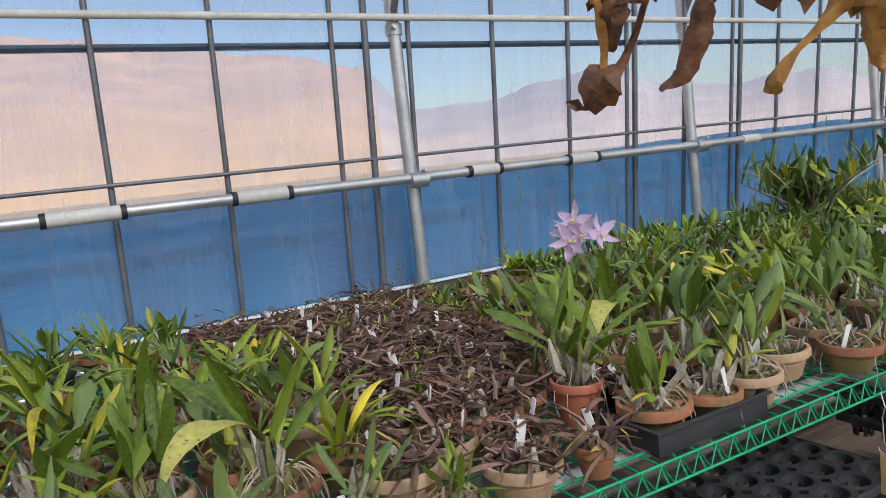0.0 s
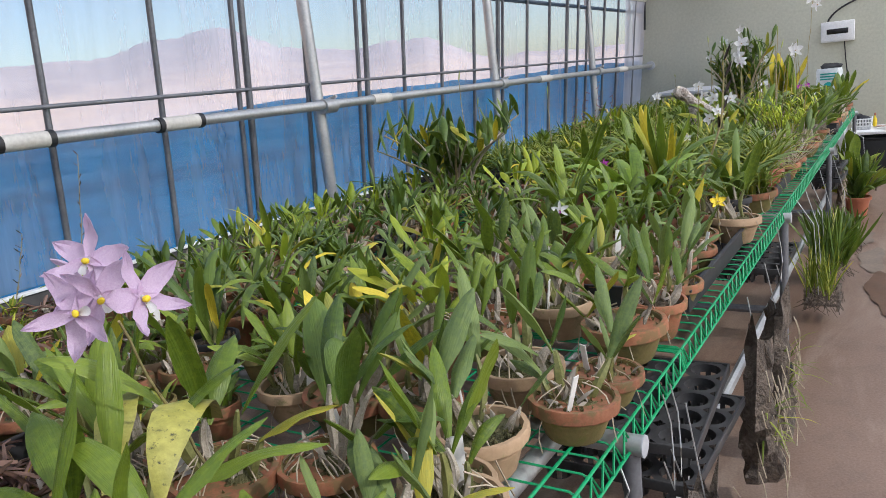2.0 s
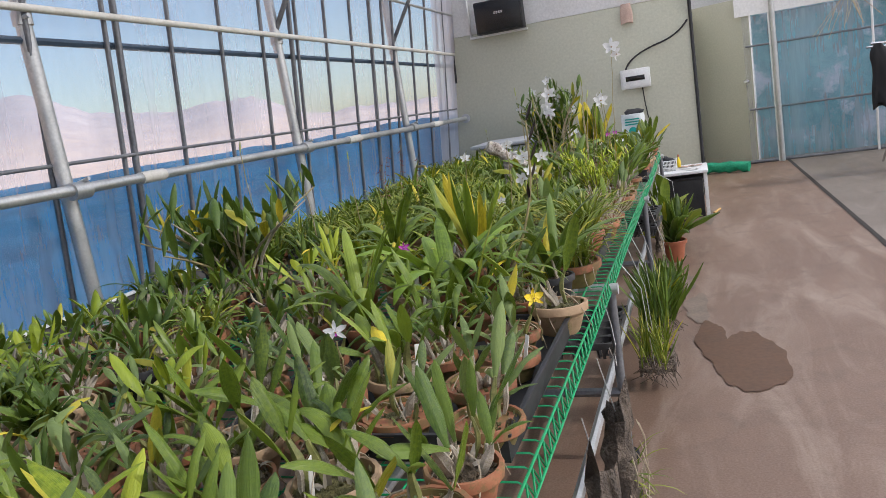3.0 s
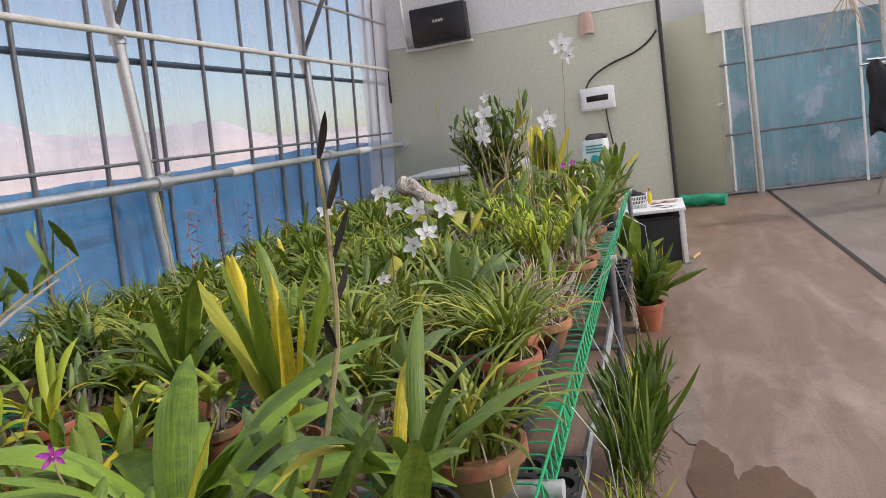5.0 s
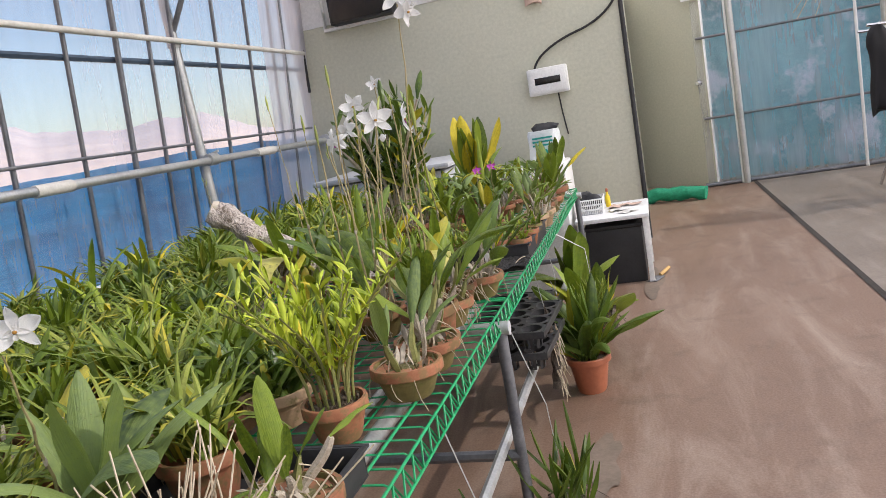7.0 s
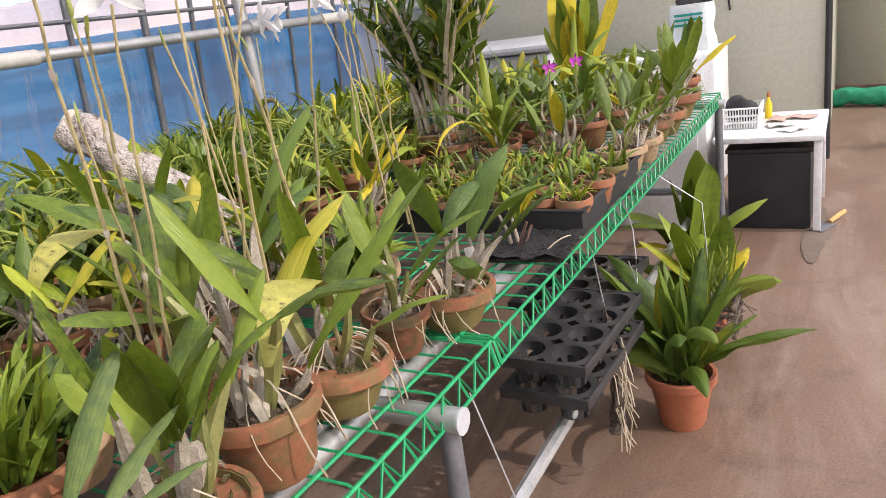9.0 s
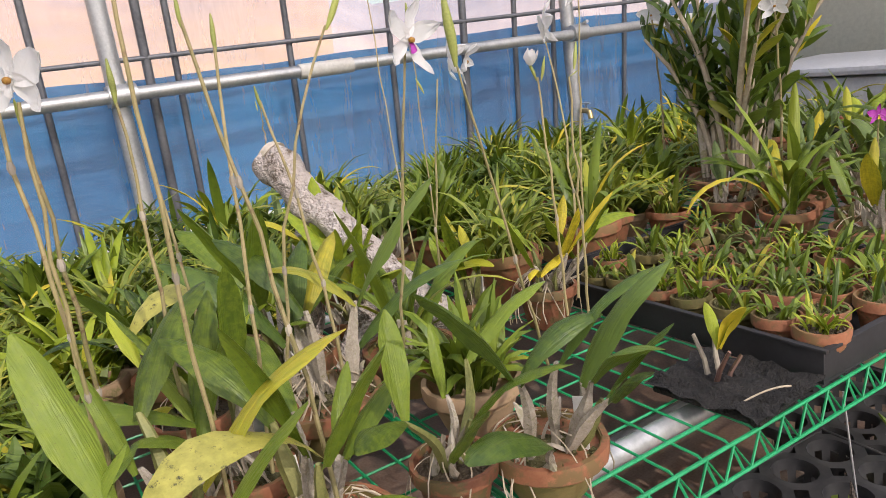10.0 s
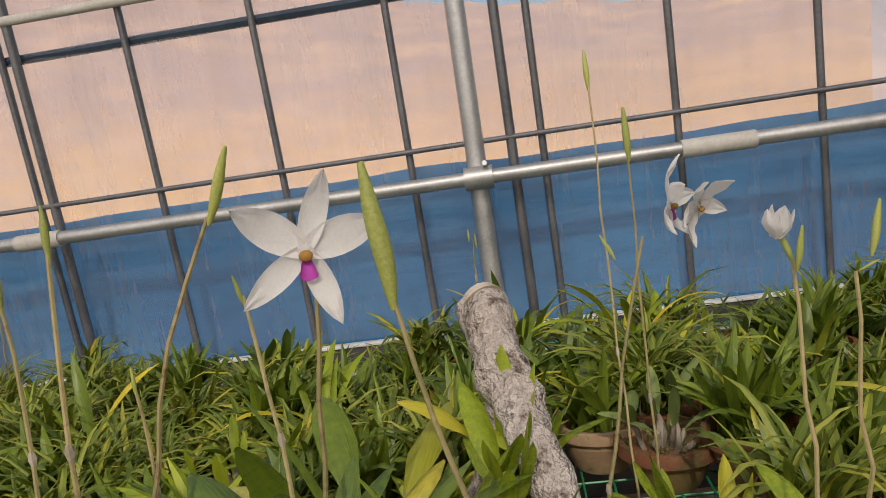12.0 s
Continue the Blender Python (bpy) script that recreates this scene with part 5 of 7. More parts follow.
SHEATH = Shape().leaf((0, 0, 0), 0, 1.5, 1.0, 0.16, 0.25, 0.9, 7, 0.95, 0.5).mesh("sheath", M_LEAFLIME)


def flower(parent, at, face, size, colour="white", lip="purple", roll=0.0, spread=(90, 18, 162, 222, 318), tilt=12):
    """Five petals and a lip that look along a direction."""
    turn = Vector(face).normalized().to_track_quat("X", "Z").to_matrix().to_4x4()
    m0 = Matrix.Translation(at) @ turn @ pose(0, 0, 0, roll, 0, 0)
    f = part("flower_head", Shape().tube([(-0.03, 0, 0), (0.06, 0, 0)], 0.035, 7), M_PETAL, parent, at=m0 @ Matrix.Diagonal((size, size, size, 1)))
    for i, a in enumerate(spread):
        wide = (1.1 if colour == "pink" else 1.05 if lip == "purple" else 1.5) if i in (1, 2) else 0.75 if lip != "white" or colour == "pink" else 1.0
        part("petal", PETALS[colour], None, f, at=pose(0, 0, 0, a - 90, 0, 0) @ pose(0, 0, 0, 0, -90 + tilt + ((16 if lip == "white" else 7) * math.sin(a * 3.1 + roll)), 0) @ Matrix.Diagonal((1, wide, 1.6, 1)))
    if lip:
        part("lip", LIPS[lip], None, f, "purple ruffled lip" if lip == "purple" else "", at=pose(0.03, 0, -0.10, 0, 42, 0) @ Matrix.Diagonal((0.42, 0.42, 0.42, 1)))
        part("throat", THROATY if colour == "pink" else THROAT, None, f, "yellow throat", at=pose(0.03, 0, -0.05, 0, 100, 0) @ Matrix.Diagonal((0.8, 0.95, 0.75, 1)))
    return f


def bloom_stem(label, base, head, bend, heads, buds=(), r=0.0028, sheaths=1, spread=(90, 18, 162, 222, 318)):
    """A thin flower stem with its blooms and buds."""
    t = thing("flower_stem", label, "orchid flower", "orchid blooms", at=base)
    b = Vector(base)
    mid = (Vector(base) + Vector(head)) / 2 + Vector(bend)
    pts = bezier((0, 0, 0), mid - b, Vector(head) - b, 10)
    for k in range(1, 10):
        pts[k] = pts[k] + Vector((noise.noise((k * 0.9, b.x * 9, b.y * 7)), noise.noise((k * 0.9, b.y * 9, 5)), 0)) * 0.006
    part("stem", Shape().tube(pts, lambda u: r * 0.72 * (1.25 - 0.5 * u), 6), M_STEM, t)
    for k in range(sheaths):
        p = pts[4 + 3 * k]
        part("node", Shape().tube([p - Vector((0, 0, 0.006)), p, p + Vector((0, 0, 0.006))], lambda u: r * (0.75 + 0.45 * math.sin(math.pi * u)), 6), M_BULB, t)
    for off, face, size, colour, lip, roll in heads:
        flower(t, Vector(head) - b + Vector(off), face, size, colour, lip, roll, spread)
    for off, tilt, yaw, size, white in buds:
        part("bud", BUDW if white else BUD, None, t, at=Matrix.Translation(Vector(head) - b + Vector(off)) @ pose(0, 0, 0, 0, tilt, yaw) @ Matrix.Diagonal((size, size, size, 1)))
    return t


W = "white orchid bloom with a purple lip on a thin stem"
bloom_stem(W, (0.07, 6.56, 0.72), (0.098, 6.622, 1.163), (0.0, 0.0, 0.02), [((0.012, 0.0, 0.016), (0.95, 0.28, 0.05), 0.050, "white", "purple", 0)], spread=(68, 14, 142, 216, 288))
bloom_stem("pale green bud on an arching orchid stem", (0.05, 6.42, 0.72), (0.062, 6.545, 1.205), (0, -0.05, 0.05), [], [((0, 0, -0.005), 28, 70, 0.055, False)])
bloom_stem("long green sheath on an orchid stem", (0.13, 6.76, 0.72), (0.125, 6.672, 1.15), (0, 0.0, 0), [], [((0, 0, -0.01), -4, 90, 0.085, False)])
bloom_stem(W, (-0.18, 6.78, 0.72), (-0.232, 6.865, 1.115), (0.02, -0.03, -0.02), [((0.0, 0.03, 0.03), (0.3, 0.9, -0.1), 0.05, "white", "purple", -10), ((0.01, 0.055, 0.025), (0.5, 0.6, -0.45), 0.042, "white", "white", 35)], [((0.0, -0.03, -0.02), -25, 90, 0.03, False)])
half_open = bloom_stem("half-open white orchid bud on a thin stem", (-0.05, 6.95, 0.70), (-0.075, 6.955, 1.10), (0, 0, 0.02), [], [((0.008, 0.0, -0.006), 16, 20, 0.038, False), ((-0.008, 0.004, -0.006), -18, 60, 0.038, False)])
flower(half_open, Vector((-0.03, -0.005, 0.42)), (0.25, 0.15, 1.0), 0.027, "white", None, 0, tilt=66)
bloom_stem("green orchid bud on a thin stem", (-0.02, 6.97, 0.70), (-0.035, 6.985, 1.095), (0, 0, 0.02), [], [((0, 0.012, 0.01), 12, 90, 0.042, False), ((0.0, 0.002, 0.0), 60, 60, 0.016, False)])
bloom_stem(W, (-0.10, 7.02, 0.70), (-0.285, 7.155, 1.15), (0.05, 0.0, 0.0), [((0, 0, 0.03), (0.4, 0.8, 0.1), 0.05, "white", "white", 0)])
bloom_stem("thin dry orchid stem", (-0.30, 6.86, 0.72), (-0.315, 6.872, 1.22), (0, 0.0, 0), [], [((0, 0, -0.03), 0, 0, 0.06, False)], 0.002)
bloom_stem("thin dry orchid stem", (-0.36, 6.84, 0.72), (-0.413, 6.847, 1.31), (0, 0, 0), [], [((0, 0, -0.03), 0, 0, 0.05, False)], 0.002)
bloom_stem("small bud on a stem above the driftwood", (-0.575, 6.66, 1.0), (-0.585, 6.665, 1.10), (0, 0, 0), [], [((0, 0.004, -0.015), 10, 0, 0.022, False), ((0, -0.006, -0.005), -15, 0, 0.02, False)], 0.0018)
bloom_stem("pair of pale pinkish-white orchid blooms on one stem", (-0.04, 5.36, 0.72), (-0.02, 5.315, 0.975), (0, 0, 0), [((0.03, 0.0, 0.03), (0.5, -0.85, 0.1), 0.034, "white", "white", 0), ((-0.045, 0.0, 0.035), (-0.2, -0.9, 0.2), 0.036, "white", "white", 20)])
bloom_stem("pale pinkish-white orchid blooms over a yellow leaf", (-0.07, 5.31, 0.72), (-0.055, 5.27, 0.905), (0, 0, 0), [((0.02, 0, 0.05), (0.5, -0.8, 0.5), 0.033, "white", "white", 0), ((-0.02, 0, 0.02), (0.1, -0.9, 0.0), 0.033, "white", "white", 40)])
bloom_stem(W, (-0.28, 7.20, 0.70), (-0.28, 7.245, 1.24), (0, 0, 0), [((0, 0, 0.02), (0.2, -0.9, 0.2), 0.055, "white", "white", 20)])
bloom_stem(W, (0.13, 6.20, 0.72), (0.175, 6.22, 1.165), (0, 0, 0), [((0, 0, 0.02), (0.5, -0.8, 0.1), 0.045, "white", "white", 0)])
bloom_stem("white orchid bloom on a very tall thin stem", (0.20, 6.30, 0.72), (0.250, 6.30, 1.43), (0, 0, 0), [((0, 0, 0.02), (0.4, -0.9, 0.1), 0.05, "white", "white", 0), ((0.02, 0, -0.02), (0.7, -0.5, -0.3), 0.04, "white", "white", 30)])
for x, y, z, h in ((0.13, 6.22, 1.15, 0.03), (0.09, 6.2, 1.28, 0.05), (0.17, 6.36, 1.22, 0.03), (-0.02, 6.32, 1.16, 0.05), (0.05, 6.42, 1.2, 0.04), (-0.08, 6.5, 1.13, 0.03), (-0.12, 6.36, 1.05, 0.03)):
    bloom_stem("brownish leaning orchid stem with a pale bud", (x - S.uniform(-0.04, 0.04), y + S.uniform(-0.05, 0.05), 0.71), (x, y, z), (S.uniform(-0.02, 0.02), S.uniform(-0.03, 0.03), 0), [], [((0, 0, -0.01), S.uniform(-25, 25), S.uniform(0, 360), h, False)], 0.0032, 2)

# tall spike with dark bracts, red-budded sprays and brown seed spikes
def spike(label, base, head, bend, n, mat, size, first=0.45, r=0.003, hang=0.0, stem=None):
    t = bloom_stem(label, base, head, bend, [], (), r, 0)
    b = Vector(base)
    mid = (Vector(base) + Vector(head)) / 2 + Vector(bend)
    pts = bezier((0, 0, 0), mid - b, Vector(head) - b, 40)
    for k in range(n):
        p = pts[int(40 * (first + (1 - first) * k / max(1, n - 1)))]
        sz = size * S.uniform(0.7, 1.2)
        part("bract", Shape().leaf((0, 0, 0), 0, 1.25 - hang, sz, sz * 0.22, 0.5, 1.1, 5, 0.9, 0.5), mat, t, at=Matrix.Translation(p) @ pose(0, 0, 0, 0, 0, S.uniform(0, 360)))
    return t


spike("tall green flower spike with blackish bracts", (0.05, 4.22, 0.70), (0.20, 4.22, 1.19), (0.09, 0.0, -0.03), 5, M_DARKBRACT, 0.05, 0.6, 0.0048)
for x, y, z in ((-0.55, 5.16, 1.14), (-0.60, 5.10, 1.10), (-0.50, 5.22, 1.09), (-0.72, 5.30, 1.06)):
    spike("thin arching spray of small dark red buds", (x - 0.05, y + 0.06, 0.72), (x, y, z), (-0.03, 0.0, 0.06), 9, M_REDBUD, 0.022, 0.5, 0.0016, 1.6)
for x, y, z in ((-1.42, 3.02, 1.12), (-1.45, 2.82, 0.92), (-1.35, 2.86, 0.84), (-1.50, 2.40, 0.82)):
    spike("dry brown seed spike standing by the film", (x, y - 0.08, 0.66), (x, y, z), (0, 0.0, 0), 11, M_DEAD, 0.02, 0.35, 0.0022, 0.4)
for x, y, z in ((-1.20, 4.95, 1.22), (-1.05, 5.15, 1.05), (-1.30, 5.3, 1.08), (-0.95, 5.45, 1.10)):
    bloom_stem("thin upright green orchid stem with a pale bud", (x + 0.02, y, 0.70), (x, y, z), (S.uniform(-0.03, 0.03), 0, 0), [], [((0, 0, -0.01), S.uniform(-15, 15), S.uniform(0, 360), 0.05, False)], 0.003, 2)
for k in range(16):
    x, y = -1.42 + S.uniform(-0.06, 0.06), 1.84 + 0.028 * k
    t = thing("grass_tuft", "tuft of bright yellow-green grass by the film", "grass", "grass tufts", at=(x, y, BZ + 0.008))
    gs = Shape()
    for i in range(16):
        gs.leaf((S.uniform(-0.02, 0.02), S.uniform(-0.02, 0.02), 0), S.uniform(0, 6.28), S.uniform(1.1, 1.55), S.uniform(0.06, 0.13), 0.004, S.uniform(0.2, 1.2), 0.3, 4, 0.9, 0.8)
    part("blades", gs, M_LEAFLIME, t)["kind"] = "stuff"

# the pink blooms above the dormant pots
pk = bloom_stem("cluster of lilac-pink orchid blooms with yellow lips", (-0.10, 2.30, 0.72), (-0.02, 2.16, 1.0), (-0.02, 0.0, 0.0), [])
for x, y, s_ in ((-0.12, 2.33, 1.1), (-0.27, 2.27, 1.0), (0.0, 2.42, 1.0), (-0.10, 2.15, 1.0)):
    K_CATTALL.put(S, x, y, s=s_)
for off, face, roll in (((-0.09, 0.03, -0.012), (0.2, -0.9, -0.1), 12), ((-0.02, 0.0, 0.028), (0.35, -0.8, 0.5), -8), ((0.035, -0.03, 0.0), (0.55, -0.7, -0.1), 30), ((0.02, -0.05, -0.012), (0.5, -0.8, 0.1), 100), ((0.10, -0.03, 0.004), (0.95, 0.1, 0.25), 10)):
    flower(pk, Vector((-0.005, 2.145, 1.045)) - Vector((-0.10, 2.30, 0.72)) + Vector(off), face, 0.049, "pink", "white", roll)
bloom_stem("small white orchid bloom spotted with purple", (-0.07, 3.49, 0.70), (-0.058, 3.45, 0.842), (0, 0, 0), [((0, 0, 0.02), (0.6, -0.8, 0.2), 0.026, "white", "purple", 0)])
bloom_stem("bright yellow orchid bloom low over its pot", (0.26, 3.82, 0.70), (0.279, 3.711, 0.822), (0, 0, 0.02), [((0, 0, 0.01), (0.5, -0.8, 0.3), 0.024, "yellow", "yellow", 0)])
bloom_stem("small magenta orchid bloom", (-0.185, 4.20, 0.70), (-0.19, 4.165, 0.872), (0, 0, 0), [((0, 0, 0.01), (0.5, -0.8, 0.2), 0.019, "purple", "purple", 0)])
for x, y in ((0.02, 7.78), (0.06, 7.9)):
    bloom_stem("purple orchid bloom with a yellow lip", (x - 0.02, y + 0.03, 0.70), (x, y, 0.90), (0, 0, 0), [((0, 0, 0.01), (0.7, -0.7, 0.1), 0.026, "purple", "yellow", 0)])
bloom_stem("pale pinkish orchid bloom on a leaning stem", (-0.36, 5.34, 0.70), (-0.32, 5.30, 1.03), (0, 0, 0), [((0, 0, 0.01), (0.5, -0.8, 0.2), 0.025, "white", "white", 0)])
bloom_stem("hanging pale pinkish orchid blooms", (-0.12, 5.22, 0.70), (-0.09, 5.14, 1.07), (0, 0, 0.02), [((0, 0, 0.01), (0.5, -0.8, -0.3), 0.028, "white", "white", 0), ((0.02, 0.0, -0.03), (0.6, -0.6, -0.5), 0.026, "white", "white", 40)])
bloom_stem("small pale bloom low among the leaves", (-0.19, 5.33, 0.70), (-0.185, 5.301, 0.83), (0, 0, 0), [((0, 0, 0.007), (0.5, -0.8, 0.2), 0.022, "white", "white", 0)])


def clump(name, label, x, y, n, height, colour, leaves, ll, kind, spread, potr, poth, potmat, thick=0.006, canemats=(M_BULB, M_STEM), yaw_jit=60, joined=False):
    """A large many-caned plant in its pot."""
    t = thing(name, label, "large orchid", at=(x, y, BZ + 0.008))
    part("pot", pot_shape(potr, poth, 0.022), potmat, t)
    part("potting_mix", soil_shape(potr, poth, x), M_SOIL, t)["kind"] = "stuff"
    bunch = Bunch()
    for i in range(n):
        a, q = S.uniform(0, 6.28), S.uniform(0.0, 0.75) * potr
        lean, hh = S.uniform(0.1, 1.0) * spread, height * S.uniform(0.6, 1.08)
        b = Vector((q * math.cos(a), q * math.sin(a), poth - 0.01))
        cane = part("cane", Shape().tube([b + Vector((math.cos(a) * lean * hh * u * u, math.sin(a) * lean * hh * u * u, hh * u)) for u in (0, 0.2, 0.4, 0.6, 0.8, 1)], lambda u: thick * (0.75 + 0.5 * math.sin(math.pi * u)) * (1 - 0.4 * u), 6), S.choice(canemats), t)
        for k in range(leaves):
            u = 0.30 + 0.70 * k / max(1, leaves - 1)
            p = b + Vector((math.cos(a) * lean * hh * u * u, math.sin(a) * lean * hh * u * u, hh * u))
            col = colour if S.random() > 0.04 else "gold"
            put_leaf(bunch if joined else cane, S, S.choice(LEAF[col][kind]), p, math.degrees(a) + 180 * k + S.uniform(-yaw_jit, yaw_jit), ll * S.uniform(0.65, 1.2))
    bunch.finish(t)
    return t


clump("dendrobium_clump", "large dendrobium clump with pale canes and narrow leaves", -0.40, 7.86, 26, 0.52, "dark", 18, 0.12, "broad", 0.6, 0.12, 0.10, M_TERRA, 0.0085, (M_ROOT, M_BULB), joined=True)
clump("dendrobium_clump", "broad dark-leaved orchid clump near the film", -1.08, 4.62, 30, 0.29, "dark", 8, 0.14, "broad", 1.5, 0.15, 0.08, M_TERRA)
clump("dendrobium_clump", "bright yellow-green orchid spray with fine blooms", 0.17, 5.76, 24, 0.25, "spray", 22, 0.04, "broad", 0.75, 0.06, 0.075, M_TERRA, 0.003, (M_BULBG,), joined=True)
for fx, fy, sc, fz in ((-0.60, 7.80, 0.043, 1.17), (-0.38, 7.80, 0.04, 1.35), (-0.30, 7.78, 0.04, 1.21), (-0.23, 7.80, 0.042, 1.15), (-0.52, 7.9, 0.036, 1.28)):
    bloom_stem("white dendrobium bloom on a pale cane", (fx - 0.03, fy + 0.05, 0.72), (fx, fy, fz), (0.02, 0, 0), [((0, 0, 0.01), (0.3, -0.9, 0.1), sc, "white", "white", 10)], (), 0.004)

t = clump("bare_cane_orchid", "bundle of bare pale dried canes in a clay pot", 0.235, 5.235, 1, 0.1, "mid", 1, 0.04, "strap", 0.2, 0.075, 0.075, M_TERRA)
s = Shape()
for i in range(60):
    a, l = S.uniform(0, 6.28), S.uniform(0.08, 0.21)
    lean = S.uniform(0.2, 1.5)
    p = Vector((S.uniform(-0.055, 0.055), S.uniform(-0.055, 0.055), 0.07))
    d = Vector((math.cos(a) * lean, math.sin(a) * lean, 1)).normalized()
    part("dry_cane", Shape().tube([p, p + d * l * 0.5 + Vector((S.uniform(-0.01, 0.01), 0, 0)), p + d * l], lambda u: 0.0018 * (1 - 0.4 * u), 5), M_ROOT, t)


def rosette(x, y, label, n, length, colour, widthf, potkind="clay", gold=0.0, rise=0.0, z=BZ + 0.008, kind="strap", arch=False):
    """A big plant whose wide leaves all leave one base."""
    t, r, h = potted("strap_leaf_orchid", label, potkind, S)
    t.matrix_basis = pose(x, y, z)
    for i in range(n):
        a = 137.5 * i + S.uniform(-20, 20)
        l = length * S.uniform(0.65, 1.1)
        col = "gold" if S.random() < gold or (gold == 0.3 and i % 4 == 1) else colour
        rise_at = S.uniform(4, 26) if arch else rise * S.uniform(-1, 1)
        part("leaf", S.choice(LEAF[col]["strap"][1:4] if arch else LEAF[col]["broad"][:4:3] if gold == 0.3 else LEAF[col][kind]), None, t, at=Matrix.Translation((S.uniform(-0.015, 0.015), S.uniform(-0.015, 0.015), h - 0.01)) @ pose(0, 0, 0, 0, rise_at, a) @ Matrix.Diagonal((l, l * widthf, l, 1)))
    return t


rosette(-0.10, 4.25, "large orchid with wide arching bright green leaves", 15, 0.40, "fresh", 1.9, arch=True)
rosette(-0.10, 4.55, "orchid with upright yellowed leaves", 10, 0.33, "mid", 0.5, "clay", 0.3)
rosette(-0.52, 4.85, "large orchid with wide arching green leaves", 12, 0.30, "mid", 1.5)
rosette(-0.35, 5.05, "orchid with upright wide leaves", 10, 0.32, "mid", 1.6, "plastic")
rosette(0.0, 5.36, "orchid with broad blue-green leaves", 9, 0.27, "blue", 1.25, kind="broad")
rosette(-0.22, 8.74, "broad-leaved plant with yellowed leaves at the bench end", 14, 0.42, "mid", 1.3, "clay", 0.3, 6)
rosette(-0.25, 3.95, "orchid with tall narrow green leaves", 12, 0.34, "mid", 1.2)
rosette(0.10, 5.12, "spider-like orchid with fine striped leaves", 36, 0.16, "grass", 0.9)
rosette(-0.06, 5.10, "spider-like orchid with fine yellowish leaves", 32, 0.17, "grass", 0.9, "plastic", 0.25)

# driftwood with an orchid grown onto it
t = thing("driftwood", "grey weathered driftwood trunk with a cut end", "driftwood", at=(-0.425, 6.75, BZ + 0.002))


def rough_tube(pts, r0, r1, seed, n=14, m=16, amp=0.18):
    s = Shape()
    pts = bezier(*pts, m)
    s.tube(pts, r0, n, True, r1)
    for i, v in enumerate(s.v):
        c = pts[i // n]
        k = 1 + amp * noise.noise(Vector(v) * 11 + Vector((seed, 0, 0))) + amp * 0.5 * noise.noise(Vector(v) * 34 + Vector((seed, 3, 0)))
        s.v[i] = tuple(c + (Vector(v) - c) * k)
    return s


part("trunk", rough_tube(((0.33, 0.06, 0.03), (0.06, -0.03, 0.19), (-0.155, -0.085, 0.372)), 0.021, 0.040, 1, 18, 44, 0.55), M_DRIFT, t)
part("cut_end", Shape().tube([(-0.150, -0.082, 0.368), (-0.162, -0.089, 0.378)], 0.036, 14, True, 0.028), M_BULB, t, "brown rough cut end")
part("branch", rough_tube(((-0.03, -0.13, 0.01), (-0.05, -0.10, 0.12), (-0.06, -0.055, 0.27)), 0.036, 0.028, 5, 16, 30, 0.35), M_DRIFT, t)
part("branch", rough_tube(((0.15, -0.12, 0.01), (0.16, -0.06, 0.09), (0.10, -0.01, 0.17)), 0.036, 0.024, 8, 16, 30, 0.4), M_DRIFT, t)
g = Kind(lambda: cattleya(61, "lime", "small", 1.05, 8, "cattleya orchid growing on the driftwood", 14))
g.put(S, -0.41, 6.68, BZ + 0.08, 0.9)
g.put(S, -0.27, 6.90, BZ + 0.01, 0.85)
g.put(S, -0.31, 6.67, BZ + 0.03, 0.9)
Kind(lambda: cattleya(66, "lime", "clay", 1.0, 9, "cattleya orchid with yellowed leaves and bare roots", 26, 0.55)).put(S, -0.17, 7.0, s=0.95)

# plant on a wet black cork plate, on the wire shelf
t = thing("mounted_orchid", "sprouting orchid on a wet black bark plate", "mounted orchid", at=pose(0.235, 7.0, BZ + 0.008, 0, 0, 5) @ Matrix.Diagonal((0.62, 0.72, 0.85, 1)))
pl = Shape()
nn = 14
for i in range(nn + 1):
    for j in range(nn + 1):
        u, v = i / nn - 0.5, j / nn - 0.5
        pl.v.append((u * (0.30 + 0.05 * noise.noise((v * 9, 1, 0))), v * (0.22 + 0.04 * noise.noise((u * 9, 5, 0))), 0.018 + 0.018 * noise.noise((u * 6, v * 30, 2)) + 0.010 * noise.noise((u * 30, v * 30, 7))))
for i in range(nn):
    for j in range(nn):
        a = i * (nn + 1) + j
        pl.f.append((a, a + nn + 1, a + nn + 2, a + 1))
pl.box(-0.135, 0.135, -0.097, 0.097, 0.0, 0.010, 0.003)
part("bark_plate", pl, M_BARKBLACK, t)
for x, y, a, h in ((-0.06, 0.0, 200, 0.09), (-0.045, 0.02, 150, 0.10), (-0.03, -0.01, 20, 0.07), (-0.02, 0.02, 60, 0.05)):
    part("cane", Shape().tube([(x, y, 0.012), (x + 0.01 * math.cos(radians(a)), y, h * 0.5), (x + 0.03 * math.cos(radians(a)), y + 0.03 * math.sin(radians(a)), h)], lambda u: 0.007 * (1 - 0.4 * u), 7), M_BULB if h > 0.08 else M_DEAD, t)
for a, l, col in ((-20, 0.15, "gold"), (10, 0.13, "lime"), (150, 0.10, "lime"), (80, 0.09, "mid")):
    put_leaf(t, S, LEAF[col]["broad"][2], (-0.03, 0.0, 0.07), a, l)
part("root", Shape().tube(bezier((0.08, -0.07, 0.022), (0.11, -0.02, 0.04), (0.13, 0.02, 0.03)), 0.0017, 6), M_ROOT, t, "single pale root")


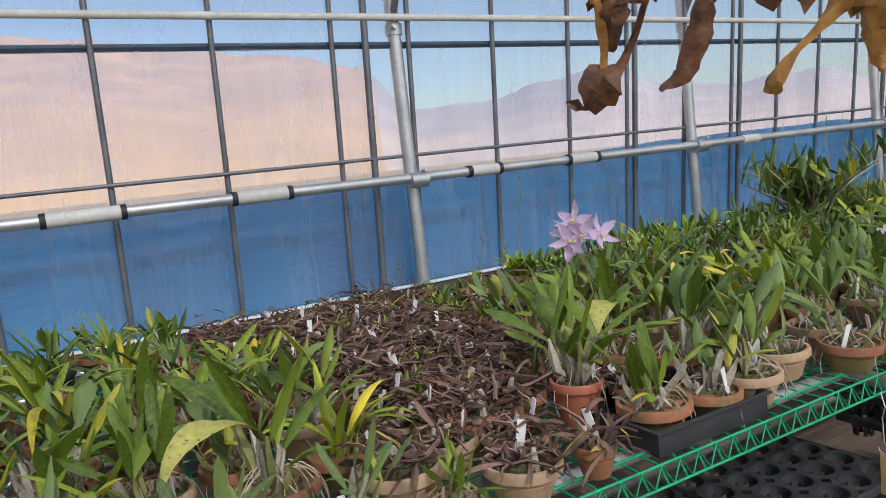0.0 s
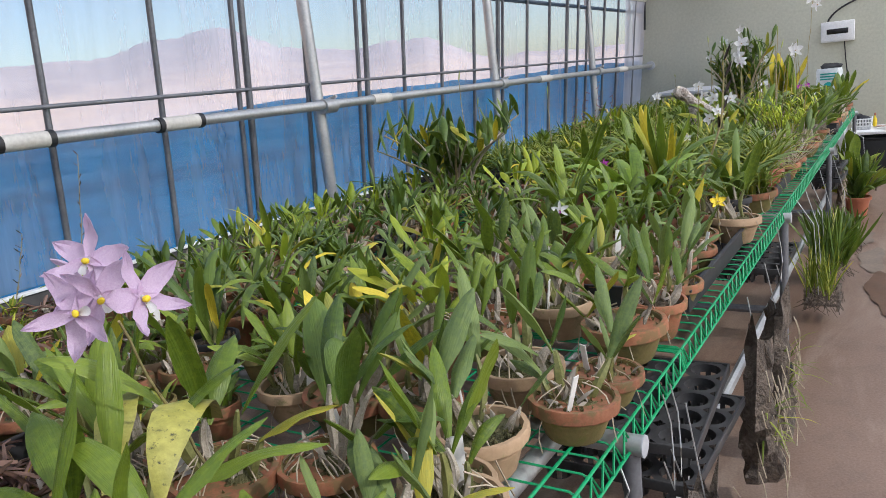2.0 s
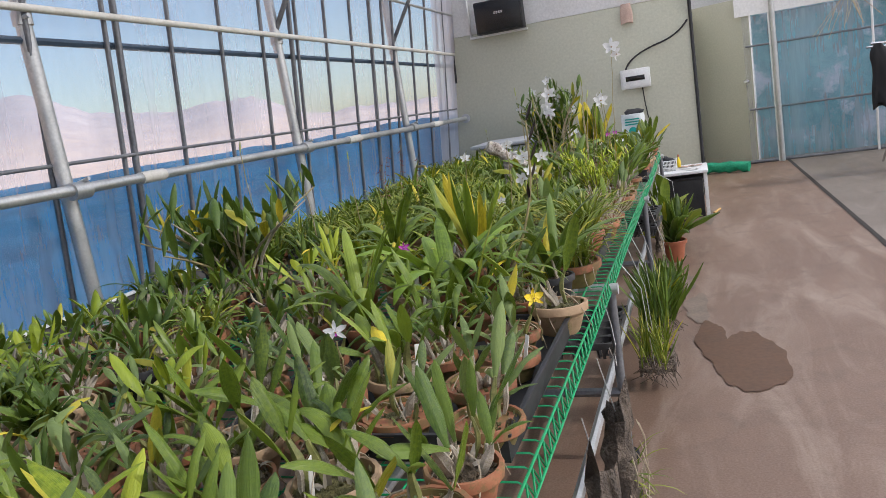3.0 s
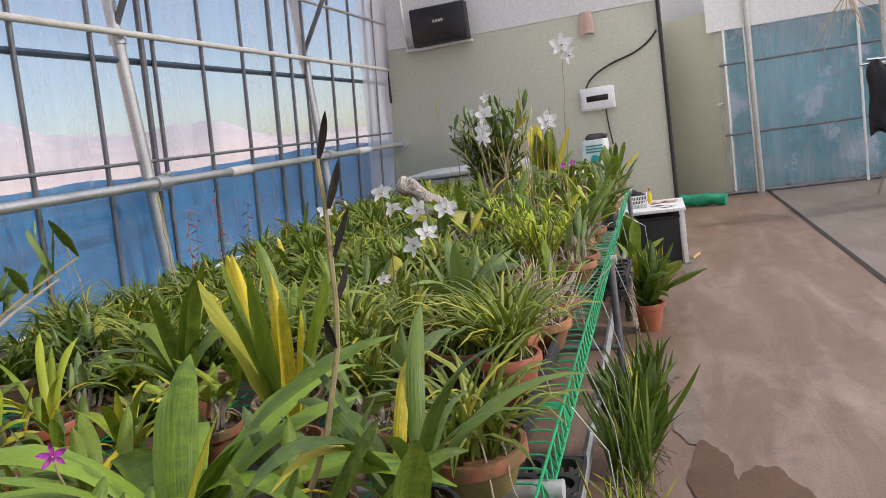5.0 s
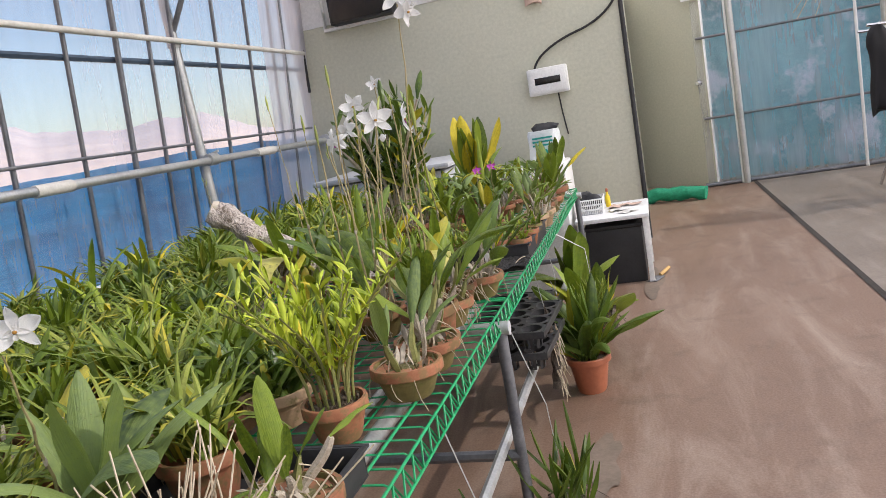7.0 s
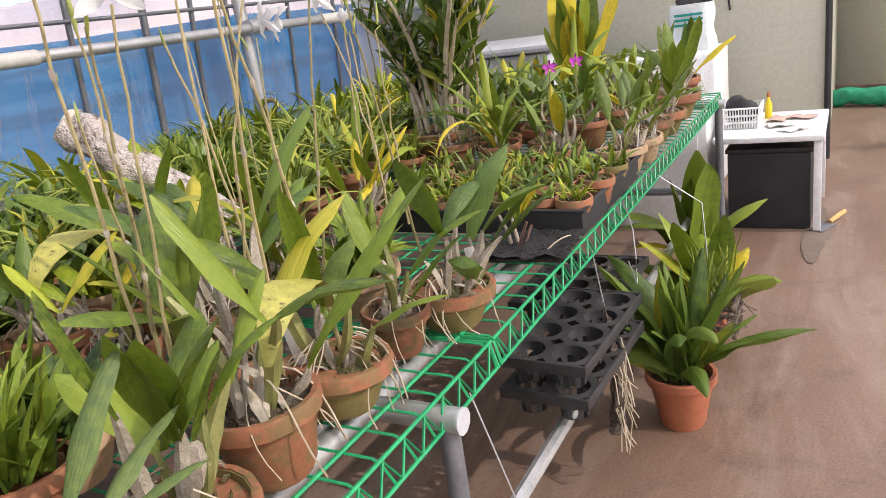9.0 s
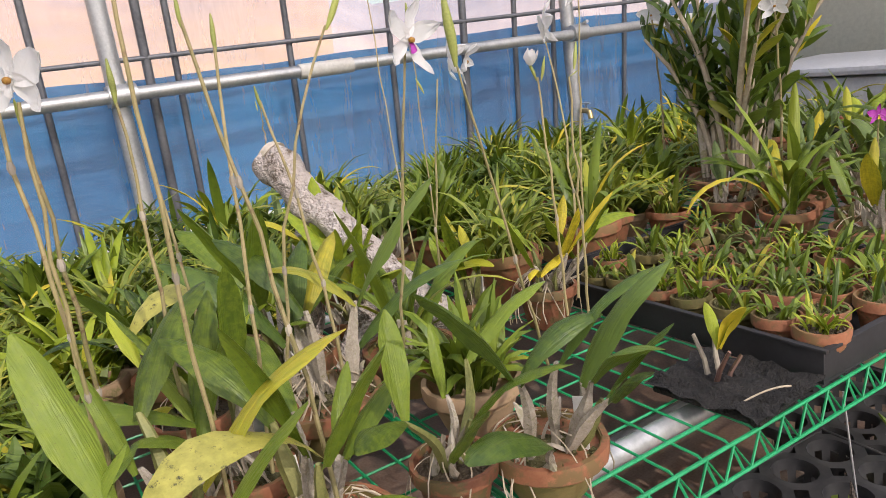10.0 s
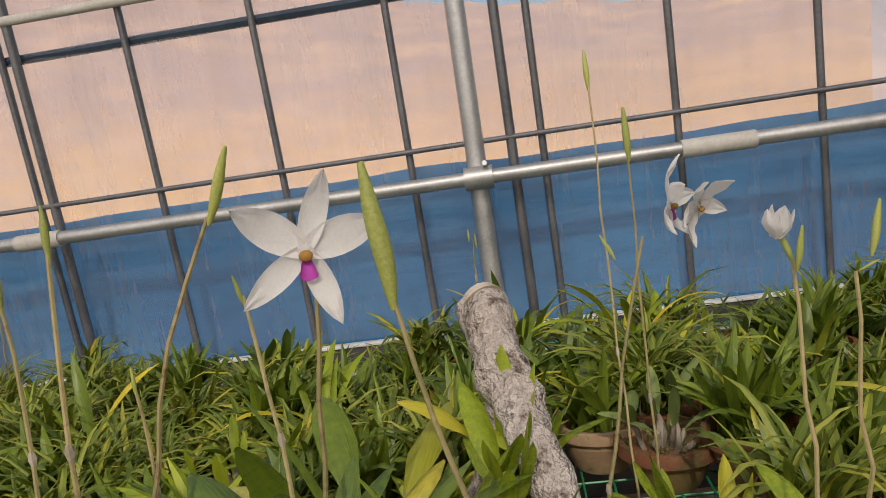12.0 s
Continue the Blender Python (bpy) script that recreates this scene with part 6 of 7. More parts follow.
# ---------- trays ----------
def tray(x0, x1, y0, y1, h, label="black plastic nursery tray under the pots"):
    t = thing("nursery_tray", label, "tray", "nursery trays", at=((x0 + x1) / 2, (y0 + y1) / 2, BZ + 0.008))
    a, b, w = (x1 - x0) / 2, (y1 - y0) / 2, 0.004
    part("tray_base", Shape().box(-a, a, -b, b, 0, 0.004), M_BLACK, t, smooth=False)
    for u0, u1, v0, v1 in ((-a, a, -b, -b + w), (-a, a, b - w, b), (-a, -a + w, -b + w, b - w), (a - w, a, -b + w, b - w)):
        part("tray_side", Shape().box(u0, u1, v0, v1, 0.004, h, 0.001), M_BLACK, t)
    r = Shape()
    for u0, u1, v0, v1 in ((-a - 0.008, a + 0.008, -b - 0.008, -b), (-a - 0.008, a + 0.008, b, b + 0.008), (-a - 0.008, -a, -b, b), (a, a + 0.008, -b, b)):
        r.box(u0, u1, v0, v1, h - 0.004, h + 0.001, 0.001)
    part("tray_rim", r, M_BLACK, t)


tray(0.04, 0.305, 2.03, 2.35, 0.05)
tray(-0.30, 0.285, 3.36, 4.05, 0.055, "wide black plastic tray at the bench edge")
tray(-0.10, 0.275, 4.70, 5.62, 0.05, "long black plastic tray under the grassy orchids")
tray(-0.30, 0.315, 7.095, 7.56, 0.055, "black plastic tray full of small clay pots")
tray(-1.1, -0.62, 1.95, 2.4, 0.05)


def plug_tray(x, y, z, nx, ny, yaw, step=0.092):
    """A black plug tray: a plate with round slotted cups."""
    t = thing("plug_tray", "empty black plug tray with round holes", "plug tray", "plug trays", at=pose(x, y, z, 0, 0, yaw))
    n, r = 16, step * 0.40
    cell = Shape()
    hs = step / 2
    for k in range(n):
        a = 2 * math.pi * (k + 0.5) / n
        c, s_ = math.cos(a), math.sin(a)
        m = max(abs(c), abs(s_))
        cell.v += [(c / m * hs, s_ / m * hs, 0.0), (c * r, s_ * r, 0.0), (c * r, s_ * r, -0.008), (c * r * 0.93, s_ * r * 0.93, -0.02), (c * r * 0.78, s_ * r * 0.78, -0.064), (c * r * 0.45, s_ * r * 0.45, -0.068)]
    for k in range(n):
        a, b = 6 * k, 6 * ((k + 1) % n)
        cell.f += [(a, b, b + 1, a + 1), (a + 1, b + 1, b + 2, a + 2), (a + 2, b + 2, b + 3, a + 3), (a + 4, b + 4, b + 5, a + 5)]
        if k % 2:
            cell.f.append((a + 3, b + 3, b + 4, a + 4))
    me = cell.mesh("cup", M_TRAYPL)
    for i in range(nx):
        for j in range(ny):
            part("cup", me, None, t, at=((i - (nx - 1) / 2) * step, (j - (ny - 1) / 2) * step, 0))
    a, b = nx * hs, ny * hs
    e = Shape()
    for u0, u1, v0, v1 in ((-a - 0.006, a + 0.006, -b - 0.006, -b), (-a - 0.006, a + 0.006, b, b + 0.006), (-a - 0.006, -a, -b, b), (a, a + 0.006, -b, b)):
        e.box(u0, u1, v0, v1, -0.022, 0.002, 0.002)
    part("tray_edge", e, M_TRAYPL, t)
    return t


for x, y, z, nx, ny, yaw in ((0.13, 2.15, 0.352, 4, 5, 0), (0.12, 2.63, 0.352, 4, 5, 2), (0.17, 3.33, 0.352, 4, 5, -2), (0.15, 3.34, 0.427, 4, 5, 3), (0.265, 7.12, 0.352, 2, 4, -3), (0.265, 7.12, 0.425, 2, 4, -3), (0.14, 7.55, 0.352, 3, 4, 0), (0.16, 5.0, 0.352, 3, 5, 0), (-0.15, 4.4, 0.352, 4, 5, 0), (0.14, 1.65, 0.352, 4, 5, 0)):
    plug_tray(x, y, z, nx, ny, yaw)


# ---------- bark slabs, hanging baskets and plants below the bench edge ----------
def bark_slab(x, y, z0, z1, w, seed, mossy=False):
    t = thing("bark_slab", "rough cork bark slab hung from the bench edge", "bark slab", "hung bark slabs", at=(x, y, z0))
    s, n, m = Shape(), 12, 14
    hgt = z1 - z0
    for i in range(m + 1):
        u = i / m
        for k in range(n):
            a = 2 * math.pi * k / n
            rr = w * (0.52 - 0.2 * u + 0.26 * noise.noise((math.cos(a) * 2, math.sin(a) * 2 + seed, u * 5)) + 0.16 * noise.noise((math.cos(a) * 6, math.sin(a) * 6, u * 16 + seed)))
            top = hgt * u + (0.14 * noise.noise((math.cos(a) * 1.7, math.sin(a) * 1.7, seed)) if i == m else 0)
            s.v.append((rr * math.cos(a) * 0.75, rr * math.sin(a) + 0.02 * math.sin(u * 4 + seed), top))
    for i in range(m):
        for k in range(n):
            s.f.append((i * n + k, i * n + (k + 1) % n, (i + 1) * n + (k + 1) % n, (i + 1) * n + k))
    s.f += [tuple(range(n - 1, -1, -1)), tuple(range(m * n, (m + 1) * n))]
    part("slab", s, M_BARK, t)
    part("hanging_wire", Shape().tube([(0, 0, hgt - 0.02), (-0.03, 0.0, (BZ - 0.03) - z0)], 0.0016, 5), M_GALV, t, "thin hanging wire")
    rt = Shape()
    for i in range(22):
        a = S.uniform(-1.6, 1.6)
        zz = S.uniform(0.1, 0.95) * hgt
        p = Vector((math.cos(a) * w * 0.42, math.sin(a) * w * 0.52, zz))
        rt.tube([p, p + Vector((0.01, S.uniform(-0.03, 0.03), -0.04)), p + Vector((S.uniform(0.0, 0.03), S.uniform(-0.04, 0.04), -0.09))], 0.0016, 4)
    part("root_tangle", rt, M_ROOT, t)["kind"] = "stuff"
    if mossy:
        gl = Shape()
        for i in range(26):
            gl.leaf((S.uniform(0, 0.04), S.uniform(-0.04, 0.04), hgt * S.uniform(0.25, 0.6)), S.uniform(-1.5, 1.5), S.uniform(-0.2, 1.3), S.uniform(0.06, 0.14), 0.005, S.uniform(0.8, 2), 0.3, 4, 0.9, 0.8)
        part("foliage", gl, M_LEAFGRASS, t)["kind"] = "stuff"
    return t


bark_slab(0.40, 2.97, 0.10, 0.43, 0.14, 1.0, True)
bark_slab(0.395, 3.62, 0.10, 0.45, 0.13, 2.4, True)
bark_slab(0.385, 3.96, 0.06, 0.48, 0.13, 3.9, True)
bark_slab(0.335, 7.16, 0.14, 0.40, 0.05, 6.2)

for y0 in (3.0, 4.35, 7.35, 2.95):
    t = thing("hanging_wire", "loop of pale wire hanging from the bench edge", "wire", "hanging wires", at=(0.335, y0, BZ - 0.04))
    part("wire_loop", Shape().tube([(0, 0, 0.03), (0.01, 0.01, -0.03), (0.02, -0.015, -0.09), (0.01, 0.02, -0.13), (0.015, 0.0, -0.16), (0.0, -0.01, -0.10)], 0.0016, 5), M_GALV, t)
t = thing("wooden_tag", "yellow wooden label hanging on a wire ring", "plant label", at=(0.345, 2.70, 0.47))
part("ring", Shape().tube([(0.014 * math.cos(a), 0.0, 0.014 * math.sin(a)) for a in (k * 0.5236 for k in range(13))], 0.0018, 5, False), M_GALV, t)
part("label_strip", Shape().box(-0.010, 0.010, -0.002, 0.002, -0.115, -0.014, 0.001), M_WOODTAG, t)
part("hanging_wire", Shape().tube([(0, 0, 0.014), (-0.008, 0.01, 0.07), (0.005, 0.0, 0.10), (-0.01, 0.01, 0.13)], 0.0016, 5), M_GALV, t)


def rush(x, y, z, n, length, label, mat, width=0.008, cage=False):
    """A tuft of stiff rush-like leaves, hung below the bench."""
    t = thing("rush_orchid", label, "hanging orchid", "plants hung below the bench", at=(x, y, z))
    s = Shape()
    for i in range(n):
        s.leaf((S.uniform(-0.05, 0.05), S.uniform(-0.08, 0.08), S.uniform(0.0, 0.05)), S.uniform(0, 6.28), S.uniform(0.9, 1.5), length * S.uniform(0.5, 1.1), width * S.uniform(0.8, 1.5), S.uniform(0.0, 0.6), 0.9, 5, 0.8, 0.8)
    part("foliage", s, mat, t)["kind"] = "stuff"
    s = Shape()
    for i in range(40):
        p = Vector((S.uniform(-0.05, 0.05), S.uniform(-0.08, 0.08), 0.03))
        s.tube([p, p + Vector((S.uniform(-0.04, 0.05), S.uniform(-0.04, 0.04), -0.03)), p + Vector((S.uniform(-0.06, 0.07), S.uniform(-0.06, 0.06), -0.08))], 0.0015, 4)
    part("root_tangle", s, M_BARK, t)["kind"] = "stuff"
    if cage:
        for k in range(5):
            for q in (-1, 1):
                part("slat", Shape().box(-0.07 if k % 2 else q * 0.065 - 0.006, 0.07 if k % 2 else q * 0.065 + 0.006, q * 0.065 - 0.006 if k % 2 else -0.07, q * 0.065 + 0.006 if k % 2 else 0.07, -0.07 + k * 0.02, -0.058 + k * 0.02, 0.002), M_BARK, t)
    part("hanging_wire", Shape().tube([(0, 0, 0.0), (-0.02, 0, 0.3), (0.325 - x, 0.0, BZ - 0.03 - z)], 0.0015, 4), M_GALV, t)
    return t


rush(0.40, 5.86, 0.09, 90, 0.27, "hanging clump of flat dark green rush-like leaves", M_LEAFDARK, 0.024)
rush(0.40, 5.24, 0.13, 40, 0.16, "small orchid in a slatted wooden basket", M_LEAFGRASS, 0.007, True)
rush(0.395, 5.45, 0.18, 60, 0.25, "hanging tuft of dark rush-like leaves", M_LEAFDARK, 0.012)
rush(0.41, 4.95, 0.2, 40, 0.2, "hanging tuft of thin grassy leaves", M_LEAFGRASS, 0.006)
rush(0.42, 6.52, 0.05, 26, 0.2, "low tuft of flat leaves beside the bench leg", M_LEAFDARK, 0.016)
rush(0.46, 7.72, 0.22, 46, 0.17, "hanging grassy orchid with bare white roots", M_LEAFGRASS, 0.007, True)


def floor_plant(x, y, label, pr, ph, n, length, colour, widthf, gold, seed, potmat=M_PLPOT):
    t = thing("floor_plant", label, "potted plant", "pots on the floor", at=(x, y, 0.0))
    part("pot", pot_shape(pr, ph, 0.025), potmat, t)
    part("potting_mix", soil_shape(pr, ph - 0.01, seed), M_SOIL, t)["kind"] = "stuff"
    rr = random.Random(seed)
    for i in range(n):
        l = length * rr.uniform(0.6, 1.1)
        part("leaf", rr.choice(LEAF["gold" if rr.random() < gold else colour]["broad"]), None, t, at=Matrix.Translation((rr.uniform(-0.4, 0.4) * pr, rr.uniform(-0.4, 0.4) * pr, ph - 0.015)) @ pose(0, 0, 0, 0, rr.uniform(-18, 10), rr.uniform(0, 360)) @ Matrix.Diagonal((l, l * widthf, l, 1)))
    return t


floor_plant(0.42, 7.45, "leafy orchid in a reddish plastic pot on the floor", 0.09, 0.15, 34, 0.36, "dark", 0.7, 0.0, 3)
floor_plant(0.42, 7.98, "broad-leaved plant in a small orange pot", 0.05, 0.10, 11, 0.36, "mid", 1.5, 0.05, 8)
floor_plant(0.30, 8.35, "broad-leaved plant below the bench end", 0.06, 0.12, 12, 0.38, "mid", 1.6, 0.05, 11)

# ---------- by the office ----------
t = thing("wall_speaker", "black flat loudspeaker box on a wall bracket", "speaker", at=(-1.24, OY, 2.17))
part("cabinet", Shape().box(-0.26, 0.26, -0.17, -0.04, -0.165, 0.17, 0.012), M_BLACK, t)
part("grille", Shape().box(-0.245, 0.245, -0.178, -0.171, -0.15, 0.155, 0.003), M_SCREEN, t, "black cloth front")
for k in range(4):
    part("mark", Shape().box(-0.045 + k * 0.026, -0.026 + k * 0.026, -0.182, -0.179, 0.02, 0.045), M_STEEL, t, "silver lettering bar")
part("bracket", Shape().box(-0.20, -0.17, -0.04, 0.0, -0.18, 0.1, 0.004).box(0.17, 0.2, -0.04, 0.0, -0.18, 0.1, 0.004), M_STEEL, t)
t = thing("shelf_board", "white board under the wall speaker", "shelf", at=(-1.27, OY, 1.985))
part("board", Shape().box(-0.33, 0.30, -0.06, -0.001, 0.0, 0.022, 0.004), M_WHITE, t)
part("side_board", Shape().box(-0.345, -0.331, -0.05, -0.007, 0.0, 0.55, 0.004), M_WHITE, t)

t = thing("breaker_box", "white plastic fuse box with a dark window", "fuse box", at=(0.086, OY, 1.293))
part("housing", Shape().box(-0.15, 0.15, -0.075, -0.001, -0.10, 0.10, 0.014), M_WHITEPL, t)
part("cover", Shape().box(-0.135, 0.135, -0.084, -0.076, -0.085, 0.085, 0.005), M_WHITEPL, t)
part("window", Shape().box(-0.095, 0.095, -0.0865, -0.0848, -0.022, 0.028, 0.001), M_SCREEN, t, "dark switch window")
part("power_cable", Shape().tube(bezier((-0.09, -0.03, 0.10), (-0.05, -0.03, 0.22), (0.20, -0.02, 0.30)) + bezier((0.24, -0.02, 0.31), (0.46, -0.02, 0.36), (0.555, -0.015, 0.50)), 0.009, 7), M_BLACK, t, "thick black cable")
part("lower_cable", Shape().tube([(0.06, -0.02, -0.10), (0.07, -0.015, -0.25), (0.09, -0.02, -0.42)], 0.006, 6), M_BLACK, t, "thin black cable")


def draped(name, label, x, y, z0, z1, w, d, mat, cat, seed, sway=0.0):
    """Hanging cloth with folds and some thickness."""
    t = thing(name, label, cat, at=(x, y, z1))
    s, n, m = Shape(), 24, 12
    h = z1 - z0
    for i in range(m + 1):
        u = i / m
        for k in range(n):
            a = 2 * math.pi * k / n
            f = 1 + 0.22 * math.sin(a * 4 + seed + u * 1.5) * u + 0.15 * noise.noise((a, u * 3, seed))
            ww = w / 2 * (0.72 + 0.28 * min(1, u * 2.2)) * (1 - 0.05 * u)
            s.v.append((ww * math.cos(a) * (1 + 0.06 * noise.noise((u * 4, a, seed))) + sway * u, d / 2 * math.sin(a) * f * (0.6 + 0.4 * u), -h * u * (1 + 0.05 * math.sin(a * 2 + seed) * (u > 0.9))))
    for i in range(m):
        for k in range(n):
            s.f.append((i * n + k, (i + 1) * n + k, (i + 1) * n + (k + 1) % n, i * n + (k + 1) % n))
    s.f += [tuple(range(n)), tuple(range((m + 1) * n - 1, m * n - 1, -1))]
    part("cloth", s, mat, t)
    return t


r = draped("hung_rag", "pinkish rag hanging on the office wall", 0.06, OY - 0.035, 1.86, 2.05, 0.13, 0.05, M_RAG, "rag", 1.0)
part("nail", Shape().tube([(0, 0.036, -0.01), (0, -0.02, -0.005)], 0.004, 6), M_STEEL, r)

t = thing("white_cabinet", "white plastic cabinet behind the bench end", "cabinet", at=(-0.06, 9.88, 0.0))
part("body", Shape().box(-0.25, 0.25, -0.24, 0.24, 0.0, 0.72, 0.02), M_WHITEPL, t)
part("panel", Shape().box(-0.20, 0.20, -0.25, -0.241, 0.06, 0.62, 0.006), M_WHITEPL, t)
part("knob", Shape().tube([(0.12, -0.251, 0.4), (0.12, -0.275, 0.4)], 0.016, 10), M_GREYPL, t)
t = thing("white_cabinet", "white enamel box below the bench end", "cabinet", at=(0.05, 9.22, 0.0))
part("body", Shape().box(-0.28, 0.19, -0.16, 0.2, 0.0, 0.56, 0.02), M_WHITEPL, t)
part("drawer", Shape().box(-0.2, 0.15, -0.17, -0.161, 0.30, 0.5, 0.005), M_WHITEPL, t)

t = thing("fertiliser_bag", "white plastic bag printed in teal, on the cabinet", "bag", at=(0.05, 9.85, 0.72))
s, n, m = Shape(), 20, 8
for i in range(m + 1):
    u = i / m
    for k in range(n):
        a = 2 * math.pi * k / n
        e = (abs(math.cos(a)) ** 0.6, abs(math.sin(a)) ** 0.6)
        q = 1 + 0.10 * noise.noise((math.cos(a) * 2, math.sin(a) * 2, u * 3)) - 0.12 * u
        s.v.append((0.12 * q * math.copysign(e[0], math.cos(a)), 0.075 * q * math.copysign(e[1], math.sin(a)), 0.235 * u))
for i in range(m):
    for k in range(n):
        s.f.append((i * n + k, i * n + (k + 1) % n, (i + 1) * n + (k + 1) % n, (i + 1) * n + k))
s.f += [tuple(range(n - 1, -1, -1)), tuple(range(m * n, (m + 1) * n))]
part("bag_body", s, M_BAG, t)
part("print_patch", Shape().tube([(0.0, -0.084, 0.07), (0.0, -0.0855, 0.07)], 0.04, 16), M_TEAL, t, "teal round print")
for z in (0.13, 0.155, 0.18):
    part("print_bar", Shape().box(-0.07, 0.07, -0.0845, -0.0825, z, z + 0.012), M_TEAL, t, "teal lettering bar")
t = thing("black_bag", "crumpled black plastic bag on the fertiliser bag", "plastic bag", at=(0.07, 9.85, 0.952))
part("bag_body", rough_tube(((-0.08, 0, 0.0), (0, 0, 0.05), (0.08, 0, 0.0)), 0.035, 0.03, 4, 10, 10, 0.7), M_BLACK, t)

t = thing("low_table", "low white table with papers on it", "table", at=(0.485, 9.29, 0.0))
part("tabletop", Shape().box(-0.215, 0.215, -0.29, 0.29, 0.395, 0.42, 0.006), M_WHITEPL, t)
for x in (-0.19, 0.19):
    for y in (-0.26, 0.26):
        part("leg", Shape().box(x - 0.015, x + 0.015, y - 0.015, y + 0.015, 0.0, 0.394, 0.003), M_WHITEPL, t)
t = thing("black_crate", "black plastic crate stored below the low table", "crate", at=(0.485, 9.29, 0.0))
part("crate_body", Shape().box(-0.165, 0.165, -0.235, 0.235, 0.0, 0.34, 0.012), M_BLACK, t)
part("crate_rim", Shape().box(-0.172, 0.172, -0.242, 0.242, 0.341, 0.36, 0.004), M_BLACK, t)

t = thing("plastic_basket", "pale grey perforated basket with a black bag", "basket", at=(0.36, 9.28, 0.42))
part("basket_base", Shape().box(-0.07, 0.07, -0.09, 0.09, 0.0, 0.006, 0.002), M_GREYPL, t)
for k in range(14):
    u = -0.07 + 0.14 * k / 13
    part("slat", Shape().tube([(u, -0.09, 0.004), (u * 1.1, -0.1, 0.09)], 0.003, 5), M_WHITEPL, t)
    part("slat", Shape().tube([(u, 0.09, 0.004), (u * 1.1, 0.1, 0.09)], 0.003, 5), M_WHITEPL, t)
for k in range(9):
    u = -0.08 + 0.16 * k / 8
    part("slat", Shape().tube([(0.07, u, 0.004), (0.078, u * 1.1, 0.09)], 0.003, 5), M_WHITEPL, t)
for z, q in ((0.03, 1.03), (0.06, 1.06), (0.092, 1.1)):
    part("hoop", Shape().tube([(-0.07 * q, -0.09 * q, z), (0.07 * q, -0.09 * q, z), (0.07 * q, 0.09 * q, z), (-0.07 * q, 0.09 * q, z), (-0.07 * q, -0.09 * q, z)], 0.005, 5), M_WHITEPL, t)
part("black_liner", rough_tube(((-0.05, 0.06, 0.05), (0, 0, 0.13), (0.04, -0.06, 0.06)), 0.05, 0.04, 9, 10, 10, 0.5), M_BLACK, t, "crumpled black plastic bag")
t = thing("squeeze_bottle", "small yellow bottle with a red cap", "bottle", at=pose(0.455, 9.42, 0.42) @ Matrix.Diagonal((0.8, 0.8, 0.6, 1)))
part("bottle_body", Shape().lathe([(0.017, 0.0), (0.02, 0.01), (0.02, 0.11), (0.009, 0.14), (0.009, 0.165)], 14), M_YELFL, t)
part("cap", Shape().lathe([(0.011, 0.165), (0.011, 0.185), (0.005, 0.205)], 12), M_PLPOT, t)
for k, (x, y, a) in enumerate(((0.52, 9.22, 20), (0.60, 9.38, -15), (0.58, 9.12, 50), (0.50, 9.36, 80))):
    t = thing("paper_scrap", "crumpled paper scrap on the low table", "paper", "papers on the table", at=pose(x, y, 0.421, 0, 0, a))
    s = Shape()
    for i in range(6):
        for j in range(5):
            s.v.append(((i - 2.5) * 0.022, (j - 2) * 0.02, 0.004 + 0.018 * abs(noise.noise((i * 0.7 + k * 5, j * 0.8, k)))))
    for i in range(5):
        for j in range(4):
            q = i * 5 + j
            s.f.append((q, q + 5, q + 6, q + 1))
    part("sheet", s, (M_TAG, M_RAG)[k % 2], t)

t = thing("net_roll", "loosely rolled green shade net lying on the floor", "shade net", at=(0.93, 11.92, 0.0))
part("net_body", rough_tube(((-0.27, 0.06, 0.065), (0.0, 0.0, 0.09), (0.27, -0.1, 0.06)), 0.065, 0.06, 3, 16, 20, 0.35), M_NET, t)
t = thing("trowel", "small dark trowel lying beside the low table", "trowel", at=pose(0.72, 9.12, 0.006, 0, 0, -25))
part("blade", Shape().box(-0.03, 0.03, -0.12, 0.0, 0.0, 0.004, 0.001), M_GALVD, t)
part("handle", Shape().tube([(0, 0, 0.008), (0, 0.13, 0.02)], 0.011, 8), M_WOODTAG, t)

t = thing("water_tank", "dark grey plastic water tank behind the bench", "water tank", at=(-0.95, 9.62, 0.0))
part("tank_body", Shape().box(-0.5, 0.42, -0.35, 0.38, 0.0, 0.84, 0.05), M_GREYPL, t)
part("lid", Shape().box(-0.53, 0.45, -0.38, 0.41, 0.841, 0.88, 0.018), M_GREYPL, t)
# clothes rack on the far slab
t = thing("clothes_rack", "folding steel clothes rack", "clothes rack", at=(2.75, 10.6, 0.0))
part("bar", Shape().tube([(-0.45, 0.0, 1.27), (0.9, 0.1, 1.19)], 0.012, 8), M_STEEL, t)
part("bar", Shape().tube([(-0.42, 0.35, 1.24), (0.9, 0.45, 1.17)], 0.010, 8), M_STEEL, t)
for x in (-0.12, 0.75):
    part("leg", Shape().tube([(x - 0.1, -0.28, 0.015), (x + 0.06, 0.05, 0.7), (x + 0.12, 0.2, 1.2)], 0.012, 8), M_STEEL, t)
    part("leg", Shape().tube([(x - 0.12, 0.72, 0.015), (x - 0.02, 0.35, 0.62), (x + 0.05, 0.05, 1.23)], 0.012, 8), M_STEEL, t)
    part("foot_bar", Shape().tube([(x - 0.22, -0.30, 0.014), (x + 0.05, -0.27, 0.014)], 0.013, 8), M_STEEL, t)
for z in (0.42, 0.52, 0.62):
    part("rung", Shape().tube([(-0.16, 0.3, z), (0.75, 0.3, z)], 0.007, 6), M_STEEL, t)


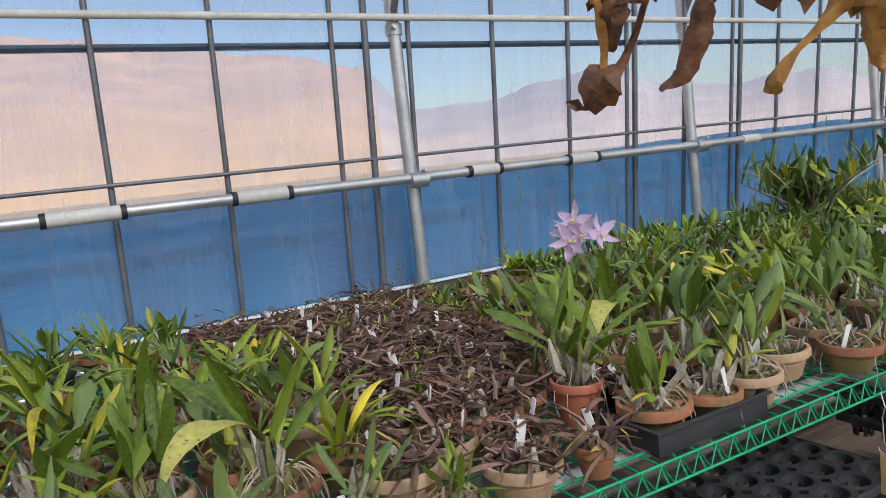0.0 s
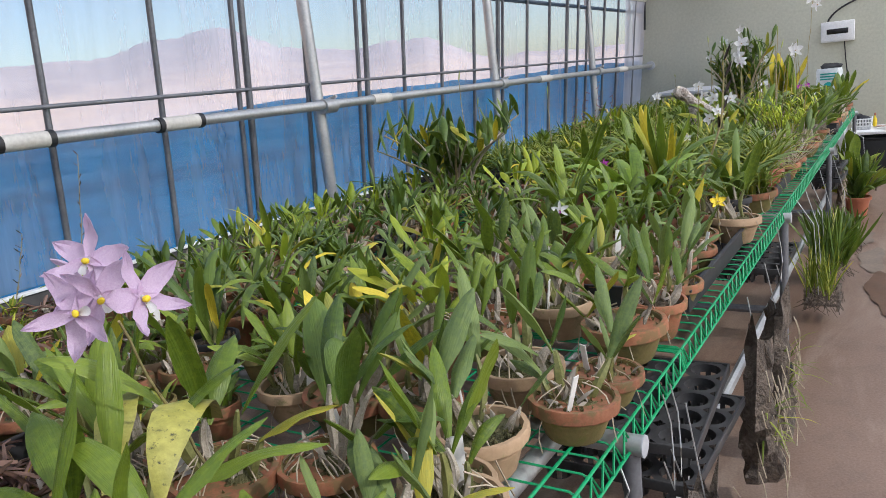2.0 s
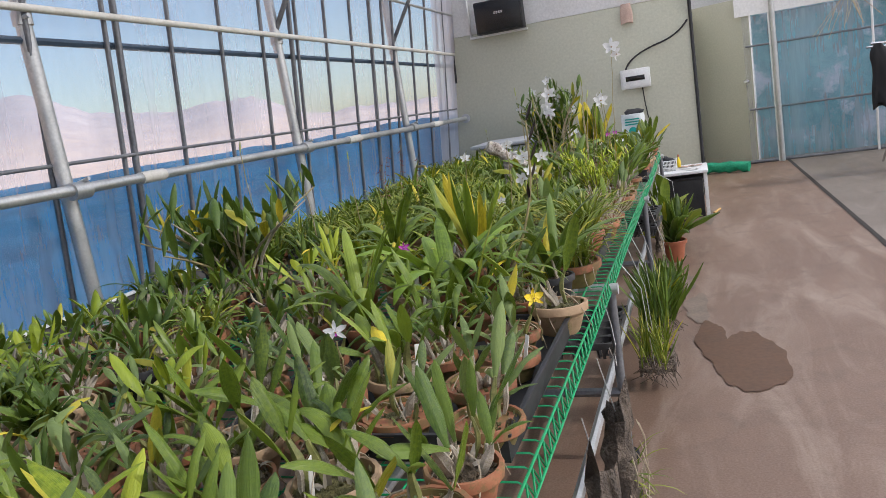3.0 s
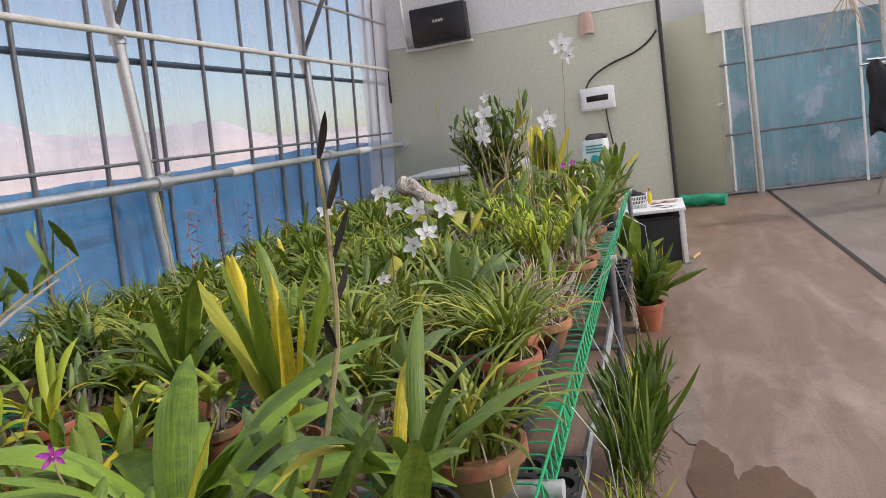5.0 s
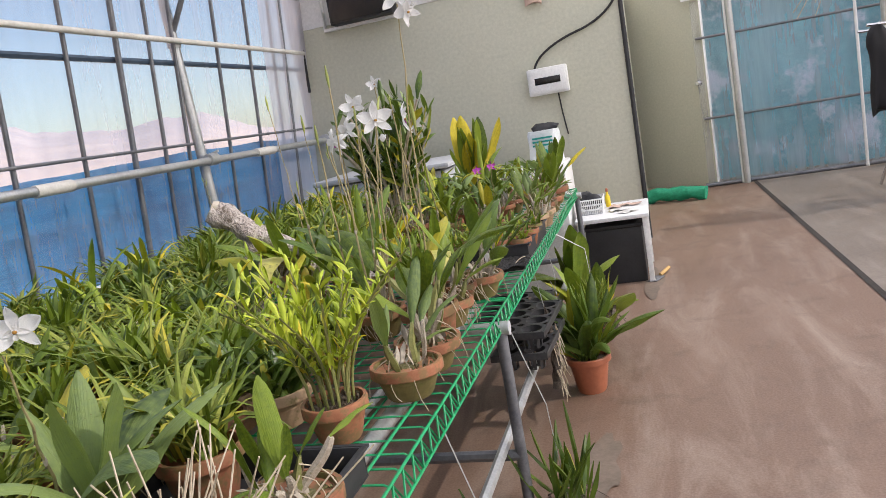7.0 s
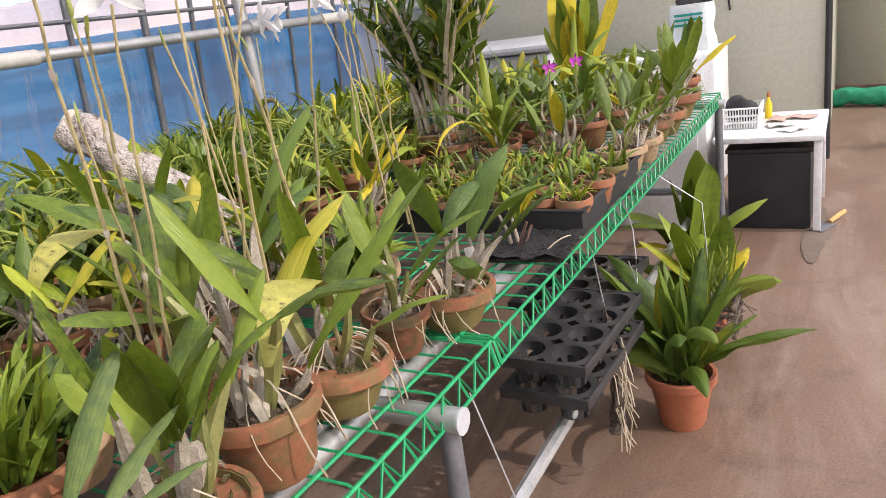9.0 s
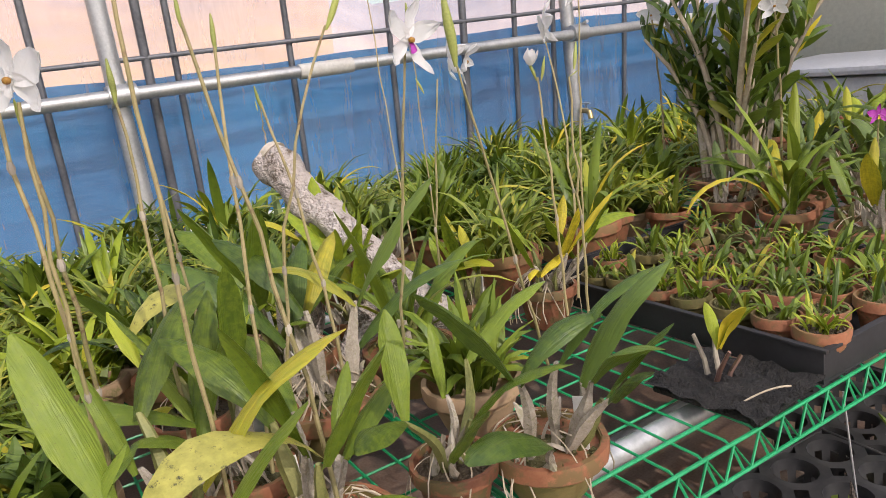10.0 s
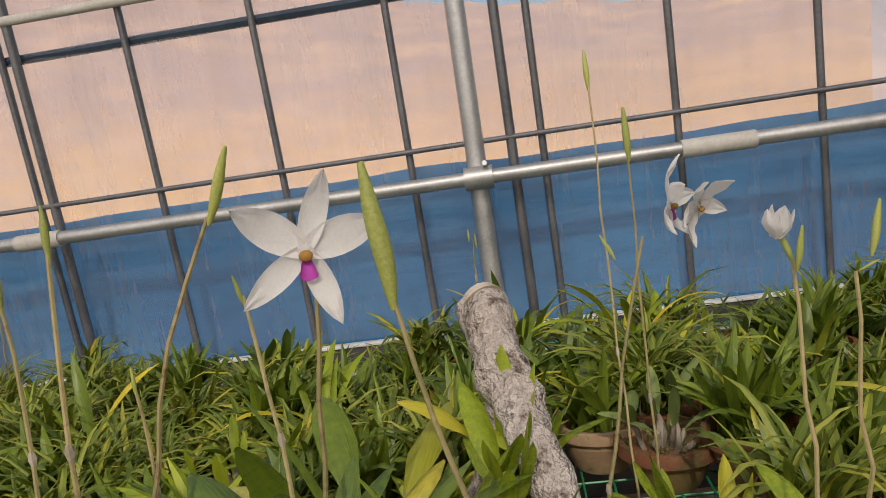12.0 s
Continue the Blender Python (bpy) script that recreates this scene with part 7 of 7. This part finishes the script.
def hung_garment(label, x, y, z1, w, length, mat, seed, sleeves=True, turn=0.0):
    """A limp garment on the bar: sloping shoulders, folds, uneven hem, hanging sleeves."""
    t = thing("hung_garment", label, "clothing", "clothes on the rack", at=pose(x, y, z1, 0, 0, turn))
    s, n, m = Shape(), 32, 18
    for i in range(m + 1):
        u = i / m
        half = w / 2 * (0.25 + 0.75 * min(1.0, u * 4.5) ** 0.6) * (1 + 0.12 * noise.noise((u * 3, seed, 0)))
        for k in range(n):
            a = 2 * math.pi * k / n
            fold = 1 + 0.55 * u * math.sin(a * 5 + seed * 3 + u * 2) + 0.35 * noise.noise((a * 1.5, u * 4, seed))
            hem = 0.07 * noise.noise((math.cos(a) * 2, math.sin(a) * 2, seed)) * u
            s.v.append((half * math.cos(a) + 0.03 * noise.noise((u * 3, seed, 2)), 0.045 * math.sin(a) * fold, -length * u + hem))
    for i in range(m):
        for k in range(n):
            s.f.append((i * n + k, (i + 1) * n + k, (i + 1) * n + (k + 1) % n, i * n + (k + 1) % n))
    s.f += [tuple(range(n)), tuple(range((m + 1) * n - 1, m * n - 1, -1))]
    part("cloth", s, mat, t)
    if sleeves:
        for e in (-1, 1):
            part("sleeve", rough_tube(((e * w * 0.38, 0, -0.05), (e * w * 0.62, -0.02, -0.2), (e * w * 0.55, -0.03, -length * 0.82)), 0.05, 0.034, seed + e, 12, 14, 0.5), mat, t)
    part("hanger_hook", Shape().tube([(0, 0, -0.02), (0, 0, 0.012), (0.008, 0, 0.022), (0.016, 0, 0.012)], 0.003, 5), M_STEEL, t)
    return t


for k, (x, w, ln, mat, sl, lab) in enumerate(((2.37, 0.20, 0.60, M_CLOTH, False, "black trousers hanging on the rack"), (2.56, 0.26, 0.70, M_CLOTH, True, "black jacket hanging on the rack"), (2.80, 0.24, 0.78, M_CLOTH, False, "long black coat hanging on the rack"), (3.02, 0.22, 0.52, M_JEANS, True, "dark navy jacket hanging on the rack"), (3.28, 0.28, 0.58, M_CLOTH, True, "black coat hanging on the rack"))):
    hung_garment(lab, x, 10.575 + 0.074 * (x - 2.37), 1.262 - 0.06 * (x - 2.37), w, ln, mat, k * 1.7 + 0.5, sl, (18, -25, 30, -12, 20)[k])
t = thing("folded_clothes", "heap of dark clothes on the rack top", "clothing", at=(3.2, 10.8, 1.22))
part("cloth", rough_tube(((-0.4, 0, 0.03), (0, 0.05, 0.12), (0.45, 0.0, 0.02)), 0.10, 0.09, 6, 14, 16, 0.5), M_CLOTH, t)
t = thing("plastic_stool", "white plastic stool by the end film", "stool", at=(3.45, 11.5, 0.0))
part("seat", Shape().box(-0.17, 0.17, -0.17, 0.17, 0.42, 0.45, 0.012), M_WHITEPL, t)
for x in (-1, 1):
    for y in (-1, 1):
        part("leg", Shape().tube([(x * 0.17, y * 0.17, 0.0), (x * 0.13, y * 0.13, 0.43)], 0.03, 8, True, 0.022), M_WHITEPL, t)

# dried leaves that hang overhead where the walk begins
t = thing("hanging_orchid", "old orchid with torn withered brown leaves, hung from the roof", "hanging orchid", at=(0.875, 1.46, 1.645))
part("hanging_wire", Shape().tube([(0, 0, 0.02), (0, 0, 1.855)], 0.002, 5), M_GALV, t)
part("root_ball", rough_tube(((0, 0, -0.03), (0.01, 0, 0.03), (0, 0, 0.1)), 0.05, 0.04, 2, 12, 10, 0.5), M_BARK, t)
M_WITHERGOLD = surface("orange_withered_leaf", (0.16, 0.06, 0.01), (0.36, 0.17, 0.022), 25, 110, 0.6, bumps=0.4, c=(0.5, 0.28, 0.04), spots=(0.10, 0.035, 0.015))
M_WITHER = surface("withered_leaf", (0.04, 0.014, 0.008), (0.15, 0.055, 0.014), 30, 120, 0.6, bumps=0.4, c=(0.26, 0.11, 0.02), spots=(0.025, 0.01, 0.006))


def torn(pts, widths, seed, turn, curl=0.8):
    """A shrivelled leaf strip along bends, with ragged edges and a curled cross-section."""
    s, m = Shape(), 26
    pts = [Vector(p) for p in pts]
    k = len(pts) - 1
    line = []
    for i in range(m + 1):
        u = i / m * k
        j = min(k - 1, int(u))
        f = u - j
        p0, p1, p2, p3 = pts[max(0, j - 1)], pts[j], pts[j + 1], pts[min(k, j + 2)]
        line.append(0.5 * (2 * p1 + (p2 - p0) * f + (2 * p0 - 5 * p1 + 4 * p2 - p3) * f * f + (3 * p1 - p0 - 3 * p2 + p3) * f ** 3))
    for i, p in enumerate(line):
        u = i / m
        j = min(len(widths) - 2, int(u * (len(widths) - 1)))
        f = u * (len(widths) - 1) - j
        w = (widths[j] * (1 - f) + widths[j + 1] * f) * 0.5
        d = (line[min(m, i + 1)] - line[max(0, i - 1)]).normalized()
        tw = turn * u + 0.5 * math.sin(u * 6 + seed)
        side = Vector((math.cos(tw), math.sin(tw), 0.0))
        side = (side - d * side.dot(d)).normalized()
        up = d.cross(side)
        for q in (-1, -0.5, 0, 0.5, 1):
            rag = 1 + (0.28 * noise.noise((u * 16, q * 3, seed)) if abs(q) == 1 else 0)
            s.v.append(tuple(p + side * w * q * rag + up * w * curl * (1 - q * q) + up * w * 0.35 * noise.noise((u * 9, q * 2, seed))))
    for i in range(m):
        for q in range(4):
            a = i * 5 + q
            s.f.append((a, a + 1, a + 6, a + 5))
    return s


# each leaf rises from its bends to the crown of the plant
for k, (pts, widths, turn, mat) in enumerate((
        (((0.0, 0.0, 0.06), (-0.075, 0.068, -0.251), (-0.081, 0.07, -0.282), (-0.082, 0.072, -0.306), (-0.088, 0.07, -0.324)), (0.03, 0.05, 0.05, 0.035, 0.005), 0.3, M_WITHER),
        (((0.0, 0.0, 0.06), (-0.085, 0.057, -0.249), (-0.09, 0.06, -0.28), (-0.091, 0.065, -0.312), (-0.094, 0.065, -0.339)), (0.03, 0.018, 0.016, 0.014, 0.008, 0.006), 0.4, M_WITHERGOLD),
        (((0.0, 0.0, 0.06), (-0.055, 0.089, -0.256), (-0.062, 0.09, -0.286), (-0.074, 0.083, -0.318), (-0.084, 0.075, -0.337), (-0.094, 0.066, -0.348), (-0.101, 0.059, -0.359), (-0.108, 0.052, -0.368), (-0.118, 0.039, -0.363)), (0.03, 0.02, 0.014, 0.012, 0.014, 0.042, 0.038, 0.018, 0.002), 0.6, M_WITHER),
        (((0.0, 0.0, 0.06), (-0.025, 0.118, -0.263), (-0.028, 0.121, -0.293), (-0.032, 0.121, -0.313), (-0.038, 0.118, -0.333), (-0.046, 0.113, -0.351), (-0.056, 0.105, -0.358), (-0.062, 0.099, -0.363)), (0.03, 0.02, 0.022, 0.022, 0.020, 0.018, 0.012, 0.010), 0.4, M_WITHER),
        (((0.0, 0.0, 0.06), (0.032, 0.163, -0.276), (0.006, 0.146, -0.282), (-0.004, 0.139, -0.288), (-0.018, 0.129, -0.292), (-0.024, 0.124, -0.295)), (0.03, 0.035, 0.03, 0.02, 0.016), 0.4, M_WITHER),
        (((0.0, 0.0, 0.06), (0.133, 0.076, -0.304), (0.125, 0.074, -0.322), (0.116, 0.07, -0.336), (0.102, 0.063, -0.351), (0.091, 0.056, -0.364), (0.085, 0.052, -0.376), (0.083, 0.051, -0.382)), (0.03, 0.03, 0.016, 0.009, 0.013, 0.018, 0.008), 0.3, M_WITHERGOLD),
        (((0.0, 0.0, 0.06), (0.143, 0.082, -0.307), (0.138, 0.082, -0.328), (0.138, 0.084, -0.346), (0.138, 0.086, -0.366), (0.14, 0.087, -0.376)), (0.03, 0.04, 0.03, 0.016, 0.006), 0.2, M_WITHERGOLD))):
    part("withered_leaf", torn(pts, widths, k * 1.3 + 0.4, turn, 0.5), mat, t)
t = thing("hanging_twigs", "pale dried twigs hanging below the roof", "dried plant", at=(1.95, 9.6, 1.75))
part("hanging_wire", Shape().tube([(0, 0, 0.0), (0, 0, 1.94)], 0.002, 5), M_GALV, t)
s = Shape()
for i in range(14):
    a, l = S.uniform(0, 6.28), S.uniform(0.15, 0.42)
    part("twig", Shape().tube(bezier((0, 0, 0), (math.cos(a) * 0.12, math.sin(a) * 0.12, -l * 0.4), (math.cos(a) * 0.2 + S.uniform(-0.1, 0.1), math.sin(a) * 0.1, -l)), 0.003, 5), M_ROOT, t)
